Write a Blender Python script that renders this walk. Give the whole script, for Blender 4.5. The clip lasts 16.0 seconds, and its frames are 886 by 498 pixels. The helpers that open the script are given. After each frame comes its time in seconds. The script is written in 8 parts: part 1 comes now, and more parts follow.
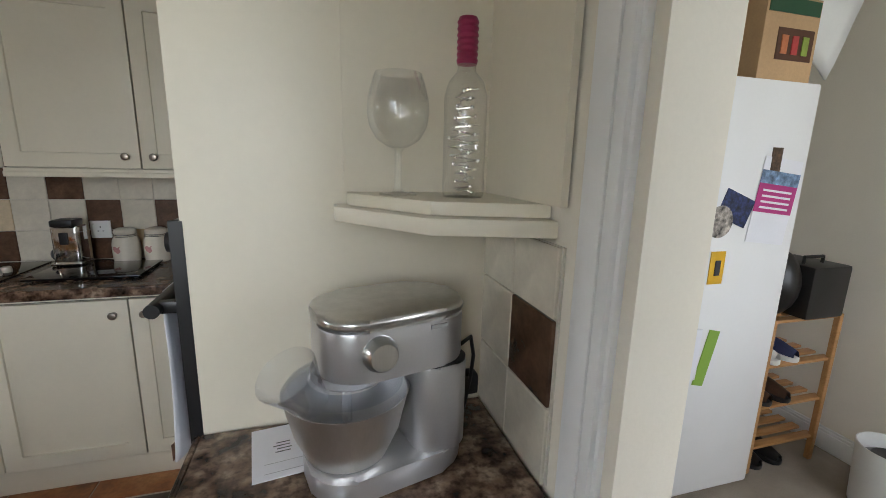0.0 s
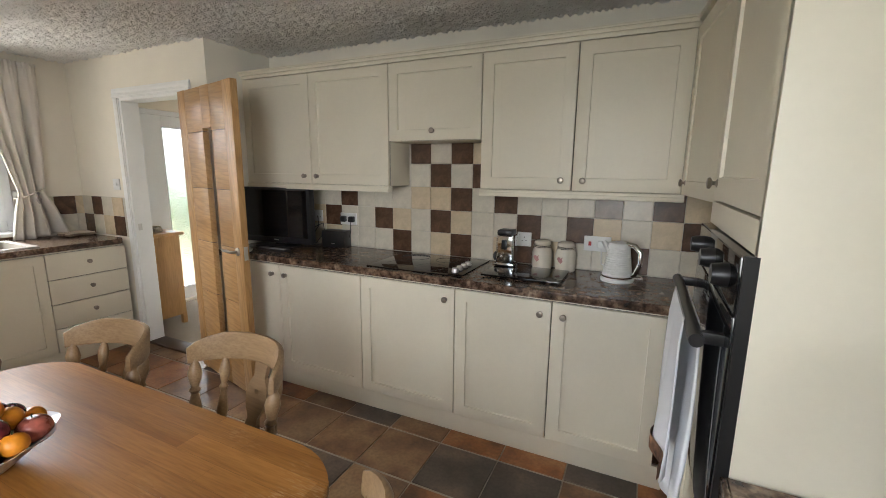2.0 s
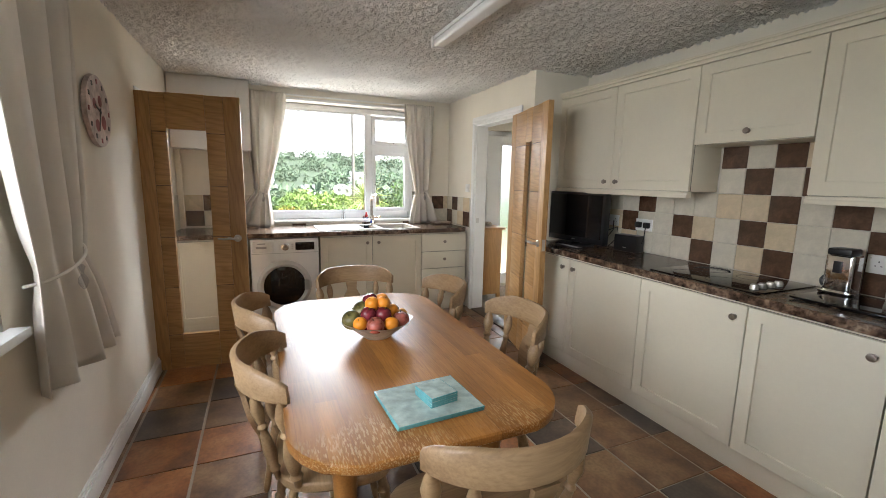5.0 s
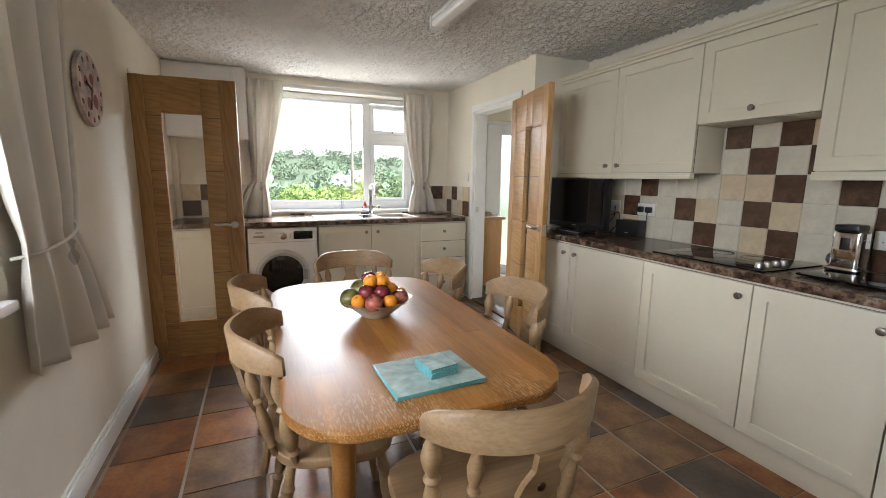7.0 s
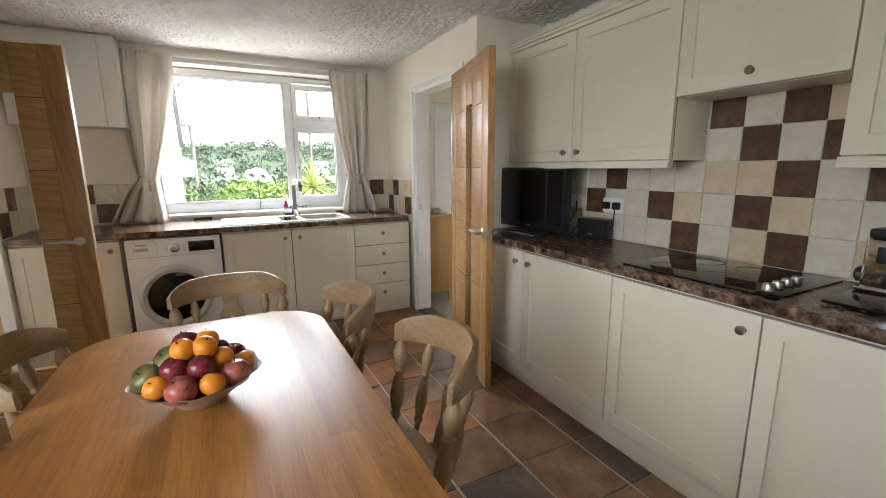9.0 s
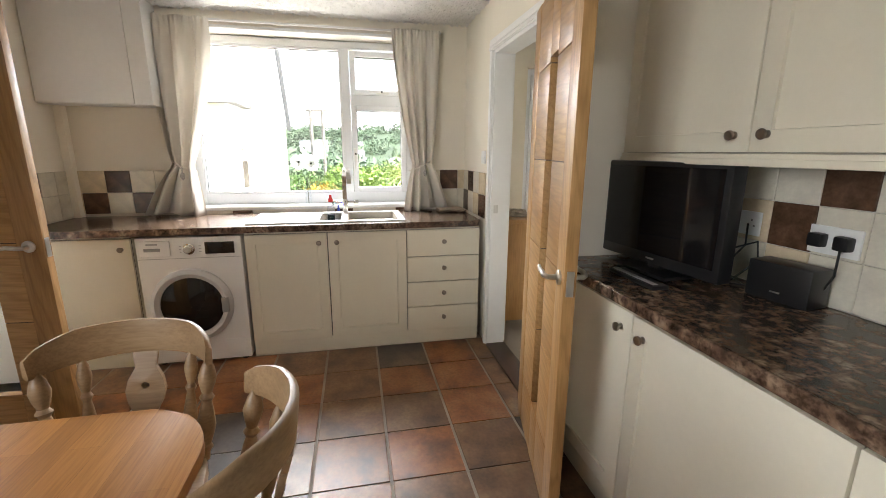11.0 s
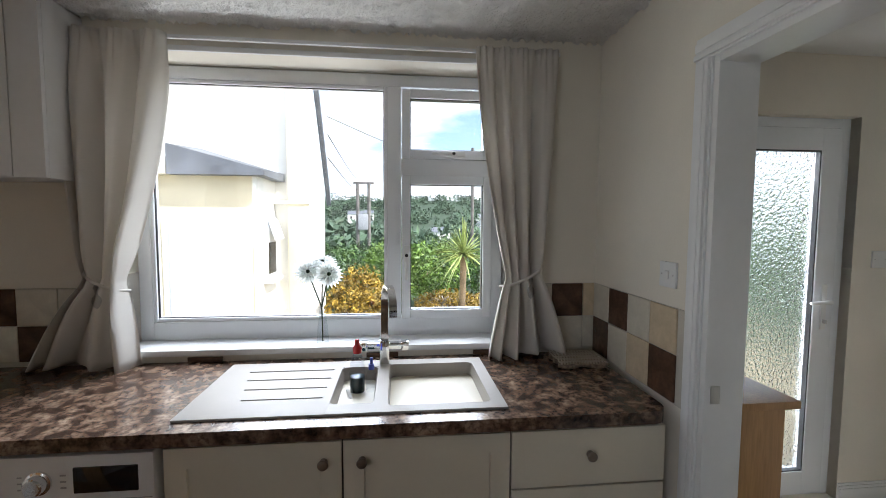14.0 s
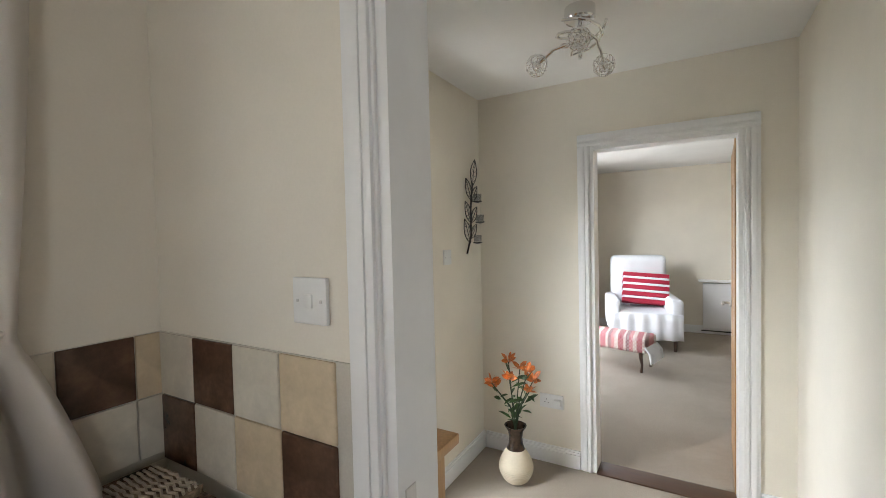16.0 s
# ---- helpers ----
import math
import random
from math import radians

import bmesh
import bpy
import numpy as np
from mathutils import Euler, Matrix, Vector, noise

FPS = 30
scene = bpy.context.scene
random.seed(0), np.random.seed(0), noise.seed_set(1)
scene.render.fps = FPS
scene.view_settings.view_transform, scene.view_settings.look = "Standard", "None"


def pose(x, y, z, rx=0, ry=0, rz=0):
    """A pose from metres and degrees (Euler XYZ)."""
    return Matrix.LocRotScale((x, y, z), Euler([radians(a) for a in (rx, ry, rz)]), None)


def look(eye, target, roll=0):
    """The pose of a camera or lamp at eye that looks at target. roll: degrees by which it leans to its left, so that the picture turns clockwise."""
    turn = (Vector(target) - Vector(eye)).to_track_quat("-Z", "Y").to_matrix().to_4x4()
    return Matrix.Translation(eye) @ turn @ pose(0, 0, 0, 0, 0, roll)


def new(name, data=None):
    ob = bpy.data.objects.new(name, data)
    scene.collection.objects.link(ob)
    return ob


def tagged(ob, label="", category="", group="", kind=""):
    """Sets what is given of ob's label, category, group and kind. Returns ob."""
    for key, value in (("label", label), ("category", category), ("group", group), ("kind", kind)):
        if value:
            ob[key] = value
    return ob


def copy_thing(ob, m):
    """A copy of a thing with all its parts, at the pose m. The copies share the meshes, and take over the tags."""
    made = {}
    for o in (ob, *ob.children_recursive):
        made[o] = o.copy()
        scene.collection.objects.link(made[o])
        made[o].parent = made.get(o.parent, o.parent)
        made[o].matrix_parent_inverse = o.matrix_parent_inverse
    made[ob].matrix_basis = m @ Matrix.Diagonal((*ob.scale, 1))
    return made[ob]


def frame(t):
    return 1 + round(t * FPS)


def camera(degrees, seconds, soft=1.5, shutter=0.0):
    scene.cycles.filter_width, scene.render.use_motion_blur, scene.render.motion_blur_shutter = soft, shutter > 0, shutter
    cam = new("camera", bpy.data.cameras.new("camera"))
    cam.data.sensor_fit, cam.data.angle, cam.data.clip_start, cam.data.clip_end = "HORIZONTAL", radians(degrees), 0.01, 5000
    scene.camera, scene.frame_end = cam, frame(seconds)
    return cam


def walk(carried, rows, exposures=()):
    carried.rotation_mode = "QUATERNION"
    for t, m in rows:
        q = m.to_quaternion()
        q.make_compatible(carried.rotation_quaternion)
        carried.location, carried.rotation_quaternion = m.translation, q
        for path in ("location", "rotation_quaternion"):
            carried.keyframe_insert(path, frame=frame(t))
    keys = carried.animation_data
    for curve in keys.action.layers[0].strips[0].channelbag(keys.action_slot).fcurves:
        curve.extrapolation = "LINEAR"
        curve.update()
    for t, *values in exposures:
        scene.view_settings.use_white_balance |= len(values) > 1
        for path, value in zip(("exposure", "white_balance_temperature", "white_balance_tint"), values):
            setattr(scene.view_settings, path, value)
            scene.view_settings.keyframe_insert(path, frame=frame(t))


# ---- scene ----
cam = camera(92.7, 16.0, soft=0.9)
PATH = [
    (0, (1.986, 2.552, 1.44), (2.536, 4.431, 1.032), 1.4),
    (0.5, (1.848, 2.57, 1.451), (1.868, 4.527, 1.036), 0.5),
    (1, (1.712, 2.571, 1.461), (1.39, 4.504, 1.06), -0.1),
    (1.5, (1.63, 2.554, 1.468), (1.045, 4.428, 1.088), 0.5),
    (2, (1.561, 2.517, 1.465), (0.721, 4.296, 1.104), 0.6),
    (2.5, (1.554, 2.497, 1.442), (0.441, 4.123, 1.103), 0.6),
    (3, (1.6, 2.485, 1.434), (0.244, 3.918, 1.105), 0.9),
    (3.5, (1.68, 2.484, 1.43), (0.136, 3.714, 1.105), 1.3),
    (4, (1.754, 2.467, 1.424), (0.065, 3.489, 1.103), 1.1),
    (4.5, (1.833, 2.439, 1.42), (0.056, 3.299, 1.101), 0.8),
    (5, (1.891, 2.423, 1.407), (0.077, 3.205, 1.089), 1.1),
    (5.2, (1.901, 2.411, 1.396), (0.079, 3.173, 1.082), 1.2),
    (7.5, (1.837, 2.457, 1.308), (0.039, 3.265, 0.969), 0.5),
    (8, (1.654, 2.548, 1.334), (-0.045, 3.546, 0.99), -0.2),
    (8.2, (1.572, 2.592, 1.338), (-0.055, 3.7, 0.983), -0.4),
    (9.2, (1.33, 3.06, 1.34), (-0.42, 3.92, 0.95), -0.3),
    (10.3, (0.835, 3.41, 1.335), (-0.925, 4.25, 0.9), 0.0),
    (10.5, (0.763, 3.475, 1.331), (-1.053, 4.194, 0.902), 0.3),
    (11, (0.574, 3.635, 1.37), (-1.335, 4.03, 0.922), 0.3),
    (11.5, (0.306, 3.644, 1.415), (-1.63, 3.882, 0.971), 0.9),
    (12, (0.042, 3.623, 1.436), (-1.91, 3.765, 1.022), 1.7),
    (12.5, (-0.239, 3.625, 1.489), (-2.21, 3.556, 1.159), 2.3),
    (13, (-0.49, 3.583, 1.497), (-2.463, 3.408, 1.223), 2.4),
    (13.5, (-0.756, 3.512, 1.512), (-2.748, 3.49, 1.333), 0.5),
    (14, (-0.996, 3.61, 1.513), (-2.983, 3.822, 1.38), 0.3),
    (14.5, (-1.232, 3.696, 1.488), (-3.145, 4.277, 1.448), 0.8),
    (15, (-1.474, 3.784, 1.477), (-3.15, 4.874, 1.472), 0.6),
    (15.5, (-1.642, 3.852, 1.476), (-2.959, 5.357, 1.456), -0.2),
    (16, (-1.729, 3.972, 1.45), (-2.731, 5.702, 1.388), -1.3),
]
walk(cam, [(t, look(eye, target, roll)) for t, eye, target, roll in PATH],
     [(0.0, 1.9, 6300, 10), (1.0, 2.15, 6500, 10), (2.0, 2.3, 6550, 10), (3.0, 2.0, 6350, 10), (4.0, 2.25, 6450, 10), (5.0, 2.35, 6450, 10), (8.0, 2.35, 6400, 10),
      (10.5, 2.3, 6500, 10), (11.0, 2.55, 6600, 10), (12.0, 2.85, 6350, 10), (12.5, 2.35, 6250, 10), (13.0, 2.0, 6200, 10), (13.5, 1.55, 6050, 10), (14.0, 1.05, 5900, 10), (14.5, 0.9, 5850, 10), (15.0, 0.95, 5850, 10), (15.5, 1.6, 6150, 10), (16.0, 1.9, 6250, 10)])

# ---- light ----
world = bpy.data.worlds.new("world")
scene.world = world
world.use_nodes = True
wn, wl = world.node_tree.nodes, world.node_tree.links
SUN_EL, SUN_ROT = radians(50), radians(32)
sky = wn.new("ShaderNodeTexSky")
sky.sky_type, sky.sun_disc, sky.sun_elevation, sky.sun_rotation = "NISHITA", False, SUN_EL, SUN_ROT
sky.air_density, sky.dust_density = 1.0, 2.0
tc = wn.new("ShaderNodeTexCoord")
cl = wn.new("ShaderNodeTexNoise")
cl.inputs["Scale"].default_value, cl.inputs["Detail"].default_value = 3.0, 6
squash = wn.new("ShaderNodeMapping")
squash.inputs["Scale"].default_value = (1, 1, 3.2)
ramp = wn.new("ShaderNodeValToRGB")
ramp.color_ramp.elements[0].position, ramp.color_ramp.elements[1].position = 0.38, 0.6
mixc = wn.new("ShaderNodeMix")
mixc.data_type = "RGBA"
mixc.inputs[7].default_value = (8.5, 8.7, 9.0, 1)
wl.new(tc.outputs["Generated"], squash.inputs[0])
wl.new(squash.outputs[0], cl.inputs[0])
wl.new(cl.outputs[0], ramp.inputs[0])
wl.new(ramp.outputs[0], mixc.inputs[0])
wl.new(sky.outputs[0], mixc.inputs[6])
wl.new(mixc.outputs[2], wn["Background"].inputs[0])
wn["Background"].inputs[1].default_value = 0.15
sun = new("sun", bpy.data.lights.new("sun", "SUN"))
sun.data.energy, sun.data.angle, sun.data.color = 4.3, radians(0.6), (1, 0.95, 0.87)
sun.rotation_euler = Vector((-math.sin(SUN_ROT) * math.cos(SUN_EL), -math.cos(SUN_ROT) * math.cos(SUN_EL), -math.sin(SUN_EL))).to_track_quat("-Z", "Y").to_euler()


def daylight_lamp(eye, target, w, h, watts):
    """An area lamp added by an opening, in place of the daylight there."""
    la = new("daylight_fill", bpy.data.lights.new("daylight_fill", "AREA"))
    la.data.shape, la.data.size, la.data.size_y, la.data.energy, la.data.color = "RECTANGLE", w, h, watts, (0.95, 0.97, 1.0)
    la.matrix_world = look(eye, target)


W_SINK, W_GROUND, W_TABLE, W_HALL, W_LIVING, W_UTIL, W_PASS = 240, 20, 18, 0.5, 14, 5, 5    # watts of the lamps added in place of daylight


# ---- materials ----
def nodes_of(name):
    m = bpy.data.materials.new(name)
    m.use_nodes = True
    return m, m.node_tree.nodes, m.node_tree.links, m.node_tree.nodes["Principled BSDF"]


def noise_at(n, l, scale, detail=4, stretch=(1, 1, 1), coords="Object"):
    t = n.new("ShaderNodeTexCoord")
    mp = n.new("ShaderNodeMapping")
    mp.inputs["Scale"].default_value = stretch
    no = n.new("ShaderNodeTexNoise")
    no.inputs["Scale"].default_value, no.inputs["Detail"].default_value = scale, detail
    l.new(t.outputs[coords], mp.inputs[0])
    l.new(mp.outputs[0], no.inputs[0])
    return no


def ramp_of(n, l, source, stops):
    r = n.new("ShaderNodeValToRGB")
    els = r.color_ramp.elements
    while len(els) < len(stops):
        els.new(0.5)
    for e, (p, c) in zip(els, stops):
        e.position, e.color = p, (*c, 1)
    l.new(source, r.inputs[0])
    return r


def add_bump(n, l, b, source, strength, dist=0.002):
    bu = n.new("ShaderNodeBump")
    bu.inputs["Strength"].default_value, bu.inputs["Distance"].default_value = strength, dist
    l.new(source, bu.inputs["Height"])
    l.new(bu.outputs[0], b.inputs["Normal"])


def mixed(n, l, a, b, f, kind="MIX"):
    m = n.new("ShaderNodeMix")
    m.data_type, m.blend_type = "RGBA", kind
    for s, i in ((a, 6), (b, 7)):
        if isinstance(s, tuple):
            m.inputs[i].default_value = (*s, 1)
        else:
            l.new(s, m.inputs[i])
    if isinstance(f, (int, float)):
        m.inputs[0].default_value = f
    else:
        l.new(f, m.inputs[0])
    return m.outputs[2]


def mat(name, col, rough=0.5, metal=0.0, var=0.08, scale=3.0, fine=90.0, bump=0.1, dist=0.001, spec=0.5, stretch=(1, 1, 1), coat=0.0):
    """Plain surface with broad stains, fine grain and relief."""
    m, n, l, b = nodes_of(name)
    a, f = noise_at(n, l, scale, 5, stretch), noise_at(n, l, fine, 3, stretch)
    dark = tuple(c * (1 - 2 * var) for c in col)
    light = tuple(min(1, c * (1 + 1.2 * var)) for c in col)
    r = ramp_of(n, l, a.outputs[0], [(0.3, dark), (0.7, light)])
    g = ramp_of(n, l, f.outputs[0], [(0.3, (1 - var,) * 3), (0.7, (1, 1, 1))])
    l.new(mixed(n, l, r.outputs[0], g.outputs[0], 1.0, "MULTIPLY"), b.inputs["Base Color"])
    rr = n.new("ShaderNodeMapRange")
    rr.inputs[3].default_value, rr.inputs[4].default_value = rough * 0.85, min(1, rough * 1.15)
    l.new(a.outputs[0], rr.inputs[0])
    l.new(rr.outputs[0], b.inputs["Roughness"])
    b.inputs["Metallic"].default_value, b.inputs["Specular IOR Level"].default_value = metal, spec
    b.inputs["Coat Weight"].default_value = coat
    if bump:
        add_bump(n, l, b, f.outputs[0], bump, dist)
    return m


def wood(name, pale, dark, rough=0.4, axis=0, scale=9.0, flame=0.0, coat=0.0):
    """Grained timber; axis: the way the grain runs; flame: how strongly the growth rings show. Each board is cut elsewhere."""
    m, n, l, b = nodes_of(name)
    st = [1.0, 1.0, 1.0]
    st[axis] = 0.07
    a, f = noise_at(n, l, scale, 8, tuple(st)), noise_at(n, l, 140, 4, tuple(st))
    r = ramp_of(n, l, a.outputs[0], [(0.3, dark), (0.52, tuple((p + d) / 2 for p, d in zip(pale, dark))), (0.72, pale)])
    g = ramp_of(n, l, f.outputs[0], [(0.35, (0.72, 0.7, 0.66)), (0.6, (1, 1, 1))])
    c = mixed(n, l, r.outputs[0], g.outputs[0], 0.6, "MULTIPLY")
    if flame:
        t, info, mv, mp, w = (n.new(k) for k in ("ShaderNodeTexCoord", "ShaderNodeObjectInfo", "ShaderNodeVectorMath", "ShaderNodeMapping", "ShaderNodeTexWave"))
        mv.operation = "MULTIPLY_ADD"
        mv.inputs[1].default_value = (7, 5, 9)
        l.new(info.outputs["Random"], mv.inputs[0])
        l.new(t.outputs["Object"], mv.inputs[2])
        mp.inputs["Scale"].default_value = tuple(0.16 if k == axis else 1.0 for k in range(3))
        w.wave_type, w.bands_direction = "BANDS", "DIAGONAL"
        w.inputs["Scale"].default_value, w.inputs["Distortion"].default_value = 15, 11
        w.inputs["Detail"].default_value, w.inputs["Detail Scale"].default_value = 2, 0.8
        l.new(mv.outputs[0], mp.inputs[0])
        l.new(mp.outputs[0], w.inputs[0])
        wr = ramp_of(n, l, w.outputs[1], [(0.0, (0.62, 0.55, 0.47)), (0.35, (0.93, 0.91, 0.88)), (1.0, (1, 1, 1))])
        c = mixed(n, l, c, wr.outputs[0], flame, "MULTIPLY")
        tone = ramp_of(n, l, info.outputs["Random"], [(0, (0.86, 0.84, 0.82)), (1, (1, 1, 1))])
        c = mixed(n, l, c, tone.outputs[0], 1.0, "MULTIPLY")
    l.new(c, b.inputs["Base Color"])
    rr = n.new("ShaderNodeMapRange")
    rr.inputs[3].default_value, rr.inputs[4].default_value = rough * 0.8, rough * 1.25
    l.new(a.outputs[0], rr.inputs[0])
    l.new(rr.outputs[0], b.inputs["Roughness"])
    b.inputs["Coat Weight"].default_value = coat
    add_bump(n, l, b, f.outputs[0], 0.12, 0.001)
    return m


def stave_top(name, tones, bare):
    """Tabletop of glued staves, 65 mm wide, under varnish that has flaked off along the grain, most of all at the used end."""
    m, n, l, b = nodes_of(name)
    t, br = n.new("ShaderNodeTexCoord"), n.new("ShaderNodeTexBrick")
    br.offset, br.offset_frequency = 0.37, 2
    br.inputs["Color1"].default_value, br.inputs["Color2"].default_value, br.inputs["Mortar"].default_value = (*tones[0], 1), (*tones[1], 1), (*(v * 0.6 for v in tones[0]), 1)
    br.inputs["Scale"].default_value, br.inputs["Mortar Size"].default_value, br.inputs["Mortar Smooth"].default_value = 1.0, 0.0005, 0.3
    br.inputs["Brick Width"].default_value, br.inputs["Row Height"].default_value = 0.43, 0.065
    l.new(t.outputs["Object"], br.inputs[0])
    a, f, cloud = noise_at(n, l, 16, 7, (0.06, 1, 1)), noise_at(n, l, 170, 4, (0.06, 1, 1)), noise_at(n, l, 3.5, 5)
    g = ramp_of(n, l, a.outputs[0], [(0.3, (0.72, 0.66, 0.6)), (0.6, (1, 1, 1))])
    h = ramp_of(n, l, f.outputs[0], [(0.35, (0.78, 0.74, 0.7)), (0.6, (1, 1, 1))])
    k = ramp_of(n, l, cloud.outputs[0], [(0.3, (0.85, 0.82, 0.8)), (0.7, (1, 1, 1))])
    c = br.outputs["Color"]
    for layer in (g, h, k):
        c = mixed(n, l, c, layer.outputs[0], 0.9, "MULTIPLY")
    flake = ramp_of(n, l, noise_at(n, l, 210, 9, (0.2, 1, 1)).outputs[0], [(0.5, (0, 0, 0)), (0.6, (1, 1, 1))])
    where = noise_at(n, l, 2.6, 6, (1, 1.3, 1))
    sp = n.new("ShaderNodeSeparateXYZ")
    l.new(t.outputs["Object"], sp.inputs[0])
    used = n.new("ShaderNodeMapRange")
    used.inputs[1].default_value, used.inputs[2].default_value, used.inputs[3].default_value, used.inputs[4].default_value = 0.05, 0.75, -0.14, 0.1
    l.new(sp.outputs[0], used.inputs[0])
    ad = n.new("ShaderNodeMath")
    ad.operation = "ADD"
    l.new(where.outputs[0], ad.inputs[0])
    l.new(used.outputs[0], ad.inputs[1])
    patch = ramp_of(n, l, ad.outputs[0], [(0.5, (0, 0, 0)), (0.68, (0.7, 0.7, 0.7))])
    worn = mixed(n, l, flake.outputs[0], patch.outputs[0], 1.0, "MULTIPLY")
    l.new(mixed(n, l, c, bare, worn), b.inputs["Base Color"])
    rr = n.new("ShaderNodeMapRange")
    rr.inputs[3].default_value, rr.inputs[4].default_value = 0.36, 0.65
    b.inputs["Specular IOR Level"].default_value = 0.28
    l.new(worn, rr.inputs[0])
    l.new(rr.outputs[0], b.inputs["Roughness"])
    add_bump(n, l, b, f.outputs[0], 0.12, 0.001)
    return m


def glassy(name, col=(1, 1, 1), rough=0.0, ior=1.45, rim=3.5, most=0.6):
    """Clear pane or vessel: what passes straight through, and a Fresnel gloss."""
    m, n, l, b = nodes_of(name)
    n.remove(b)
    tr, gl, fr, mx = n.new("ShaderNodeBsdfTransparent"), n.new("ShaderNodeBsdfGlossy"), n.new("ShaderNodeLayerWeight"), n.new("ShaderNodeMixShader")
    pw, ml = n.new("ShaderNodeMath"), n.new("ShaderNodeMath")
    pw.operation, ml.operation = "POWER", "MULTIPLY_ADD"
    pw.inputs[1].default_value, ml.inputs[1].default_value, ml.inputs[2].default_value = rim, most, (ior - 1) * 0.07
    tr.inputs[0].default_value = (*col, 1)
    gl.inputs["Roughness"].default_value = rough
    l.new(fr.outputs["Facing"], pw.inputs[0])
    l.new(pw.outputs[0], ml.inputs[0])
    l.new(ml.outputs[0], mx.inputs[0])
    l.new(tr.outputs[0], mx.inputs[1])
    l.new(gl.outputs[0], mx.inputs[2])
    l.new(mx.outputs[0], n["Material Output"].inputs[0])
    return m


def frosted_glass():
    m, n, l, b = nodes_of("frosted_glass")
    b.inputs["Base Color"].default_value = (0.96, 0.98, 0.96, 1)
    b.inputs["Transmission Weight"].default_value, b.inputs["Roughness"].default_value, b.inputs["IOR"].default_value = 1, 0.12, 1.3
    v = noise_at(n, l, 55, 2)
    add_bump(n, l, b, v.outputs[0], 0.9, 0.012)
    return m


def stone_top():
    """Brown granite-look laminate."""
    m, n, l, b = nodes_of("granite_laminate")
    a, f, g = noise_at(n, l, 22, 8), noise_at(n, l, 70, 6), noise_at(n, l, 5, 4)
    r = ramp_of(n, l, a.outputs[0], [(0.31, (0.03, 0.019, 0.014)), (0.43, (0.11, 0.066, 0.046)), (0.54, (0.22, 0.145, 0.1)), (0.67, (0.38, 0.28, 0.2))])
    s = ramp_of(n, l, f.outputs[0], [(0.36, (0.25, 0.22, 0.2)), (0.55, (1, 1, 1)), (0.72, (1.0, 0.95, 0.85))])
    t = ramp_of(n, l, g.outputs[0], [(0.35, (0.6, 0.55, 0.52)), (0.65, (1, 1, 1))])
    c = mixed(n, l, r.outputs[0], s.outputs[0], 0.8, "MULTIPLY")
    l.new(mixed(n, l, c, t.outputs[0], 1.0, "MULTIPLY"), b.inputs["Base Color"])
    b.inputs["Roughness"].default_value = 0.22
    add_bump(n, l, b, f.outputs[0], 0.05, 0.0005)
    return m


def slate(name, tones):
    """Floor tile: rust, ochre and slate clouds; each tile's own mix."""
    m, n, l, b = nodes_of(name)
    info = n.new("ShaderNodeObjectInfo")
    t, off = n.new("ShaderNodeTexCoord"), n.new("ShaderNodeVectorMath")
    off.operation = "MULTIPLY_ADD"
    off.inputs[1].default_value = (1, 1, 1)
    l.new(t.outputs["Object"], off.inputs[0])
    sc = n.new("ShaderNodeVectorMath")
    sc.operation = "SCALE"
    sc.inputs[0].default_value, sc.inputs[3].default_value = (17, 31, 11), 1
    l.new(info.outputs["Random"], sc.inputs[3])
    l.new(sc.outputs[0], off.inputs[2])
    na, nf = n.new("ShaderNodeTexNoise"), n.new("ShaderNodeTexNoise")
    na.inputs["Scale"].default_value, na.inputs["Detail"].default_value = 5.5, 7
    nf.inputs["Scale"].default_value, nf.inputs["Detail"].default_value = 60, 5
    l.new(off.outputs[0], na.inputs[0])
    l.new(off.outputs[0], nf.inputs[0])
    r = ramp_of(n, l, na.outputs[0], [(0.3, tones[0]), (0.5, tones[1]), (0.68, tones[2])])
    tone = ramp_of(n, l, info.outputs["Random"], [(0, (0.72, 0.7, 0.7)), (1, (1.15, 1.1, 1.02))])
    g = ramp_of(n, l, nf.outputs[0], [(0.3, (0.62, 0.6, 0.6)), (0.62, (1, 1, 1))])
    c = mixed(n, l, r.outputs[0], g.outputs[0], 0.7, "MULTIPLY")
    l.new(mixed(n, l, c, tone.outputs[0], 1.0, "MULTIPLY"), b.inputs["Base Color"])
    b.inputs["Roughness"].default_value = 0.34
    add_bump(n, l, b, na.outputs[0], 0.25, 0.006)
    return m


def speckled(name, col, amount=0.5, fine=260, rough=0.95, dist=0.004):
    """Tufted carpet or coarse cloth."""
    m, n, l, b = nodes_of(name)
    f, a = noise_at(n, l, fine, 3), noise_at(n, l, 3, 4)
    r = ramp_of(n, l, f.outputs[0], [(0.32, tuple(c * (1 - amount) for c in col)), (0.65, col)])
    g = ramp_of(n, l, a.outputs[0], [(0.3, (0.86, 0.86, 0.86)), (0.7, (1, 1, 1))])
    l.new(mixed(n, l, r.outputs[0], g.outputs[0], 1.0, "MULTIPLY"), b.inputs["Base Color"])
    b.inputs["Roughness"].default_value, b.inputs["Specular IOR Level"].default_value = rough, 0.15
    add_bump(n, l, b, f.outputs[0], 0.7, dist)
    return m


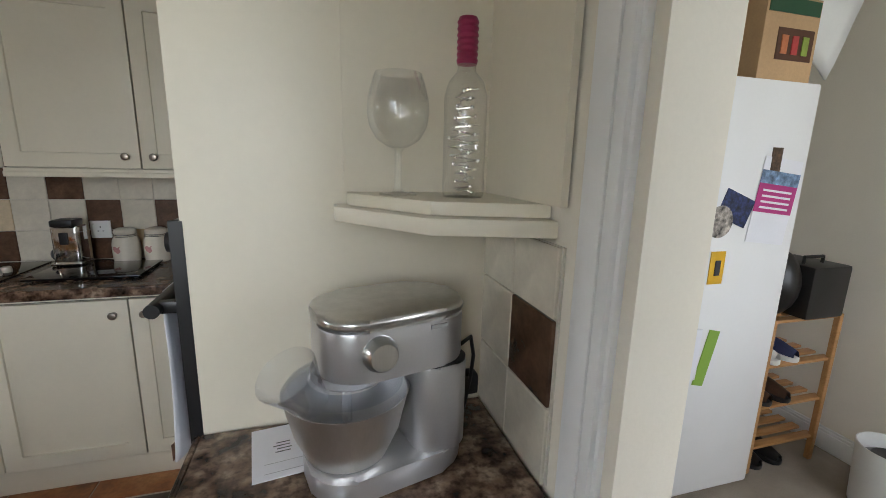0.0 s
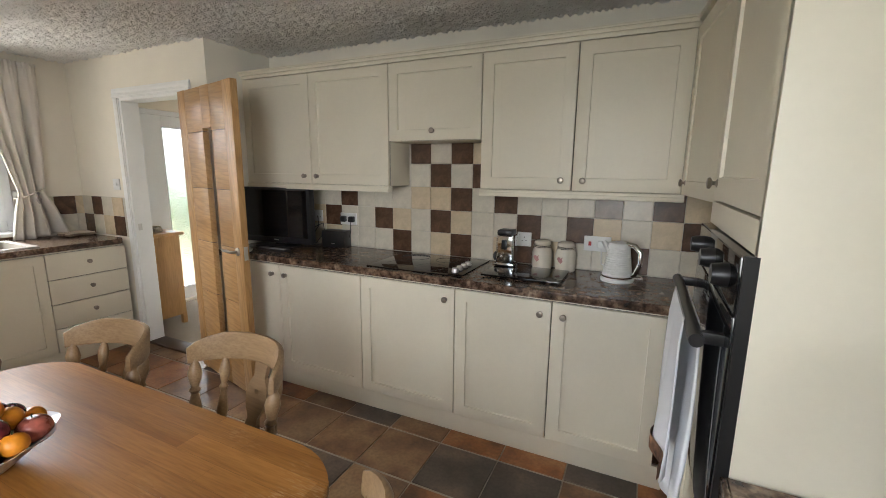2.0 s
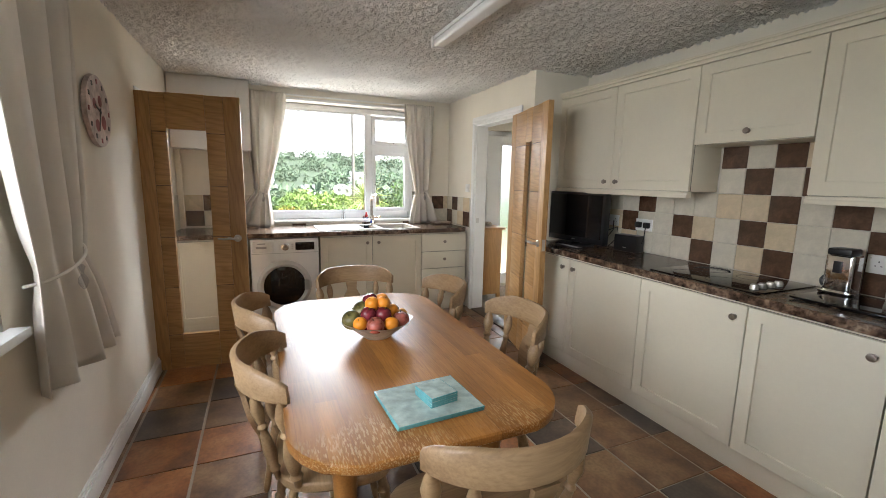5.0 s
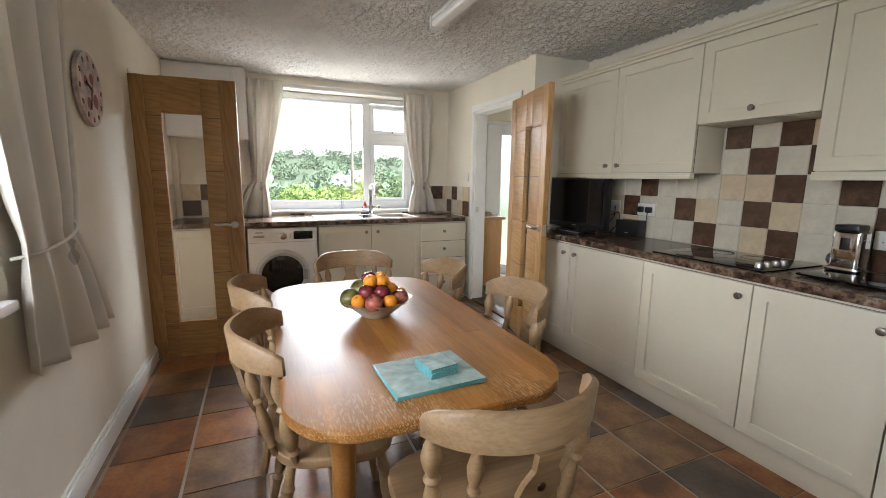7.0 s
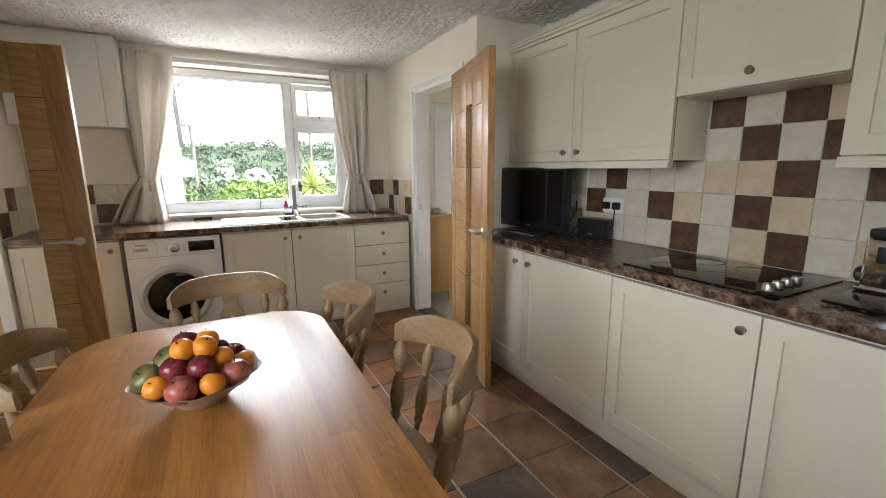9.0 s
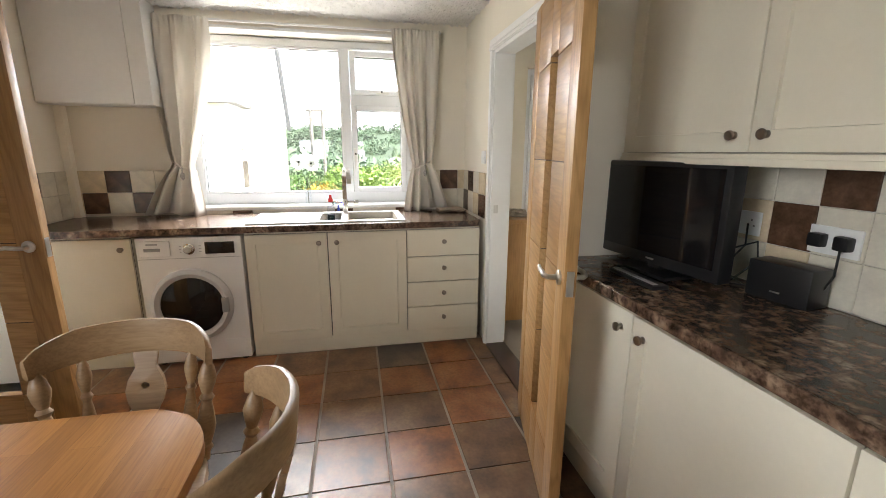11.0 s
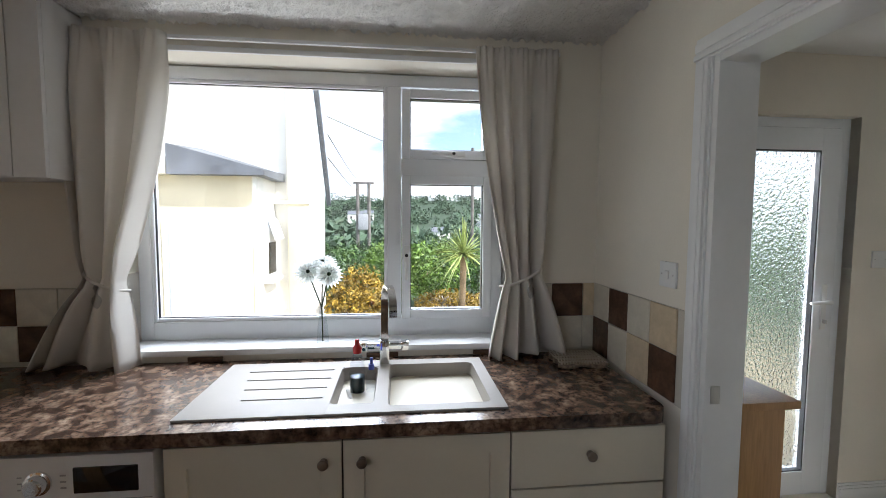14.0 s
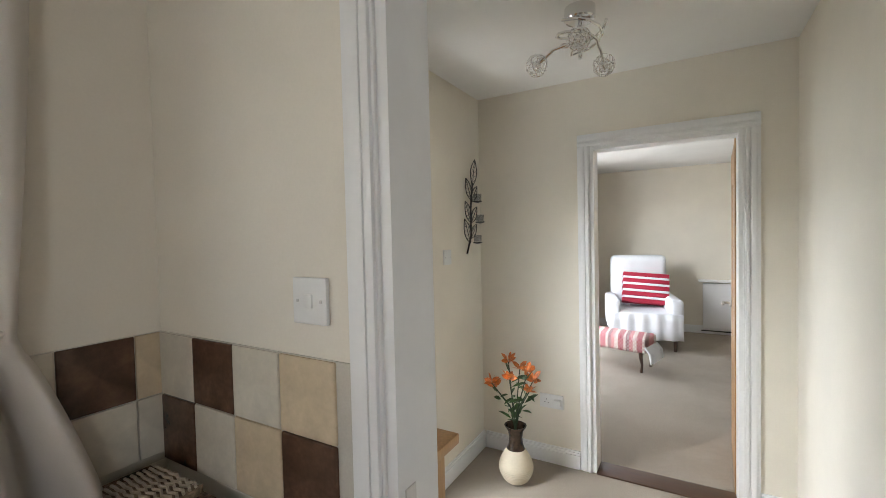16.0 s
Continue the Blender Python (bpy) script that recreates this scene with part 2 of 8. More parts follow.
M_WALL = mat("cream_emulsion", (0.8, 0.75, 0.648), 0.75, var=0.025, fine=160, bump=0.15)
M_CEIL = mat("white_ceiling_paint", (0.78, 0.77, 0.74), 0.85, var=0.05, fine=75, bump=1.0, dist=0.012)
M_HALLCEIL = mat("smooth_ceiling_paint", (0.82, 0.81, 0.78), 0.85, var=0.02, fine=160, bump=0.1)
M_GLOSS = mat("white_gloss_paint", (0.82, 0.82, 0.81), 0.32, var=0.02, fine=40, bump=0.04)
M_UPVC = mat("white_upvc", (0.84, 0.86, 0.88), 0.25, var=0.01, bump=0)
M_CREAM = mat("cream_shaker_paint", (0.74, 0.685, 0.555), 0.42, var=0.02, fine=60, bump=0.05)
# near-black colour that stands in for shade between the cabinet fronts
M_GAPSHADE = mat("shadow_gap", (0.12, 0.11, 0.09), 0.8)
M_TOP = stone_top()
M_OAK = wood("oak_veneer", (0.6, 0.37, 0.165), (0.42, 0.23, 0.085), 0.38, axis=2, flame=0.45)
M_OAKX = wood("oak_veneer_cross", (0.6, 0.37, 0.165), (0.42, 0.23, 0.085), 0.38, axis=0, scale=6, flame=0.42)
M_TABLE = wood("table_varnished_pine", (0.44, 0.21, 0.062), (0.28, 0.12, 0.032), 0.3, axis=0)
M_TABLETOP = stave_top("table_staves", ((0.46, 0.207, 0.05), (0.33, 0.14, 0.032)), (0.55, 0.37, 0.19))
M_CHAIR = wood("waxed_beech", (0.45, 0.305, 0.168), (0.2, 0.115, 0.055), 0.42, axis=0, scale=11)
M_SIDEB = wood("sideboard_oak", (0.52, 0.29, 0.11), (0.38, 0.2, 0.07), 0.35, axis=2)
M_DARKWOOD = wood("dark_stained_wood", (0.09, 0.045, 0.025), (0.04, 0.02, 0.012), 0.4, axis=0)
M_STEEL = mat("brushed_steel", (0.62, 0.61, 0.59), 0.3, 1.0, var=0.06, scale=40, fine=300, bump=0.05, stretch=(1, 1, 0.1))
M_CHROME = mat("chrome", (0.8, 0.8, 0.8), 0.08, 1.0, var=0.01, bump=0)
M_PEWTER = mat("pewter", (0.36, 0.31, 0.26), 0.3, 1.0, var=0.15, fine=120, bump=0.1)
M_BLACK = mat("black_plastic", (0.012, 0.012, 0.013), 0.35, var=0.1, bump=0.05)
M_BLACKGLASS = mat("black_glass", (0.006, 0.006, 0.007), 0.05, var=0.05, bump=0)
M_WHITE = mat("white_enamel", (0.82, 0.82, 0.82), 0.22, var=0.01, bump=0)
M_WHITEPL = mat("white_plastic", (0.78, 0.78, 0.76), 0.4, var=0.02, bump=0.03)
M_GREYPL = mat("grey_plastic", (0.38, 0.38, 0.39), 0.35, var=0.04, bump=0.02)
M_SINK = mat("beige_composite", (0.38, 0.35, 0.31), 0.5, var=0.05, fine=300, bump=0.1)
M_CURTAIN = mat("cream_curtain_cloth", (0.82, 0.78, 0.715), 0.9, var=0.05, scale=2, fine=420, bump=0.35, spec=0.2)
_n, _l = M_CURTAIN.node_tree.nodes, M_CURTAIN.node_tree.links
_tr, _mx = _n.new("ShaderNodeBsdfTranslucent"), _n.new("ShaderNodeMixShader")
_tr.inputs[0].default_value, _mx.inputs[0].default_value = (0.8, 0.76, 0.7, 1), 0.25
_l.new(_n["Principled BSDF"].outputs[0], _mx.inputs[1])
_l.new(_tr.outputs[0], _mx.inputs[2])
_l.new(_mx.outputs[0], _n["Material Output"].inputs[0])
M_GROUT = mat("pale_grout", (0.62, 0.58, 0.5), 0.9, var=0.08, fine=200, bump=0.3)
M_FGROUT = mat("dark_grout", (0.36, 0.31, 0.255), 0.95, var=0.15, fine=200, bump=0.4)
M_TILE_B = mat("brown_wall_tile", (0.12, 0.065, 0.04), 0.25, var=0.25, scale=14, fine=90, bump=0.12, dist=0.002)
M_TILE_T = mat("taupe_wall_tile", (0.27, 0.21, 0.165), 0.25, var=0.15, scale=14, fine=90, bump=0.12, dist=0.002)
M_TILE_C = mat("cream_wall_tile", (0.68, 0.63, 0.52), 0.25, var=0.06, scale=14, fine=90, bump=0.12, dist=0.002)
M_TILE_Y = mat("beige_wall_tile", (0.66, 0.54, 0.37), 0.25, var=0.08, scale=14, fine=90, bump=0.12, dist=0.002)
M_SLATE_R = slate("rust_slate_tile", ((0.11, 0.045, 0.02), (0.31, 0.115, 0.036), (0.4, 0.19, 0.075)))
M_SLATE_G = slate("grey_slate_tile", ((0.045, 0.036, 0.03), (0.085, 0.064, 0.052), (0.16, 0.11, 0.08)))
M_SLATE_O = slate("ochre_slate_tile", ((0.09, 0.05, 0.028), (0.21, 0.11, 0.055), (0.28, 0.18, 0.095)))
M_CARPET = speckled("beige_carpet", (0.46, 0.4, 0.33))
M_PANE = glassy("window_glass")
M_FROST = frosted_glass()


# ---- mesh helpers ----
def box(bm, x0, x1, y0, y1, z0, z1, bevel=0.0, seg=2):
    c = [bm.verts.new((x, y, z)) for x in (x0, x1) for y in (y0, y1) for z in (z0, z1)]
    fs = [bm.faces.new([c[i] for i in q]) for q in ((0, 1, 3, 2), (4, 6, 7, 5), (0, 4, 5, 1), (2, 3, 7, 6), (0, 2, 6, 4), (1, 5, 7, 3))]
    if bevel:
        es = list({e for f in fs for e in f.edges})
        bmesh.ops.bevel(bm, geom=es, offset=bevel, segments=seg, profile=0.6, affect="EDGES")
    return bm


def boxed(*a, **k):
    return box(bmesh.new(), *a, **k)


def lathe(bm, profile, seg=24, m=None, cap=True):
    """Turned shape about z from (radius, height) pairs."""
    rings = []
    for r, z in profile:
        rings.append([bm.verts.new((m or Matrix()) @ Vector((r * math.cos(2 * math.pi * i / seg), r * math.sin(2 * math.pi * i / seg), z))) for i in range(seg)])
    for a, b in zip(rings, rings[1:]):
        for i in range(seg):
            bm.faces.new((a[i], a[(i + 1) % seg], b[(i + 1) % seg], b[i]))
    if cap:
        bm.faces.new(rings[0][::-1])
        bm.faces.new(rings[-1])
    return bm


def tube(bm, pts, radius, seg=8, cap=True):
    """Round bar along points; radius: a number or one for each point."""
    pts = [Vector(p) for p in pts]
    rad = radius if isinstance(radius, (list, tuple)) else [radius] * len(pts)
    rings, side = [], None
    for i, p in enumerate(pts):
        d = (pts[min(i + 1, len(pts) - 1)] - pts[max(i - 1, 0)]).normalized()
        if side is None:
            side = d.orthogonal().normalized()
        side = (side - d * side.dot(d)).normalized()
        up = d.cross(side)
        rings.append([bm.verts.new(p + rad[i] * (math.cos(2 * math.pi * k / seg) * side + math.sin(2 * math.pi * k / seg) * up)) for k in range(seg)])
    for a, b in zip(rings, rings[1:]):
        for k in range(seg):
            bm.faces.new((a[k], a[(k + 1) % seg], b[(k + 1) % seg], b[k]))
    if cap:
        bm.faces.new(rings[0][::-1])
        bm.faces.new(rings[-1])
    return bm


def slab(bm, outline, z0, z1, bevel=0.0, seg=2):
    """Upright prism over an outline of (x, y)."""
    lo = [bm.verts.new((x, y, z0)) for x, y in outline]
    hi = [bm.verts.new((x, y, z1)) for x, y in outline]
    k = len(outline)
    fs = [bm.faces.new(lo[::-1]), bm.faces.new(hi)]
    for i in range(k):
        bm.faces.new((lo[i], lo[(i + 1) % k], hi[(i + 1) % k], hi[i]))
    if bevel:
        bmesh.ops.bevel(bm, geom=[e for f in fs for e in f.edges], offset=bevel, segments=seg, profile=0.6, affect="EDGES")
    return bm


def sheet(bm, grid):
    """A surface through rows of points."""
    v = [[bm.verts.new(p) for p in row] for row in grid]
    for a, b in zip(v, v[1:]):
        for i in range(len(a) - 1):
            bm.faces.new((a[i], a[i + 1], b[i + 1], b[i]))
    return bm


def ball(bm, c, r, seg=16, rings=10, sc=(1, 1, 1)):
    m = Matrix.Translation(c) @ Matrix.Diagonal((r * sc[0], r * sc[1], r * sc[2], 1))
    bmesh.ops.create_uvsphere(bm, u_segments=seg, v_segments=rings, radius=1, matrix=m)
    return bm


def mesh_of(name, bm, material, smooth=35):
    bmesh.ops.recalc_face_normals(bm, faces=bm.faces)
    for e in bm.edges:
        e.smooth = len(e.link_faces) != 2 or e.calc_face_angle(0) < radians(smooth)
    for f in bm.faces:
        f.smooth = True
    me = bpy.data.meshes.new(name)
    bm.to_mesh(me)
    bm.free()
    me.materials.append(material)
    return me


def part(name, bm, material, parent=None, label="", smooth=35):
    """One mesh under a thing or part; its points are given in the world."""
    if parent is not None:
        top = parent
        while top.parent:
            top = top.parent
        bm.transform(top.matrix_basis.inverted())
    ob = new(name, mesh_of(name, bm, material, smooth))
    ob.parent = parent
    if label:
        ob["label"] = label
    return ob


def thing(name, at, label, category, group="", kind="", rz=0.0):
    ob = new(name)
    ob.empty_display_size = 0.1
    ob.matrix_basis = pose(*at, 0, 0, rz)
    return tagged(ob, label, category, group, kind)


def setting(name, bm, material, label="", parent=None, smooth=35):
    return tagged(part(name, bm, material, parent, "", smooth), label, name.split("_")[0], "", "structure")


def wall(name, axis, at, thick, a0, a1, z0, z1, holes=(), material=None, label="plain wall in cream emulsion paint"):
    """A wall across x ('x') or y ('y') from at to at + thick, with rectangular holes (a0, a1, z0, z1)."""
    bm = bmesh.new()
    cuts = sorted({a0, a1, *[h[0] for h in holes], *[h[1] for h in holes]})
    for c0, c1 in zip(cuts, cuts[1:]):
        solid = [(z0, z1)]
        for h in holes:
            if h[0] <= c0 and h[1] >= c1:
                solid = [p for s in solid for p in ((s[0], min(s[1], h[2])), (max(s[0], h[3]), s[1])) if p[1] - p[0] > 1e-4]
        for s0, s1 in solid:
            q = (at, at + thick) if thick > 0 else (at + thick, at)
            box(bm, *(q + (c0, c1) if axis == "x" else (c0, c1) + q), s0, s1)
    bmesh.ops.remove_doubles(bm, verts=bm.verts, dist=1e-5)
    inner = [f for f in bm.faces if all(len(e.link_faces) > 2 for e in f.edges)]
    bmesh.ops.delete(bm, geom=inner, context="FACES_ONLY")
    return setting(name, bm, material or M_WALL, label)


# ---- plan ----
CEIL, TOPZ = 2.32, 0.905
XW, XE, YS, YN, YA = -2.88, 2.335, 1.69, 5.075, 4.53    # west, east, south; north behind the cooker; north beside the arch
AX0, AX1, AH = -2.168, -1.385, 1.995                    # arch to the hall
WIN = (2.44, 4.12, 0.955, 2.2)                          # kitchen window: y0, y1, z0, z1
SWIN = (0.25, 1.7, 0.93, 2.15)                        # south window: x0, x1, z0, z1
SD = (-2.22, -1.575, 1.985)                              # south doorway
XH = -2.94                                              # hall's west face
HN, LIVN = 6.57, 10.85                                  # hall's north wall; living room's far wall

wall_west = wall("wall_west", "x", XW, -0.28, YS - 0.1, YA + 0.06, -0.05, 2.6, [WIN])
wall_hall_west = wall("wall_hall_west", "x", XH, -0.22, YA + 0.06, HN + 0.12, -0.05, 2.6, [(5.07, 5.95, 0.03, 2.05)])
# the last hole is unseen, made up for the utility room's lamp
wall_south = wall("wall_south", "y", YS, -0.25, XW, 4.6, -0.05, 2.6, [(SD[0], SD[1], 0.0, SD[2]), SWIN, (3.1, 4.2, 0.95, 2.1)])
wall_arch = wall("wall_arch", "y", YA, 0.12, XW, -1.15, -0.05, 2.6, [(AX0, AX1, 0.0, AH)])
wall_return = wall("wall_return", "x", -1.15, -0.12, YA + 0.12, YN, -0.05, 2.6)
wall_north = wall("wall_north", "y", YN, 0.12, -1.27, 4.6, -0.05, 2.6)
wall_east = wall("wall_east", "x", XE, 0.095, YS, YN, -0.05, 2.6, [(1.95, 2.96, 0.0, 2.05)])
wall_hall_north = wall("wall_hall_north", "y", HN, 0.12, XH, 1.2, -0.05, 2.6, [(-2.225, -1.485, 0.0, 1.955)])
wall_hall_east = wall("wall_hall_east", "x", -1.27, 0.1, YN + 0.12, HN, -0.05, 2.6)
wall_living_far = wall("wall_living_far", "y", LIVN, 0.12, -3.4, 1.2, -0.05, 2.6)
wall_living_west = wall("wall_living_west", "x", -2.98, -0.2, HN + 0.12, LIVN, -0.05, 2.6, [(7.6, 9.8, 0.1, 2.1)])
wall_living_east = wall("wall_living_east", "x", 1.1, 0.1, HN + 0.12, LIVN, -0.05, 2.6)
wall_utility_east = wall("wall_utility_east", "x", 4.5, 0.1, YS, YN, -0.05, 2.6)
wall_passage_south = wall("wall_passage_south", "y", YS - 1.4, -0.1, -3.2, -0.3, -0.05, 2.6)
# the hole is unseen, made up to hold the passage lamp
wall_passage_west = wall("wall_passage_west", "x", -2.9, -0.1, YS - 1.4, YS - 0.25, -0.05, 2.6, [(YS - 1.15, YS - 0.5, 1.0, 2.05)])
wall_passage_east = wall("wall_passage_east", "x", -0.4, 0.1, YS - 1.4, YS - 0.25, -0.05, 2.6)

floor = setting("floor", boxed(-3.0, 4.6, YS - 1.5, YN, -0.12, -0.004), M_FGROUT, "grouted bed under slate-look floor tiles")
setting("floor_hall", boxed(XH, 1.2, YA + 0.12, HN, -0.12, 0.012), M_CARPET, "beige carpet in the hall")
setting("floor_living", boxed(-3.4, 1.2, HN, LIVN, -0.12, 0.014), M_CARPET, "beige carpet in the living room")


def artex(name, x0, x1, y0, y1, z, step):
    """Ceiling with a stippled coat: soft peaks of about a centimetre."""
    nx, ny = int((x1 - x0) / step), int((y1 - y0) / step)
    rng = np.random.default_rng(3)
    h = rng.random((nx + 1, ny + 1))
    h[1:-1, 1:-1] = (h[1:-1, 1:-1] * 2 + h[:-2, 1:-1] + h[2:, 1:-1] + h[1:-1, :-2] + h[1:-1, 2:]) / 6
    h = np.clip((h - 0.48) * 4.5, 0, 1) * 0.015
    xs, ys = np.linspace(x0, x1, nx + 1), np.linspace(y0, y1, ny + 1)
    co = np.stack([*np.meshgrid(xs, ys, indexing="ij"), z - h], -1).reshape(-1, 3)
    i = (np.arange(nx)[:, None] * (ny + 1) + np.arange(ny)).ravel()
    faces = np.stack([i, i + 1, i + ny + 2, i + ny + 1], -1)
    me = bpy.data.meshes.new(name)
    me.from_pydata(co.tolist(), [], faces.tolist())
    me.polygons.foreach_set("use_smooth", [True] * len(faces))
    me.materials.append(M_CEIL)
    return tagged(new(name, me), "white artex stippled kitchen ceiling", "ceiling", "", "structure")


ceiling = artex("ceiling", XW, XE, YS, YN, CEIL, 0.0115)
setting("ceiling_passage", boxed(-3.0, -0.3, YS - 1.5, YS - 0.25, CEIL + 0.01, CEIL + 0.25), M_HALLCEIL, "plain white passage ceiling")
setting("ceiling_slab", boxed(-3.16, 4.6, YS - 0.25, YA + 0.12, CEIL + 0.01, CEIL + 0.25), M_HALLCEIL, "plain white ceiling above the passage and utility room")
setting("ceiling_north", boxed(-1.15, 4.6, YA + 0.12, YN + 0.12, CEIL + 0.01, CEIL + 0.25), M_HALLCEIL, "plain white ceiling over the cabinets")
setting("ceiling_hall", boxed(-3.4, 1.2, YA + 0.121, LIVN, CEIL + 0.03, CEIL + 0.252), M_HALLCEIL, "smooth white ceiling in the hall")


# ---- trim ----
def architrave(name, axis, face, out, a0, a1, top, w=0.07, d=0.02):
    """Moulded door surround on a wall face; out: +1 or -1, the way it stands proud."""
    top_of = thing(name, (0, 0, 0), "white gloss moulded door surround", "architrave", "", "structure")
    for nm, c0, c1, z0, z1 in (("jamb_moulding", a0 - w, a0, 0.0, top), ("jamb_moulding", a1, a1 + w, 0.0, top), ("head_moulding", a0 - w, a1 + w, top, top + w)):
        bm = bmesh.new()
        head = nm.startswith("head")
        for k, (u0, u1, dd) in enumerate(((0.0, 1.0, 0.6), (0.08, 0.32, 1.0), (0.42, 0.8, 0.82))):
            if head:
                b = (c0, c1, z0 + w * u0, z0 + w * u1)
            elif c0 < a0:
                b = (c1 - w * u1, c1 - w * u0, z0, z1)
            else:
                b = (c0 + w * u0, c0 + w * u1, z0, z1)
            q = sorted((face, face + out * d * dd))
            if axis == "y":
                box(bm, b[0], b[1], q[0], q[1], b[2], b[3], 0.003)
            else:
                box(bm, q[0], q[1], b[0], b[1], b[2], b[3], 0.003)
        part(nm, bm, M_GLOSS, top_of)
    return top_of


def lining(name, axis, p0, p1, a0, a1, top, material=None, t=0.022):
    """Frame that lines an opening through a wall."""
    top_of = thing(name, (0, 0, 0), "white gloss door lining", "door frame", "", "structure")
    for nm, c0, c1, z0, z1 in (("jamb", a0 - 0.002, a0 + t, 0.0, top), ("jamb", a1 - t, a1 + 0.002, 0.0, top), ("head", a0 + t, a1 - t, top - t, top + 0.002)):
        q = (c0, c1, p0, p1) if axis == "y" else (p0, p1, c0, c1)
        part(nm, boxed(*q, z0, z1, bevel=0.002), material or M_GLOSS, top_of)
    return top_of


architrave("architrave_arch", "y", YA, -1, AX0, AX1, AH)
architrave("architrave_arch_hall", "y", YA + 0.12, 1, AX0, AX1, AH)
arch_lining = lining("door_frame_arch", "y", YA - 0.004, YA + 0.124, AX0, AX1, AH)
part("strike_plate", boxed(AX0 + 0.022, AX0 + 0.025, YA + 0.015, YA + 0.045, 0.965, 1.02, bevel=0.001), M_STEEL, arch_lining)
lining("door_frame_east", "x", XE - 0.002, XE + 0.097, 1.95, 2.96, 2.05, M_WALL)
south_lining = lining("door_frame_south", "y", YS - 0.254, YS + 0.006, SD[0], SD[1], SD[2])
part("strike_plate", boxed(SD[0] + 0.022, SD[0] + 0.025, YS - 0.06, YS - 0.03, 0.93, 1.0, bevel=0.001), M_STEEL, south_lining)
architrave("architrave_living", "y", HN, -1, -2.225, -1.485, 1.955)
lining("door_frame_living", "y", HN - 0.004, HN + 0.124, -2.225, -1.485, 1.955)
architrave("architrave_east", "x", XE, -1, 1.95, 2.96, 2.05, w=0.09)
setting("threshold_hall", boxed(AX0 + 0.022, AX1 - 0.022, YA - 0.01, YA + 0.13, -0.02, 0.016, bevel=0.004), M_DARKWOOD, "dark stained wooden door threshold")
setting("threshold_living", boxed(-2.203, -1.507, HN - 0.02, HN + 0.13, -0.02, 0.022, bevel=0.004), M_DARKWOOD, "dark stained wooden door threshold")


def skirting(name, axis, face, out, a0, a1, h=0.12):
    bm = bmesh.new()
    for z0, z1, d in ((0.0, h * 0.78, 0.018), (h * 0.78, h * 0.9, 0.013), (h * 0.9, h, 0.008)):
        q = sorted((face, face + out * d))
        if axis == "y":
            box(bm, a0, a1, q[0], q[1], z0, z1, 0.002)
        else:
            box(bm, q[0], q[1], a0, a1, z0, z1, 0.002)
    setting(name, bm, M_GLOSS, "white gloss skirting board")


skirting("baseboard_south", "y", YS, 1, SD[1] + 0.005, XE)
skirting("baseboard_hall_west", "x", XH, 1, 5.95, HN)
skirting("baseboard_hall_west_near", "x", XH, 1, YA + 0.15, 5.05)
skirting("baseboard_hall_north", "y", HN, -1, XH + 0.02, -2.297)
skirting("baseboard_hall_north_right", "y", HN, -1, -1.413, -1.29)
skirting("baseboard_hall_east", "x", -1.27, -1, YN + 0.1, HN)
skirting("baseboard_living", "y", LIVN, -1, -3.1, 1.1)
skirting("baseboard_utility", "x", 4.5, -1, YS, YN)


# ---- windows ----
def casement(name, axis, p, out, bars, z0, z1, a0, a1, label, foot=0.055):
    """White plastic window: an outer frame with uprights, panes and opening sashes. bars: (a0, a1, z0, z1, opens)."""
    w = thing(name, (p if axis == "x" else (a0 + a1) / 2, (a0 + a1) / 2 if axis == "x" else p, z0), label, "window", "", "structure")

    def q(c0, c1, d0, d1, zz0, zz1, bev=0.004):
        s = sorted((p + out * d0, p + out * d1))
        return boxed(*((*s, c0, c1) if axis == "x" else (c0, c1, *s)), zz0, zz1, bevel=bev)

    f = 0.055
    part("frame_side", q(a0, a0 + f, -0.03, 0.035, z0, z1), M_UPVC, w)
    part("frame_side", q(a1 - f, a1, -0.03, 0.035, z0, z1), M_UPVC, w)
    part("frame_head", q(a0 + f, a1 - f, -0.03, 0.035, z1 - f, z1), M_UPVC, w)
    part("frame_foot", q(a0 + f, a1 - f, -0.03, 0.035, z0, z0 + foot), M_UPVC, w)
    for c0, c1, d0, d1, opens in bars:
        if opens == "bar":
            part("mullion", q(c0, c1, -0.03, 0.035, d0, d1), M_UPVC, w)
            continue
        b = 0.042 if opens else 0.016
        pr = 0.05 if opens else 0.028
        sash = part("sash" if opens else "pane_bead", q(c0, c0 + b, -0.02, pr, d0, d1), M_UPVC, w)
        for e in (q(c1 - b, c1, -0.02, pr, d0, d1), q(c0 + b, c1 - b, -0.02, pr, d0, d0 + b), q(c0 + b, c1 - b, -0.02, pr, d1 - b, d1)):
            part("rail", e, M_UPVC, sash)
        gl = part("pane", q(c0 + b - 0.004, c1 - b + 0.004, -0.004, 0.004, d0 + b - 0.004, d1 - b + 0.004, 0), M_PANE, w)
        gl.visible_shadow = False
        seal = bmesh.new()
        for r in ((c0 + b - 0.003, c1 - b + 0.003, d0 + b - 0.003, d0 + b + 0.003), (c0 + b - 0.003, c1 - b + 0.003, d1 - b - 0.003, d1 - b + 0.003), (c0 + b - 0.003, c0 + b + 0.003, d0 + b, d1 - b), (c1 - b - 0.003, c1 - b + 0.003, d0 + b, d1 - b)):
            s = sorted((p + out * 0.005, p + out * (pr - 0.012)))
            box(seal, *((*s, r[0], r[1]) if axis == "x" else (r[0], r[1], *s)), r[2], r[3])
        part("seal", seal, M_BLACK, w)
    return w


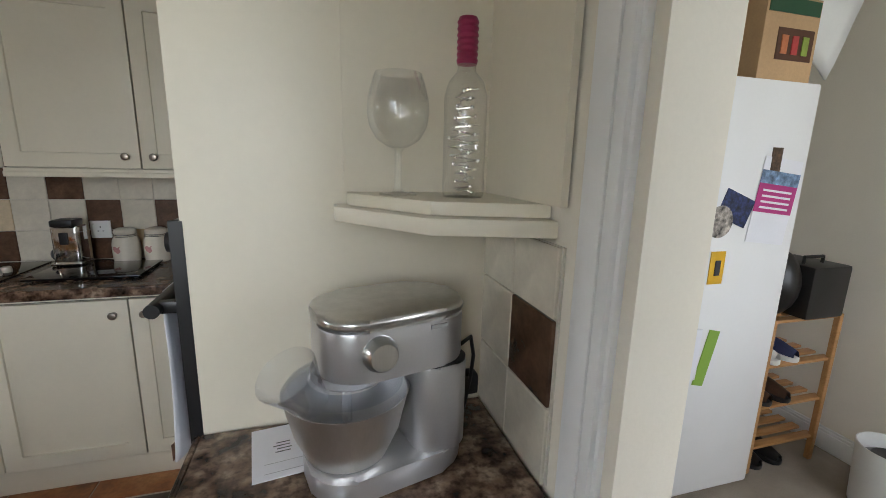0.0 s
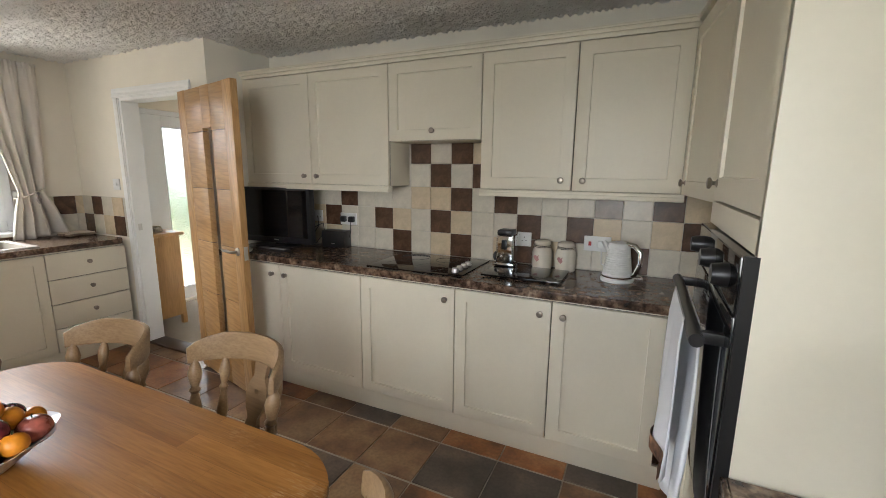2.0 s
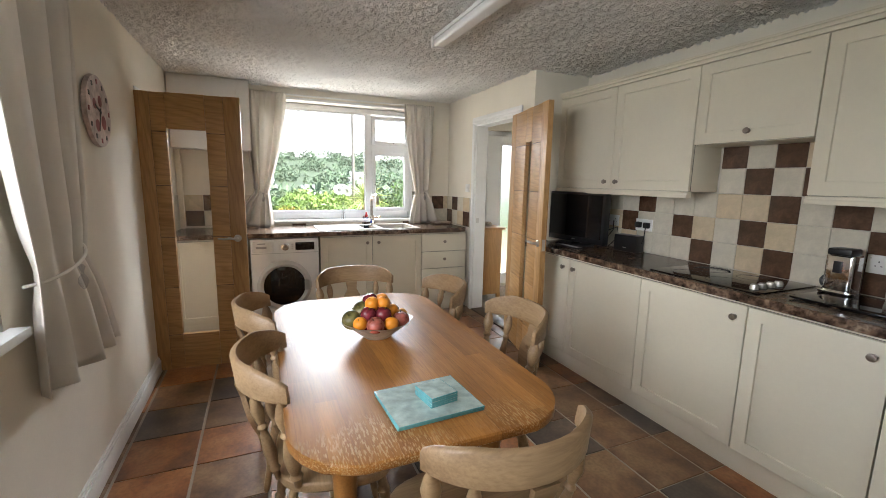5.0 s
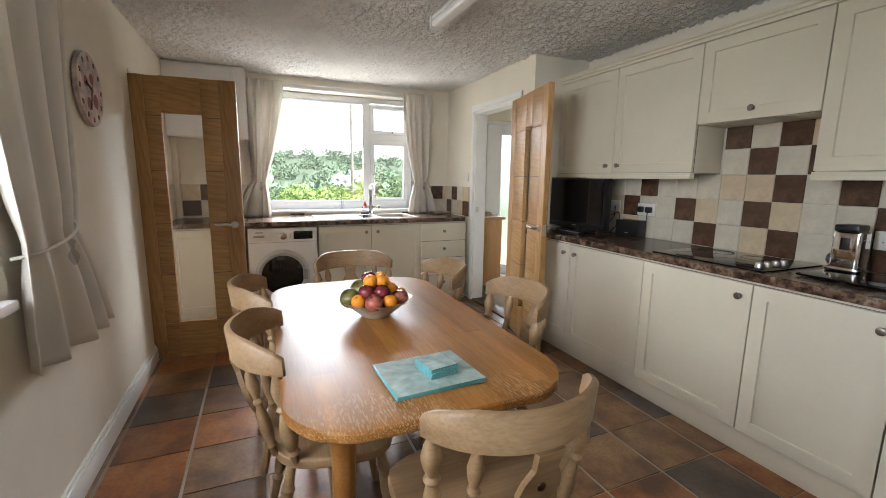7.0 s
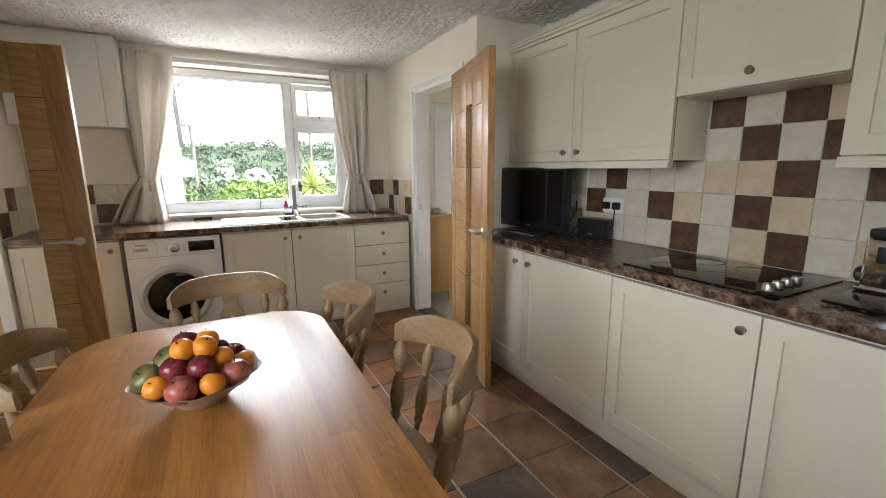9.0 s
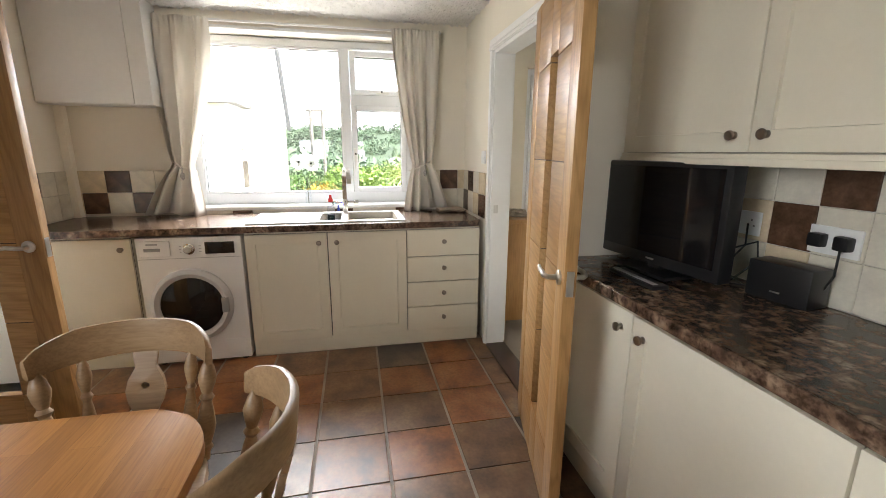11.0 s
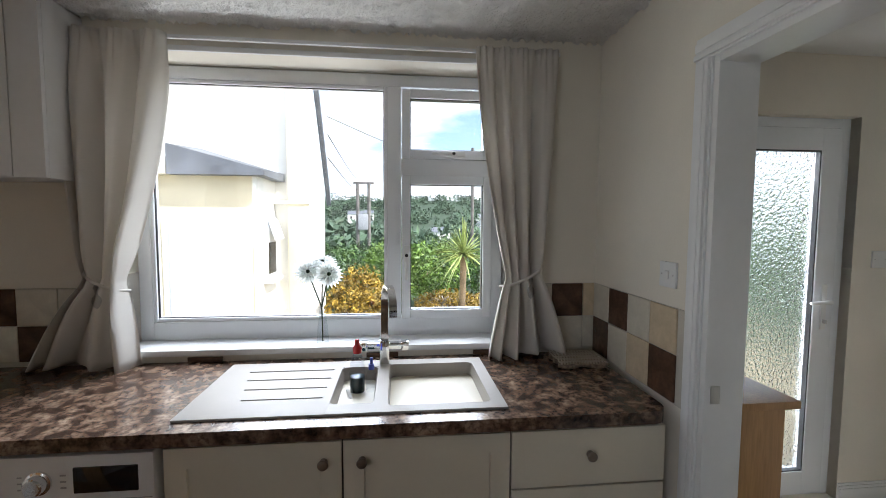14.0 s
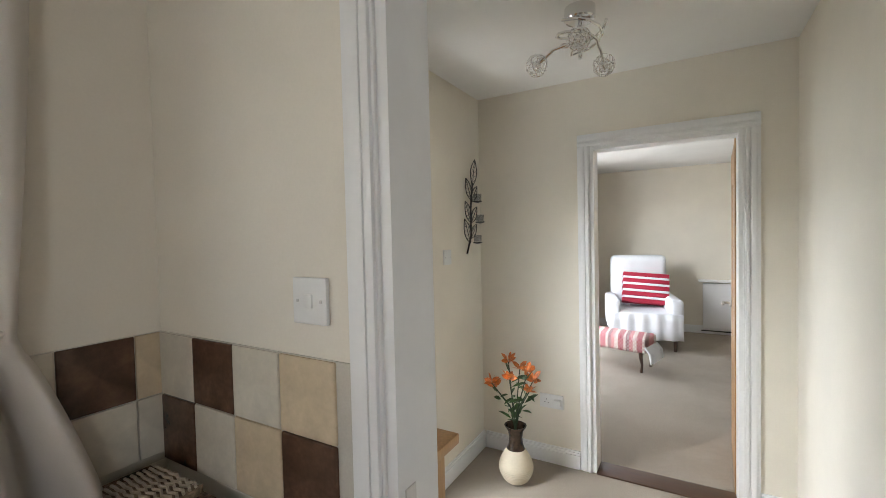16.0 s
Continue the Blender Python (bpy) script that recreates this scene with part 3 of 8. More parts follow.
PW = -3.07
win_1 = casement("window_1", "x", PW, 1, [
    (2.495, 3.56, 1.04, 2.14, ""), (3.56, 3.625, 1.04, 2.14, "bar"),
    (3.625, 4.065, 1.727, 1.806, "bar"), (3.627, 4.063, 1.806, 2.128, "vent"), (3.627, 4.063, 1.04, 1.727, "sash")], 0.955, 2.195, WIN[0], WIN[1], "white plastic kitchen window with fixed pane and two sashes", foot=0.085)


def window_handle(parent, x, y, z, upright):
    bm = bmesh.new()
    if upright:
        box(bm, x, x + 0.012, y - 0.013, y + 0.013, z - 0.06, z + 0.045, 0.005)
        tube(bm, [(x + 0.01, y, z), (x + 0.032, y, z + 0.005), (x + 0.036, y, z - 0.03), (x + 0.034, y, z - 0.115)], [0.01, 0.012, 0.011, 0.007], 10)
    else:
        box(bm, x, x + 0.012, y - 0.045, y + 0.06, z - 0.013, z + 0.013, 0.005)
        tube(bm, [(x + 0.01, y, z), (x + 0.032, y, z), (x + 0.036, y - 0.03, z), (x + 0.034, y - 0.1, z)], [0.01, 0.012, 0.011, 0.007], 10)
    h = part("handle", bm, M_WHITEPL, parent)
    part("lock_button", lathe(bmesh.new(), [(0.007, 0), (0.008, 0.004), (0.006, 0.006)], 12, Matrix.Translation((x + 0.042, y, z)) @ Euler((0, radians(90), 0)).to_matrix().to_4x4()), M_BLACK, h)


window_handle(win_1, PW + 0.05, 3.65, 1.35, True)
window_handle(win_1, PW + 0.05, 3.87, 1.827, False)
casement("window_2", "y", YS - 0.16, 1, [(SWIN[0] + 0.055, 0.95, SWIN[2] + 0.055, SWIN[3] - 0.055, ""), (0.95, 1.01, SWIN[2] + 0.055, SWIN[3] - 0.055, "bar"), (1.01, SWIN[1] - 0.055, SWIN[2] + 0.055, SWIN[3] - 0.055, "sash")], SWIN[2], SWIN[3], SWIN[0], SWIN[1], "white plastic window beside the dining table")
setting("window_sill_1", boxed(-3.05, XW + 0.015, WIN[0], WIN[1], 0.93, 0.957, bevel=0.006), M_GLOSS, "white gloss window sill above the sink")
setting("window_sill_2", boxed(SWIN[0] - 0.04, SWIN[1] + 0.04, YS - 0.14, YS + 0.05, 0.9, 0.932, bevel=0.006), M_GLOSS, "white gloss window sill beside the table")
setting("window_head_trim", boxed(XW - 0.002, XW + 0.012, WIN[0] - 0.16, WIN[1] + 0.18, 2.2, 2.222, bevel=0.003), M_GLOSS, "white batten over the window")


# ---- kitchen units ----
def knob(parent, x, y, z, way, material=None):
    """Turned pewter knob; way: the direction it points."""
    m = Matrix.Translation((x, y, z)) @ Vector(way).to_track_quat("Z", "Y").to_matrix().to_4x4()
    part("knob", lathe(bmesh.new(), [(0.012, 0), (0.012, 0.002), (0.006, 0.005), (0.006, 0.012), (0.0155, 0.017), (0.0165, 0.021), (0.0145, 0.025), (0.007, 0.027)], 20, m), material or M_PEWTER, parent, "turned pewter knob")


def front(name, axis, face, out, a0, a1, z0, z1, parent, rail=0.085, plain=False):
    """Shaker door or drawer front: a frame about a sunk panel. face: its outer face."""
    g = 0.003

    def q(bm, c0, c1, zz0, zz1, d0, d1, bev):
        s = sorted((face - out * d0, face - out * d1))
        return box(bm, *((*s, c0, c1) if axis == "x" else (c0, c1, *s)), zz0, zz1, bevel=bev)

    a0, a1, z0, z1 = a0 + g, a1 - g, z0 + g, z1 - g
    bm = q(bmesh.new(), a0, a1, z0, z1, 0, 0.02, 0.0025)
    if not plain:
        way = Vector((out, 0, 0)) if axis == "x" else Vector((0, out, 0))
        bm.normal_update()
        bmesh.ops.recalc_face_normals(bm, faces=bm.faces)
        f = max((f for f in bm.faces if f.normal.dot(way) > 0.99), key=lambda f: f.calc_area())
        bmesh.ops.inset_region(bm, faces=[f], thickness=rail)
        bmesh.ops.inset_region(bm, faces=[f], thickness=0.003, depth=-0.009)
    d = part(name, bm, M_CREAM, parent)
    return d


def unit(name, axis, face, out, back, a0, a1, z0, z1, doors, label, group):
    """A cabinet: carcass and fronts. doors: (a0, a1, z0, z1, kind, knob a, knob z)."""
    mid = (a0 + a1) / 2
    u = thing(name, (face, mid, z0) if axis == "x" else (mid, face, z0), label, "cabinet", group)
    s = sorted((face - out * 0.021, back))
    part("carcass", boxed(*((*s, a0 + 0.0005, a1 - 0.0005) if axis == "x" else (a0 + 0.0005, a1 - 0.0005, *s)), z0, z1, bevel=0.001), M_CREAM, u)
    # thin dark sheet behind the fronts: paints the shade into their gaps
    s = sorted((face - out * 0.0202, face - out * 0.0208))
    part("gap_shade", boxed(*((*s, a0 + 0.001, a1 - 0.001) if axis == "x" else (a0 + 0.001, a1 - 0.001, *s)), z0 + 0.002, min(z1, doors[-1][3]) - 0.001), M_GAPSHADE, u)
    for c0, c1, d0, d1, kind, ka, kz in doors:
        d = front("drawer_front" if kind == "drawer" else "door", axis, face, out, c0, c1, d0, d1, u, plain=kind == "drawer")
        if ka is not None:
            knob(d, *((face, ka, kz) if axis == "x" else (ka, face, kz)), (out, 0, 0) if axis == "x" else (0, out, 0))
    return u


FN, FU, FW = 4.522, 4.805, -2.262      # faces: north base doors, north wall doors, west base doors
BZ0, BZ1, KZ = 0.115, 0.848, 0.782
GB = "cream base units"
for a0, a1, k in ((-1.148, -0.588, -0.647), (-0.588, 0.068, -0.53), (0.068, 0.686, 0.631), (0.686, 1.201, 1.147), (1.201, 1.7, 1.259)):
    unit("base_cabinet", "y", FN, -1, YN - 0.02, a0, a1, BZ0, 0.862, [(a0, a1, BZ0, BZ1, "door", k, KZ)], "cream shaker base cabinet with one door under the hob worktop", GB)
WZ0, WZ1 = 1.37, 2.1
GWU = "cream wall units"
for a0, a1, k in ((-1.148, -0.53, -0.585), (-0.53, 0.1, -0.475), (0.708, 1.213, 1.158), (1.213, 1.716, 1.268)):
    unit("wall_cabinet", "y", FU, -1, YN - 0.011, a0, a1, WZ0, WZ1 + 0.02, [(a0, a1, WZ0, WZ1, "door", k, 1.425)], "cream shaker wall cabinet with one door above the tiles", GWU)
unit("bridging_cabinet", "y", FU, -1, YN - 0.011, 0.1, 0.708, 1.643, WZ1 + 0.02, [(0.1, 0.708, 1.643, WZ1, "door", 0.405, 1.7)], "short cream wall cabinet bridging above the hob", GWU)
KW = 0.782
unit("base_cabinet", "x", FW, 1, XW + 0.02, 1.70, 2.285, 0.1, 0.862, [(1.70, 2.285, 0.1, BZ1, "door", 2.231, KW)], "cream shaker base cabinet beside the washing machine", "cream sink units")
unit("sink_cabinet", "x", FW, 1, XW + 0.02, 2.925, 3.966, 0.105, 0.862, [(2.925, 3.44, 0.105, BZ1, "door", 3.385, KW), (3.44, 3.966, 0.105, BZ1, "door", 3.5, KW)], "cream shaker sink cabinet with two doors", "cream sink units")
unit("drawer_cabinet", "x", FW, 1, XW + 0.02, 3.966, 4.49, 0.105, 0.862, [(3.966, 4.49, z0, z1, "drawer", 4.228, (z0 + z1) / 2 + 0.01) for z0, z1 in ((0.105, 0.285), (0.285, 0.47), (0.47, 0.655), (0.655, BZ1))], "cream cabinet with four plain drawers", "cream sink units")


def plinth(name, x0, x1, y0, y1):
    setting(name, boxed(x0, x1, y0, y1, 0.0, 0.113, bevel=0.002), M_CREAM, "cream plinth board under the units")


plinth("plinth_north", -1.148, 1.745, FN + 0.02, FN + 0.038)
plinth("plinth_west_left", FW - 0.04, FW - 0.022, 1.70, 2.285)
plinth("plinth_west_right", FW - 0.04, FW - 0.022, 2.925, 4.49)


def moulding(name, x0, x1, z0, z1, steps):
    bm = bmesh.new()
    for a, b, d in steps:
        box(bm, x0, x1, FU - d, FU + 0.03, z0 + a * (z1 - z0), z0 + b * (z1 - z0), 0.003)
    return tagged(part(name, bm, M_CREAM), "cream painted timber moulding along the wall units", "moulding")


moulding("cornice", -1.148, 1.73, WZ1 + 0.001, WZ1 + 0.05, ((0, 0.45, 0.004), (0.4, 0.8, 0.02), (0.75, 1, 0.03)))
moulding("pelmet", -1.148, 0.1, WZ0 - 0.038, WZ0 - 0.001, ((0, 0.6, 0.012), (0.55, 1, 0.006)))
moulding("pelmet", 0.708, 1.73, WZ0 - 0.038, WZ0 - 0.001, ((0, 0.6, 0.012), (0.55, 1, 0.006)))


wtn = thing("worktop_north", (0.3, 4.78, 0.864), "brown granite-look laminate worktop with hob", "worktop")
part("board", slab(bmesh.new(), [(-1.148, 4.5122), (1.755, 4.5122), (1.755, YN - 0.012), (-1.148, YN - 0.012)], 0.864, TOPZ), M_TOP, wtn)
part("rolled_edge", boxed(-1.148, 1.755, 4.5, 4.5118, 0.864, TOPZ, bevel=0.0055, seg=3), M_TOP, wtn)
R = 0.06
rc = [(-2.235 - R + R * math.cos(a), 4.488 - R + R * math.sin(a)) for a in (0, 0.4, 0.8, 1.2, math.pi / 2)]
wtw = thing("worktop_west", (-2.55, 3.1, 0.864), "brown granite-look laminate worktop round the sink", "worktop")
SX0, SX1, SY0, SY1 = -2.80, -2.30, 2.93, 3.965   # sink cut-out
for pts in ([(XW + 0.01, YS + 0.005), (-2.235, YS + 0.005), (-2.235, SY0 + 0.01), (XW + 0.01, SY0 + 0.01)],
            [(XW + 0.01, SY1 - 0.01), (-2.235, SY1 - 0.01), *rc, (XW + 0.01, 4.488)],
            [(SX1 - 0.012, SY0 + 0.01), (-2.235, SY0 + 0.01), (-2.235, SY1 - 0.01), (SX1 - 0.012, SY1 - 0.01)],
            [(XW + 0.01, SY0 + 0.01), (SX0 + 0.012, SY0 + 0.01), (SX0 + 0.012, SY1 - 0.01), (XW + 0.01, SY1 - 0.01)]):
    wt = slab(bmesh.new(), pts, 0.864, TOPZ)
    part("board", wt, M_TOP, wtw)
wte = thing("worktop_east", (2.03, 3.22, 0.864), "short brown laminate worktop under the stand mixer", "worktop")
part("board", slab(bmesh.new(), [(1.747, 3.085), (1.767, 3.05), (2.325, 3.05), (2.325, 3.385), (1.747, 3.385)], 0.864, TOPZ, 0.004), M_TOP, wte)
part("rolled_edge", boxed(1.735, 1.7466, 3.095, 3.385, 0.864, TOPZ, bevel=0.0055, seg=3), M_TOP, wte)
unit("base_cabinet", "x", 1.755, -1, XE - 0.005, 3.07, 3.38, 0.115, 0.862, [(3.07, 3.38, 0.115, BZ1, "door", None, 0)], "narrow cream base cabinet under the mixer", GB)


# ---- tall oven unit ----
TX, TY0, TY1 = 1.745, 3.39, 4.0
tall = thing("oven_housing", (2.04, 3.7, 0), "tall cream oven housing unit with a top door", "cabinet")
part("end_panel", boxed(TX, XE - 0.003, TY0, TY0 + 0.02, 0.0, CEIL - 0.04, bevel=0.002), M_CREAM, tall, "plain cream end panel")
part("carcass", boxed(TX + 0.03, XE - 0.003, TY0 + 0.021, TY1, 0.1, CEIL - 0.05), M_CREAM, tall)
td = front("door", "x", TX, -1, TY0 + 0.004, TY1 - 0.004, 1.39, 2.2, tall)
knob(td, TX, TY1 - 0.05, 1.44, (-1, 0, 0))
part("filler", boxed(TX, TX + 0.02, TY0 + 0.004, TY1 - 0.004, 1.325, 1.387, bevel=0.002), M_CREAM, tall)
td2 = front("door", "x", TX, -1, TY0 + 0.004, TY1 - 0.004, 0.115, 0.72, tall)
knob(td2, TX, TY1 - 0.05, 0.66, (-1, 0, 0))

cc = thing("corner_wall_cabinet", (2.0, 4.5, WZ0), "cream corner wall cabinet beside the oven housing", "cabinet", "cream wall units")
part("body", slab(bmesh.new(), [(1.735, 4.81), (1.815, TY1 + 0.01), (XE - 0.01, TY1 + 0.01), (XE - 0.01, YN - 0.015), (1.735, YN - 0.015)], WZ0, WZ1 + 0.02, 0.001), M_CREAM, cc)
dl = math.hypot(0.08, 0.8)
cd = boxed(0.004, dl - 0.004, -0.02, 0, WZ0, WZ1, bevel=0.0025)
cd.normal_update()
bmesh.ops.recalc_face_normals(cd, faces=cd.faces)
cf = max((f for f in cd.faces if f.normal.y < -0.99), key=lambda f: f.calc_area())
bmesh.ops.inset_region(cd, faces=[cf], thickness=0.085)
bmesh.ops.inset_region(cd, faces=[cf], thickness=0.0035, depth=-0.007)
cd.transform(Matrix.Translation((1.733, 4.808, 0)) @ Euler((0, 0, math.atan2(-0.8, 0.08))).to_matrix().to_4x4())
cdo = part("door", cd, M_CREAM, cc)
knob(cdo, 1.722, 4.73, 1.425, (-1, -0.1, 0))
part("cornice", slab(bmesh.new(), [(1.71, 4.78), (1.785, TY1), (1.83, TY1), (1.75, 4.81)], WZ1 + 0.021, WZ1 + 0.05, 0.004), M_CREAM, cc)

# ---- table ----
tb = thing("dining_table", (0.22, 2.87, 0), "worn varnished pine dining table with rounded corners", "table")


def table_outline(inset=0.0):
    pts = []
    hl, hw, r = 0.715 - inset, 0.425 - inset, 0.17
    for cx, cy, a0 in ((1, 1, 0), (-1, 1, 90), (-1, -1, 180), (1, -1, 270)):
        for k in range(9):
            a = radians(a0 + 90 * k / 8)
            x, y = cx * (hl - r) + r * math.cos(a), cy * (hw - r) + r * math.sin(a)
            pts.append((x, y))
    # ends and sides bow outward a little
    return [(0.24 + x + 0.05 * x / hl * (1 - (y / hw) ** 2), 2.87 + y - 0.018 * y / hw * (x / hl) ** 2) for x, y in pts]


part("tabletop", slab(bmesh.new(), table_outline(), 0.705, 0.735, 0.012, 3), M_TABLETOP, tb, "varnish worn through to bare wood")
apron = bmesh.new()
for q in ((-0.27, 0.75, 2.6, 2.62), (-0.27, 0.75, 3.12, 3.14), (-0.27, -0.25, 2.62, 3.12), (0.73, 0.75, 2.62, 3.12)):
    box(apron, *q, 0.615, 0.705, 0.002)
part("apron", apron, M_TABLE, tb)
for lx in (-0.24, 0.72):
    for ly in (2.62, 3.12):
        bm = bmesh.new()
        lathe(bm, [(0.02, 0), (0.027, 0.02), (0.03, 0.1), (0.034, 0.3), (0.036, 0.5), (0.038, 0.52), (0.038, 0.705)], 20, Matrix.Translation((lx, ly, 0)))
        part("leg", bm, M_TABLE, tb)


# ---- chairs ----
def chair():
    """Bow-backed kitchen chair; faces +y, seat centre at the origin."""
    c = thing("dining_chair", (0, 0, 0), "waxed beech kitchen chair with turned spindles and bowed back rail", "chair", "chairs round the table")
    seat = bmesh.new()
    out = []
    for k in range(28):
        a = 2 * math.pi * k / 28
        x, y = 0.232 * math.copysign(abs(math.cos(a)) ** 0.6, math.cos(a)), 0.2 * math.copysign(abs(math.sin(a)) ** 0.6, math.sin(a))
        out.append((x * (1 + 0.1 * y / 0.2), y))
    slab(seat, out, 0.415, 0.45, 0.01, 3)
    part("seat", seat, M_CHAIR, c)
    # back rail: a bowed plank, leaning back, higher in the middle
    W, N = 0.248, 18

    def bow(u):
        return W * math.sin(u), -0.30 + 0.15 * (1 - math.cos(u)) / (1 - math.cos(1.25))

    rail = bmesh.new()
    rings = []
    for k in range(N + 1):
        u = -1.25 + 2.5 * k / N
        x, y = bow(u)
        nx, ny = math.sin(u) * 0.75, -math.cos(u)
        q = 1 - abs(u) / 1.25
        h0, h1 = 0.742, 0.8 + 0.045 * min(1, q * 2.2) ** 0.6
        t = 0.011
        ring = []
        for dz, dt in ((h0, -t), (h0 + 0.006, t * 1.0), (h1 - 0.008, t * 1.2), (h1, t * 0.3), (h1, -t * 0.6), (h0 + 0.01, -t * 1.3)):
            ring.append(rail.verts.new((x + nx * dt, y + ny * (dt + 0.1 * (dz - 0.72)), dz)))
        rings.append(ring)
    for a, b in zip(rings, rings[1:]):
        for i in range(6):
            rail.faces.new((a[i], a[(i + 1) % 6], b[(i + 1) % 6], b[i]))
    rail.faces.new(rings[0][::-1])
    rail.faces.new(rings[-1])
    part("back_rail", rail, M_CHAIR, c, smooth=60)

    def turned(name, foot, head, r, beads):
        foot, head = Vector(foot), Vector(head)
        m = Matrix.Translation(foot) @ (head - foot).to_track_quat("Z", "Y").to_matrix().to_4x4()
        L = (head - foot).length
        part(name, lathe(bmesh.new(), [(r * a, L * z) for a, z in beads], 14, m), M_CHAIR, c)

    spin = [(0.55, 0), (0.6, 0.08), (0.95, 0.12), (0.7, 0.16), (1.05, 0.26), (1.2, 0.34), (0.9, 0.48), (0.6, 0.58), (0.95, 0.62), (0.6, 0.66), (0.95, 0.74), (1.15, 0.82), (0.8, 0.92), (0.5, 0.96), (0.5, 1)]
    for u, s in ((-1.13, 1.3), (-0.66, 1.0), (0.66, 1.0), (1.13, 1.3)):
        x, y = bow(u)
        turned("spindle", (x * 0.88, min(y * 0.75, y + 0.12), 0.44), (x, y, 0.755), 0.0175 * s, spin)
    # pierced splat
    sp = bmesh.new()
    prof = [(0.03, 0.44), (0.036, 0.5), (0.026, 0.54), (0.05, 0.585), (0.058, 0.62), (0.05, 0.655), (0.03, 0.69), (0.036, 0.74)]
    hole_z, hole_r = 0.635, 0.012
    cols = []
    for w, z in prof:
        y = -0.215 - 0.085 * (z - 0.44) / 0.28
        cols.append(((-w, y, z), (w, y, z)))
    ring_o = [c0 for c0, _ in cols] + [c1 for _, c1 in reversed(cols)]
    fr = [sp.verts.new((x, y + 0.008, z)) for x, y, z in ring_o]
    bk = [sp.verts.new((x, y - 0.008, z)) for x, y, z in ring_o]
    k = len(ring_o)
    for i in range(k):
        sp.faces.new((fr[i], fr[(i + 1) % k], bk[(i + 1) % k], bk[i]))
    hy = -0.215 - 0.085 * (hole_z - 0.44) / 0.28
    for ring, dy in ((fr, 0.008), (bk, -0.008)):
        hole = [sp.verts.new((hole_r * math.cos(2 * math.pi * i / 12), hy + dy, hole_z + hole_r * math.sin(2 * math.pi * i / 12))) for i in range(12)]
        es = [sp.edges.get((ring[i], ring[(i + 1) % k])) for i in range(k)]
        he = [sp.edges.new((hole[i], hole[(i + 1) % 12])) for i in range(12)]
        bmesh.ops.triangle_fill(sp, edges=es + he, use_beauty=True)
    part("splat", sp, M_CHAIR, c)
    leg = [(0.6, 0), (0.75, 0.05), (0.85, 0.25), (1.2, 0.32), (0.8, 0.36), (1.1, 0.42), (1.25, 0.6), (1.0, 0.75), (1.25, 0.78), (0.9, 0.82), (0.75, 1)]
    for sx in (-1, 1):
        for sy in (-1, 1):
            turned("leg", (sx * 0.2, sy * 0.2 - (0.02 if sy < 0 else 0), 0), (sx * 0.15, sy * 0.14, 0.42), 0.019, leg)
        turned("stretcher", (sx * 0.183, -0.2, 0.17), (sx * 0.183, 0.18, 0.17), 0.011, [(0.7, 0), (1.3, 0.5), (0.7, 1)])
    turned("stretcher", (-0.183, 0, 0.17), (0.183, 0, 0.17), 0.011, [(0.7, 0), (1.3, 0.5), (0.7, 1)])
    return c


first_chair = chair()
CHAIRS = [(-0.55, 2.95, -90), (-0.3, 3.17, 178), (0.275, 3.29, 176), (-0.21, 2.6, 2), (0.415, 2.63, -2), (0.9, 2.97, 92)]
for x, y, rz in CHAIRS[1:]:
    copy_thing(first_chair, pose(x, y, 0, 0, 0, rz))
first_chair.matrix_basis = pose(*CHAIRS[0][:2], 0, 0, 0, CHAIRS[0][2])


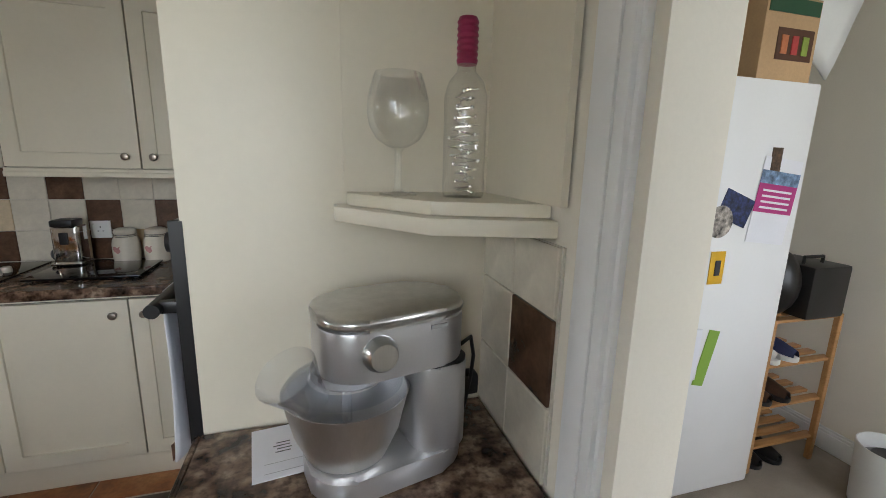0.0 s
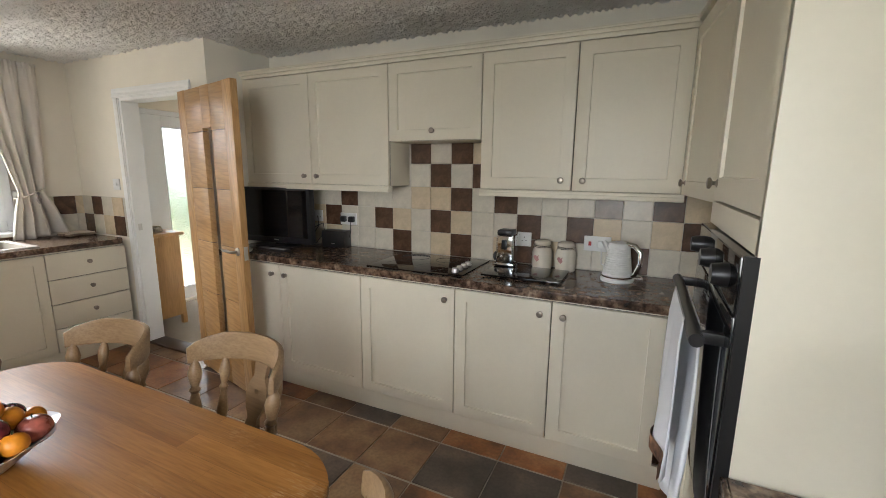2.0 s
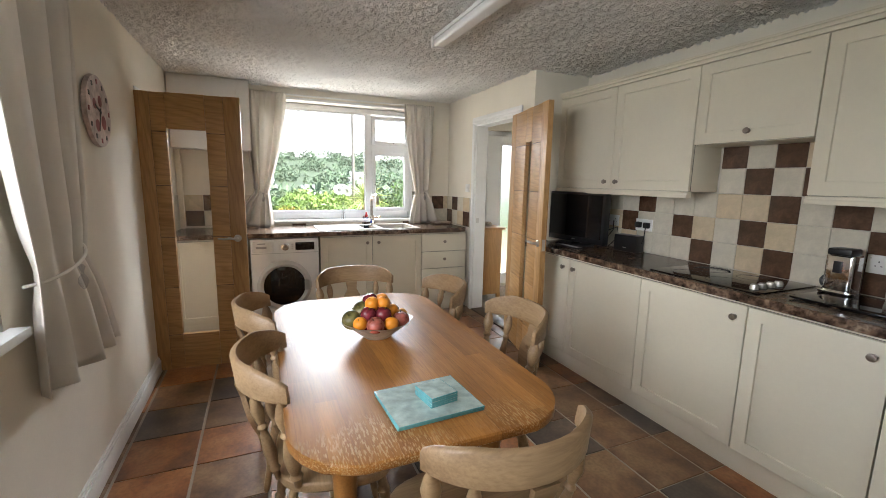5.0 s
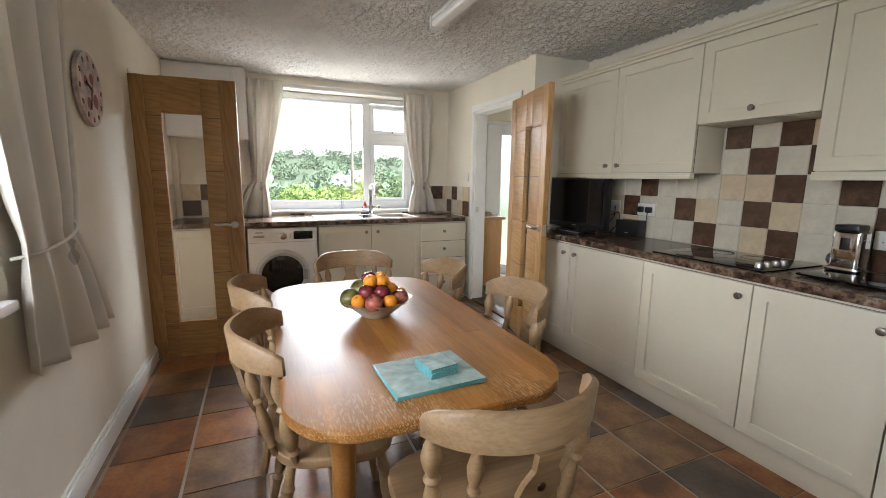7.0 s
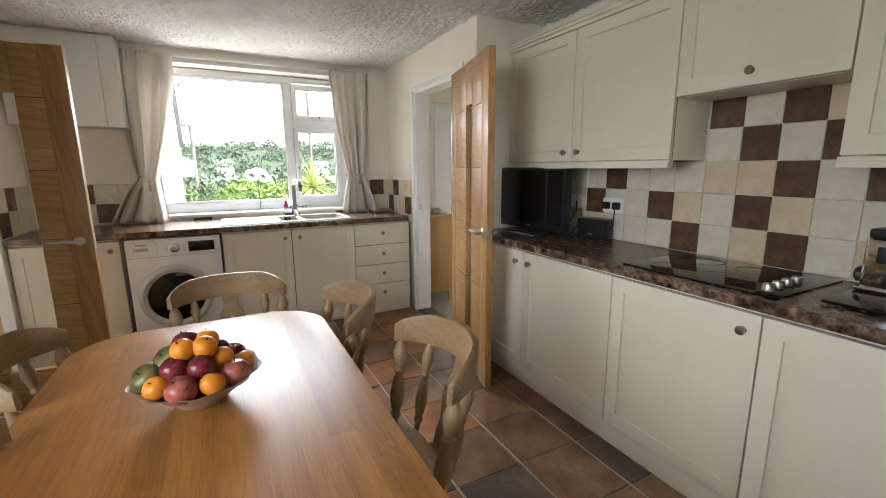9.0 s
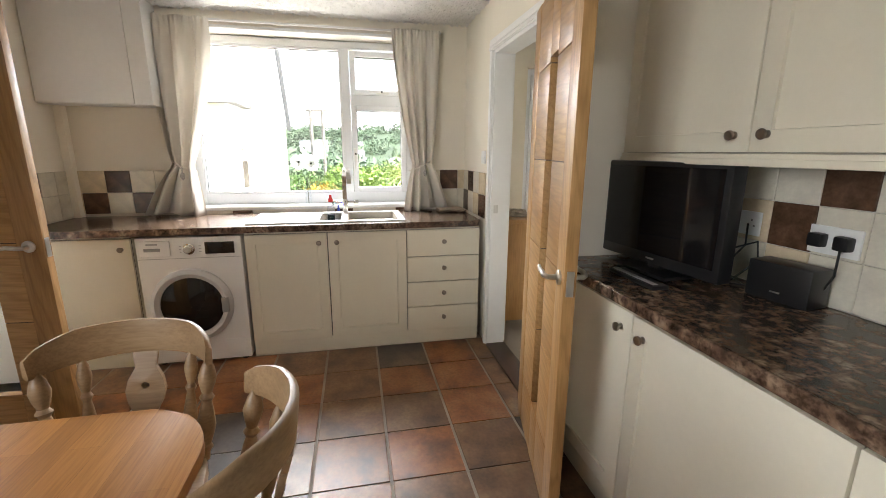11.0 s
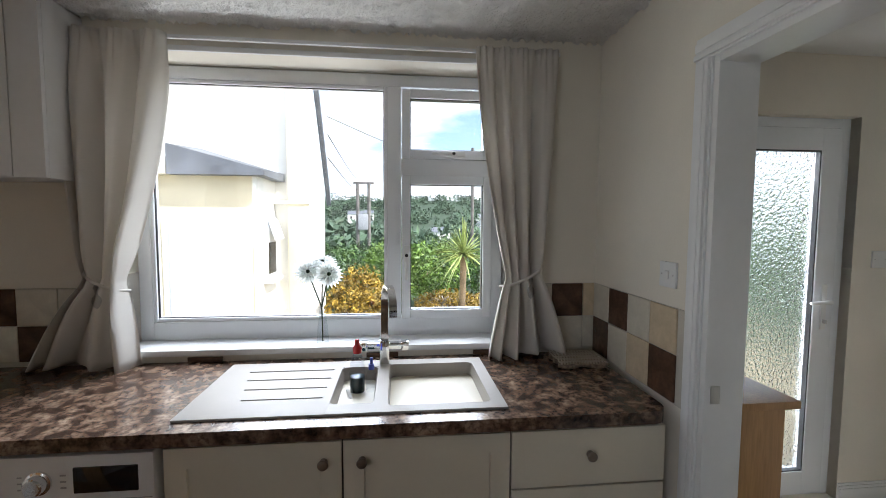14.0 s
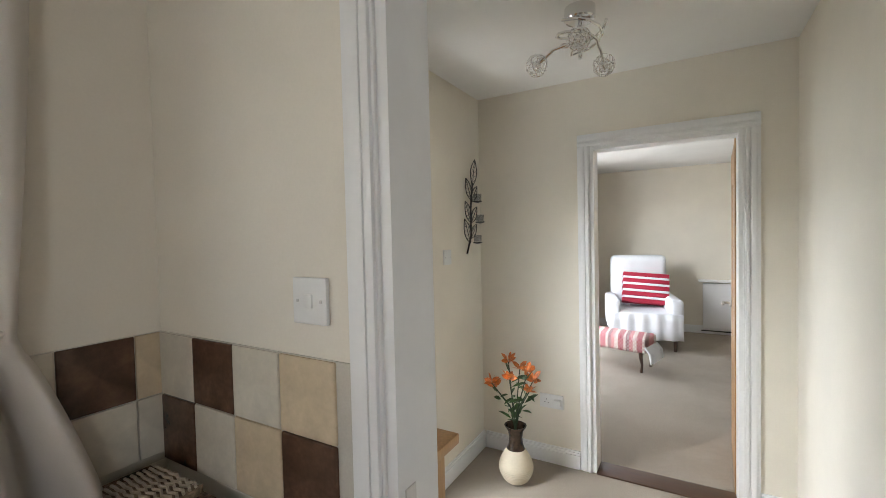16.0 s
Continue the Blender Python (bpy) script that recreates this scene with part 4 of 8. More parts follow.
# ---- doors ----
def oak_door(name, hinge, rz, flip, label, w=0.762, h=1.975, t=0.04):
    """Oak door with a tall glass slot. Local: hinge at the origin, leaf along +x, handle at the far end; flip: slot's side."""
    d = thing(name, (0, 0, 0.0), label, "door")
    z0 = 0.012
    g0, g1, gz0, gz1 = (w * 0.29, w * 0.53, 0.27, 1.72) if flip else (w * 0.455, w * 0.615, 0.27, 1.72)
    if flip == 2:
        g0, g1 = w * 0.3, w * 0.66
    part("hinge_stile", boxed(0, 0.105, -t, 0, z0, h, bevel=0.002), M_OAK, d)
    part("lock_stile", boxed(w - 0.105, w, -t, 0, z0, h, bevel=0.002), M_OAK, d)
    for nm, x0, x1 in (("infill", 0.105, g0), ("infill", g1, w - 0.105)):
        zs = [z0, 0.27, 0.62, 0.98, 1.34, 1.7, h]
        for a, b in zip(zs, zs[1:]):
            part("plank", boxed(x0 + 0.002, x1 - 0.001, -t + 0.001, -0.001, a + 0.002, b - 0.002, bevel=0.0025), M_OAKX, d)
    # dark filling behind the planks: its colour gives the grooves their shade
    for x0, x1 in ((0.1, g0), (g1, w - 0.1)):
        part("groove_shade", boxed(x0 + 0.002, x1 - 0.004, -t + 0.006, -0.006, z0 + 0.004, h - 0.004), M_DARKWOOD, d)
    part("head_rail", boxed(g0, g1, -t + 0.001, -0.001, gz1, h, bevel=0.001), M_OAKX, d)
    part("foot_rail", boxed(g0, g1, -t + 0.001, -0.001, z0, gz0, bevel=0.001), M_OAKX, d)
    gl = part("glass", boxed(g0 - 0.004, g1 + 0.004, -t / 2 - 0.003, -t / 2 + 0.003, gz0 - 0.004, gz1 + 0.004), M_PANE, d)
    gl.visible_shadow = False
    for s, y in ((1, 0.0), (-1, -t)):
        bm = bmesh.new()
        hx, hz = w - 0.058, 0.965
        lathe(bm, [(0.026, 0), (0.026, 0.006), (0.022, 0.009), (0.009, 0.01), (0.009, 0.04)], 20, Matrix.Translation((hx, y, hz)) @ Euler((radians(-90 * s), 0, 0)).to_matrix().to_4x4())
        tube(bm, [(hx, y + s * 0.038, hz), (hx - 0.015, y + s * 0.05, hz + 0.002), (hx - 0.05, y + s * 0.05, hz + 0.006), (hx - 0.09, y + s * 0.048, hz + 0.001), (hx - 0.125, y + s * 0.045, hz + 0.006)], [0.009, 0.009, 0.009, 0.008, 0.006], 10)
        part("handle", bm, M_STEEL, d, "satin steel lever handle")
    part("latch", boxed(w - 0.001, w + 0.002, -t * 0.8, -t * 0.2, 0.915, 1.0), M_STEEL, d)
    d.matrix_basis = pose(hinge[0], hinge[1], 0, 0, 0, rz)
    return d


oak_door("door_1", (-1.348, 4.494), -13.5, 0, "oak door with tall glass slot standing open against the cabinets")
oak_door("door_2", (-1.595, 1.668), 86, 2, "shaded oak door with glass slot standing open by the wall", w=0.65, h=1.955)

# ---- washing machine ----
wm = thing("washing_machine", (-2.5, 2.61, 0), "white front-loading washing machine with grey porthole ring", "washing machine")
part("body", boxed(-2.84, -2.245, 2.312, 2.912, 0.02, 0.85, bevel=0.012), M_WHITE, wm)
M90 = Matrix.Translation((-2.246, 2.595, 0.41)) @ Euler((0, radians(90), 0)).to_matrix().to_4x4()
part("door_ring", lathe(bmesh.new(), [(0.178, 0.0), (0.24, 0.0), (0.24, 0.02), (0.212, 0.04), (0.187, 0.03), (0.178, 0.0)], 48, M90, cap=False), mat("silver_plastic", (0.58, 0.58, 0.59), 0.3, var=0.03, bump=0.02), wm)
part("porthole", lathe(bmesh.new(), [(0.184, 0.02), (0.13, 0.03), (0.05, 0.036), (0.001, 0.038)], 40, M90, cap=False), M_BLACKGLASS, wm)


# ---- curtains ----
def curtain(name, axis, at, out, top, tie, foot, zs, folds, label, seed=1):
    """Lined curtain: pleated at the head, drawn in at a tie, flared below. top, tie, foot: (a0, a1); zs: their heights."""
    c = thing(name, (at, sum(foot) / 2, zs[2]) if axis == "x" else (sum(foot) / 2, at, zs[2]), label, "curtain")
    rng = random.Random(seed)
    ph = [rng.uniform(0, 6.3) for _ in range(4)]
    n, rows = folds * 20, 44
    grid = []
    for r in range(rows + 1):
        v = r / rows
        z = zs[0] + (zs[2] - zs[0]) * v
        vt = (zs[0] - zs[1]) / (zs[0] - zs[2])
        if v < vt:
            k = (v / vt) ** 1.6
            a0, a1 = (top[i] + (tie[i] - top[i]) * k for i in (0, 1))
        else:
            k = ((v - vt) / (1 - vt)) ** 0.75
            a0, a1 = (tie[i] + (foot[i] - tie[i]) * k for i in (0, 1))
        row = []
        for i in range(n + 1):
            u = i / n
            amp = (0.038 + 0.012 * math.sin(3 * v + ph[0])) * min(1.0, 0.25 + v * 5)
            near = 1 - 0.45 * math.exp(-((v - vt) / 0.06) ** 2)
            turn = 2 * math.pi * folds * u + ph[1] + 1.5 * math.sin(4.4 * u + ph[2]) + (0.5 + v) * 0.8 * math.sin(6.1 * u + ph[3])
            fold = math.sin(turn) + 0.28 * math.sin(2 * turn + 1.1 + 2 * v) + 0.3 * math.sin(0.5 * turn + ph[3])
            pleat = 0.009 * math.sin(2 * math.pi * folds * 3.5 * u + ph[0]) * math.exp(-v / 0.07)
            d = amp * near * fold + pleat
            a = a0 + (a1 - a0) * u + 0.004 * math.cos(2 * math.pi * folds * u)
            zz = z + (0.012 * math.sin(6 * u + ph[0]) if r == rows else 0)
            p = at + out * (0.072 + d)
            row.append((p, a, zz) if axis == "x" else (a, p, zz))
        grid.append(row)
    cl = part("cloth", sheet(bmesh.new(), grid), M_CURTAIN, c, smooth=80)
    so = cl.modifiers.new("thickness", "SOLIDIFY")
    so.thickness = 0.003
    t0, t1, zt = tie[0] - 0.012, tie[1] + 0.012, zs[1]
    rope = bmesh.new()
    pts = []
    for i in range(13):
        u = i / 12
        p, a = at + out * (0.03 + 0.09 * math.sin(math.pi * u) ** 0.5), t0 + (t1 - t0) * u
        zz = zt + (0.09 * u if foot[0] + foot[1] > tie[0] + tie[1] else 0.09 * (1 - u)) - 0.04
        pts.append((p, a, zz) if axis == "x" else (a, p, zz))
    tube(rope, pts, 0.006, 8)
    part("tieback_rope", rope, M_CURTAIN, c)
    m = pts[7]
    tas = bmesh.new()
    lathe(tas, [(0.004, 0), (0.011, -0.01), (0.006, -0.02), (0.004, -0.035), (0.014, -0.05), (0.016, -0.065), (0.009, -0.085), (0.002, -0.092)], 12, Matrix.Translation((m[0] + (out * 0.012 if axis == "x" else 0), m[1] + (0 if axis == "x" else out * 0.012), m[2])))
    part("tassel_bead", tas, M_CRYSTAL, c, "cut glass bead")
    return c


M_CRYSTAL = glassy("cut_crystal", (0.85, 0.86, 0.88), 0.08, 1.6)
curtain("curtain", "x", XW, 1, (2.285, 2.70), (2.37, 2.50), (2.15, 2.545), (2.25, 1.26, 0.915), 4, "cream kitchen curtain tied back beside the sink window", 2)
curtain("curtain", "x", XW, 1, (3.935, 4.3), (4.08, 4.245), (4.0, 4.375), (2.25, 1.26, 0.915), 4, "cream kitchen curtain tied back beside the arch", 5)
curtain("curtain", "y", YS, 1, (-0.3, 0.34), (-0.21, 0.17), (-0.44, 0.18), (2.25, 1.09, 0.66), 4, "long pale curtain tied back beside the dining table", 9)
for nm, q in (("curtain_rail_sink", (XW + 0.03, XW + 0.045, 2.24, 4.32, 2.235, 2.25)), ("curtain_rail_table", (-0.66, 1.9, YS + 0.03, YS + 0.045, 2.235, 2.25))):
    tagged(part(nm, boxed(*q, bevel=0.002), M_WHITEPL), "thin white plastic curtain track above the window", "curtain rail")

# ---- cupboard in the corner, pipes, switches ----
cup = thing("meter_cupboard", (-2.76, 1.98, 1.657), "white painted wall cupboard up to the ceiling beside the window", "cupboard")
part("body", boxed(XW + 0.002, -2.68, YS + 0.002, 2.36, 1.66, CEIL - 0.012, bevel=0.003), M_GLOSS, cup)
part("door", boxed(-2.68, -2.662, YS + 0.008, 2.25, 1.664, CEIL - 0.03, bevel=0.003), M_GLOSS, cup)
part("side_strip", boxed(-2.68, -2.662, 2.253, 2.36, 1.66, CEIL - 0.02, bevel=0.003), M_GLOSS, cup)
tagged(part("pipe_boxing", boxed(XW + 0.002, XW + 0.06, YS + 0.002, YS + 0.05, TOPZ, 1.66, bevel=0.004), M_WALL), "cream boxed-in pipe in the corner above the worktop", "pipe boxing")


def plate(name, axis, face, out, a, z, w, h, label, rockers=((0, 0, "rocker"),), group="switches and sockets"):
    p = thing(name, (face, a, z) if axis == "x" else (a, face, z), label, "socket" if "socket" in name else "switch", group)

    def q(c0, c1, z0, z1, d0, d1, bev):
        s = sorted((face + out * d0, face + out * d1))
        return boxed(*((*s, c0, c1) if axis == "x" else (c0, c1, *s)), z0, z1, bevel=bev)

    part("plate", q(a - w / 2, a + w / 2, z - h / 2, z + h / 2, 0, 0.009, 0.003), M_WHITEPL, p)
    for da, dz, kind in rockers:
        if kind == "rocker":
            part("rocker", q(a + da - 0.009, a + da + 0.009, z + dz - 0.013, z + dz + 0.013, 0.006, 0.013, 0.002), M_WHITEPL, p)
        elif kind == "red":
            part("rocker", q(a + da - 0.008, a + da + 0.008, z + dz - 0.012, z + dz + 0.012, 0.006, 0.012, 0.001), M_RED, p)
        elif kind == "screw":
            part("screw", q(a + da - 0.003, a + da + 0.003, z + dz - 0.003, z + dz + 0.003, 0.006, 0.0105, 0.001), M_STEEL, p)
        elif kind == "pins":
            for ea, ez, ew, eh in ((0, 0.012, 0.004, 0.008), (-0.011, -0.008, 0.007, 0.004), (0.011, -0.008, 0.007, 0.004)):
                part("pin_hole", q(a + da + ea - ew / 2, a + da + ea + ew / 2, z + dz + ez - eh / 2, z + dz + ez + eh / 2, 0.006, 0.0095, 0), M_BLACK, p)
        else:
            plug = part("plug", q(a + da - 0.022, a + da + 0.022, z + dz - 0.022, z + dz + 0.022, 0.009, 0.042, 0.009), M_BLACK if kind == "black" else M_WHITEPL, p)
    return p


M_RED = mat("red_plastic", (0.5, 0.02, 0.02), 0.35, var=0.05, bump=0)
TN = YN - 0.011
plate("light_switch", "y", YA - 0.001, -1, -2.335, 1.335, 0.087, 0.087, "square white light switch above the tiles", ((0, 0, "rocker"), (-0.03, 0, "screw"), (0.03, 0, "screw")))
plate("light_switch", "y", YS + 0.001, 1, -2.35, 1.316, 0.087, 0.087, "square white light switch over the worktop", ((0, 0, "rocker"), (-0.03, 0, "screw"), (0.03, 0, "screw")))
plate("wall_socket", "y", TN, -1, 0.915, 1.06, 0.087, 0.087, "single white wall socket on the tiles", ((0, 0, "pins"), (-0.03, 0.028, "screw")))
plate("wall_socket", "y", TN, -1, 1.34, 1.065, 0.147, 0.087, "double white cooker socket with red switch", ((-0.04, 0, "red"), (0.025, 0, "white"), (0.055, 0, "rocker")))
plate("wall_socket", "y", TN, -1, -0.42, 1.11, 0.147, 0.087, "double white socket with two black plugs", ((-0.035, 0, "black"), (0.04, 0, "black")))
plate("wall_socket", "y", TN, -1, -0.74, 1.12, 0.147, 0.087, "double white socket behind the television", ((-0.03, 0.0, "pins"), (0.04, 0, "pins")))
plate("light_switch", "x", XH + 0.001, 1, 6.1, 1.325, 0.087, 0.087, "plain white wall plate beside the back door", ((-0.03, 0, "screw"), (0.03, 0, "screw")))
plate("wall_socket", "y", HN - 0.001, -1, -2.47, 0.4, 0.147, 0.087, "double white wall socket behind the flowers", ((-0.03, 0.0, "pins"), (0.04, 0, "white")))

# ---- fluorescent light ----
fl = thing("strip_light", (-0.15, 3.5, CEIL), "white fluorescent strip light on the ceiling", "ceiling light")
part("batten", boxed(-0.77, 0.55, 3.475, 3.545, CEIL - 0.03, CEIL - 0.006, bevel=0.004), M_WHITEPL, fl)
tb2 = bmesh.new()
box(tb2, -0.765, 0.545, 3.47, 3.55, CEIL - 0.075, CEIL - 0.03, 0.018, 3)
part("diffuser", tb2, mat("opal_diffuser", (0.8, 0.8, 0.79), 0.3, var=0.01, bump=0), fl)
for ex in (-0.785, 0.545):
    part("end_cap", boxed(ex, ex + 0.02, 3.467, 3.553, CEIL - 0.078, CEIL - 0.006, bevel=0.006), M_WHITEPL, fl)

# ---- clock ----
M_CLOCKFACE = mat("pale_pink_print", (0.62, 0.5, 0.47), 0.4, var=0.25, scale=14, fine=60, bump=0.02)
ck = thing("wall_clock", (-0.745, YS, 1.71), "round wall clock with pink cupcake pattern", "clock")
MC = Matrix.Translation((-0.745, YS + 0.004, 1.71)) @ Euler((radians(-90), 0, 0)).to_matrix().to_4x4()
part("dial", lathe(bmesh.new(), [(0.168, 0), (0.172, 0.008), (0.168, 0.022), (0.001, 0.023)], 48, MC), M_CLOCKFACE, ck)
M_PRINT = mat("dark_pink_print", (0.3, 0.07, 0.08), 0.5, var=0.2, bump=0)
for i in range(12):
    a = math.radians(30 * i)
    cx, cz = -0.745 + 0.14 * math.sin(a), 1.71 + 0.14 * math.cos(a)
    part("numeral", boxed(cx - 0.008, cx + 0.008, YS + 0.026, YS + 0.028, cz - 0.011, cz + 0.011), M_BLACK if i % 3 else M_PRINT, ck)
for dx, dz, r in ((-0.05, -0.05, 0.035), (0.04, -0.07, 0.03), (-0.02, 0.05, 0.028), (0.06, 0.03, 0.025)):
    m2 = Matrix.Translation((-0.745 + dx, YS + 0.0262, 1.71 + dz)) @ Euler((radians(-90), 0, 0)).to_matrix().to_4x4()
    part("printed_cake", lathe(bmesh.new(), [(r * 0.75, 0), (r, 0.0008), (r * 0.6, 0.0015)], 14, m2), M_PRINT, ck)
for a, L, w in ((70, 0.07, 0.005), (160, 0.1, 0.004)):
    hb = boxed(-w, w, YS + 0.03, YS + 0.032, -0.015, L)
    hb.transform(Matrix.Translation((-0.745, 0, 1.71)) @ Euler((0, radians(a), 0)).to_matrix().to_4x4())
    part("clock_hand", hb, M_BLACK, ck)

# ---- oven and towel ----
ov = thing("built_in_oven", (TX, 3.7, 0.73), "black built-in oven with bar handle", "oven")
part("fascia", boxed(TX - 0.022, TX + 0.03, TY0 + 0.012, TY1 - 0.006, 1.215, 1.322, bevel=0.004), M_BLACKGLASS, ov)
part("door_glass", boxed(TX - 0.022, TX + 0.03, TY0 + 0.012, TY1 - 0.006, 0.735, 1.21, bevel=0.004), M_BLACKGLASS, ov)
part("side_trim", boxed(TX - 0.018, TX + 0.005, TY0 - 0.001, TY0 + 0.011, 0.73, 1.325), M_BLACK, ov)
for y in (TY0 + 0.1, TY0 + 0.29, TY1 - 0.1):
    part("control_knob", lathe(bmesh.new(), [(0.024, 0), (0.024, 0.012), (0.02, 0.03), (0.001, 0.031)], 20, Matrix.Translation((TX - 0.022, y, 1.27)) @ Euler((0, radians(-90), 0)).to_matrix().to_4x4()), M_BLACK, ov)
hd = bmesh.new()
tube(hd, [(TX - 0.07, TY0 + 0.03, 1.15), (TX - 0.07, TY1 - 0.03, 1.15)], 0.014, 14)
part("handle", hd, M_BLACK, ov)
for y in (TY0 + 0.06, TY1 - 0.06):
    part("handle_bracket", boxed(TX - 0.07, TX - 0.02, y - 0.01, y + 0.01, 1.138, 1.162, bevel=0.003), M_BLACK, ov)
M_TOWEL = mat("white_tea_towel", (0.72, 0.73, 0.76), 0.9, var=0.05, fine=300, bump=0.4, spec=0.1)
tw = thing("tea_towel", (TX - 0.07, 3.72, 0.75), "white tea towel with brown printed edge hung over the oven handle", "towel")
g = []
for r in range(26):
    v = r / 25
    row = []
    for i in range(19):
        u = i / 18
        y = 3.53 + 0.3 * u + 0.02 * math.sin(7 * v + 3 * u) * v
        s = (v - 0.42) * 0.95
        if abs(s) < 0.025:
            x, z = TX - 0.07 + 0.8 * s, 1.15 + 0.018 * math.cos(s * 60)
        else:
            x, z = TX - 0.07 + (0.02 if s > 0 else -0.02) + 0.012 * math.sin(9 * u + 4 * v) * abs(s) * 3 - (0.02 * abs(s) if s < 0 else 0), 1.15 - abs(s) * 1.0 - (0.05 * u * abs(s))
        row.append((x, y, z))
    g.append(row)
tcl = part("cloth", sheet(bmesh.new(), g), M_TOWEL, tw, smooth=80)
tcl.modifiers.new("thickness", "SOLIDIFY").thickness = 0.004
part("printed_hem", sheet(bmesh.new(), [[(p[0] - 0.004, p[1], p[2] + dz) for p in g[0]] for dz in (0.004, 0.045)]), mat("brown_print", (0.28, 0.14, 0.08), 0.9, var=0.5, scale=30, bump=0.2), tw)

# ---- hob, board, toaster, jars, kettle ----
hob = thing("ceramic_hob", (0.39, 4.8, TOPZ), "black ceramic hob set into the worktop", "hob")
part("glass", boxed(0.095, 0.705, 4.55, 5.03, TOPZ + 0.0005, TOPZ + 0.007, bevel=0.003), M_BLACKGLASS, hob)
M_RING = mat("grey_ring_print", (0.06, 0.06, 0.06), 0.15, var=0.05, bump=0)
for x, y, r in ((0.24, 4.68, 0.075), (0.24, 4.9, 0.095), (0.47, 4.9, 0.075), (0.46, 4.68, 0.09)):
    part("cooking_ring", lathe(bmesh.new(), [(r - 0.003, 0), (r - 0.003, 0.0006), (r, 0.0006), (r, 0)], 40, Matrix.Translation((x, y, TOPZ + 0.0071)), cap=False), M_RING, hob)
for i in range(4):
    part("control_knob", lathe(bmesh.new(), [(0.02, 0), (0.02, 0.008), (0.017, 0.022), (0.014, 0.024), (0.001, 0.024)], 20, Matrix.Translation((0.64, 4.63 + 0.065 * i, TOPZ + 0.007))), M_STEEL, hob)
gb = tagged(part("glass_chopping_board", boxed(0.79, 1.215, 4.63, 4.93, TOPZ + 0.006, TOPZ + 0.016, bevel=0.003), M_BLACKGLASS), "black glass worktop saver on small feet", "chopping board")
for x in (0.81, 1.195):
    for y in (4.65, 4.91):
        part("rubber_foot", lathe(bmesh.new(), [(0.009, 0), (0.009, 0.007)], 12, Matrix.Translation((x, y, TOPZ))), M_BLACK, gb)
can = thing("can_opener", (0.85, 4.95, TOPZ), "chrome electric can opener with black lever top", "can opener")
part("body", boxed(0.795, 0.9, 4.87, 4.965, TOPZ + 0.017, TOPZ + 0.2, bevel=0.012, seg=3), M_CHROME, can)
part("lever", boxed(0.805, 0.895, 4.85, 4.95, TOPZ + 0.198, TOPZ + 0.23, bevel=0.01), M_BLACK, can)
part("badge", boxed(0.83, 0.862, 4.862, 4.871, TOPZ + 0.115, TOPZ + 0.17, bevel=0.003), M_BLACK, can)
part("base", boxed(0.785, 0.905, 4.86, 4.968, TOPZ + 0.0161, TOPZ + 0.03, bevel=0.004), M_CHROME, can)
part("dial", lathe(bmesh.new(), [(0.025, 0), (0.028, 0.012), (0.02, 0.02)], 20, Matrix.Translation((0.785, 4.93, TOPZ + 0.06)) @ Euler((0, radians(-90), 0)).to_matrix().to_4x4()), M_BLACK, can)
M_CERAMIC = mat("cream_ceramic", (0.72, 0.66, 0.55), 0.25, var=0.04, fine=60, bump=0.03)
M_HEART = mat("pink_print", (0.55, 0.27, 0.25), 0.3, var=0.2, bump=0)


def jar(x, y):
    j = thing("storage_jar", (x, y, TOPZ), "cream ceramic storage jar with clip lid and heart print", "jar", "storage jars")
    m = Matrix.Translation((x, y, TOPZ))
    part("body", lathe(bmesh.new(), [(0.05, 0), (0.056, 0.006), (0.06, 0.03), (0.06, 0.09), (0.056, 0.115), (0.048, 0.13), (0.046, 0.14)], 28, m), M_CERAMIC, j)
    part("lid", lathe(bmesh.new(), [(0.046, 0.143), (0.049, 0.148), (0.049, 0.156), (0.044, 0.166), (0.03, 0.172), (0.001, 0.174)], 28, m), M_CERAMIC, j)
    w = bmesh.new()
    for z in (0.1405, 0.133):
        tube(w, [(x + 0.05 * math.cos(a * math.pi / 12), y + 0.05 * math.sin(a * math.pi / 12), TOPZ + z) for a in range(25)], 0.002, 6, cap=False)
    part("wire_clip", w, M_CHROME, j)
    hb = bmesh.new()
    hp = [(0.0, -0.02), (0.012, -0.008), (0.02, 0.006), (0.016, 0.016), (0.008, 0.017), (0.0, 0.009), (-0.008, 0.017), (-0.016, 0.016), (-0.02, 0.006), (-0.012, -0.008)]
    f = [hb.verts.new((x + a - 0.018, y - 0.0575 + (a - 0.0) ** 2 * 8, TOPZ + 0.07 + b)) for a, b in hp]
    k = [hb.verts.new((x + a - 0.018, y - 0.0605 + (a - 0.0) ** 2 * 8, TOPZ + 0.07 + b)) for a, b in hp]
    hb.faces.new(k)
    hb.faces.new(f[::-1])
    for i in range(10):
        hb.faces.new((f[i], f[(i + 1) % 10], k[(i + 1) % 10], k[i]))
    part("heart_print", hb, M_HEART, j)


jar(1.045, 4.985)
jar(1.18, 4.985)
ket = thing("kettle", (1.47, 4.89, TOPZ), "white ribbed electric kettle with chrome-backed handle", "kettle")
mk = Matrix.Translation((1.465, 4.885, TOPZ))
part("base", lathe(bmesh.new(), [(0.082, 0), (0.084, 0.012), (0.078, 0.018)], 32, mk), M_WHITEPL, ket)
prof = [(0.074, 0.02), (0.076, 0.028)]
for i in range(14):
    z = 0.034 + 0.145 * i / 13
    r = 0.075 - 0.02 * i / 13
    prof += [(r - 0.0015, z - 0.003), (r, z + 0.002)]
prof += [(0.054, 0.19), (0.05, 0.202), (0.03, 0.208), (0.001, 0.21)]
part("body", lathe(bmesh.new(), prof, 32, mk), M_WHITEPL, ket, "ribbed white body")
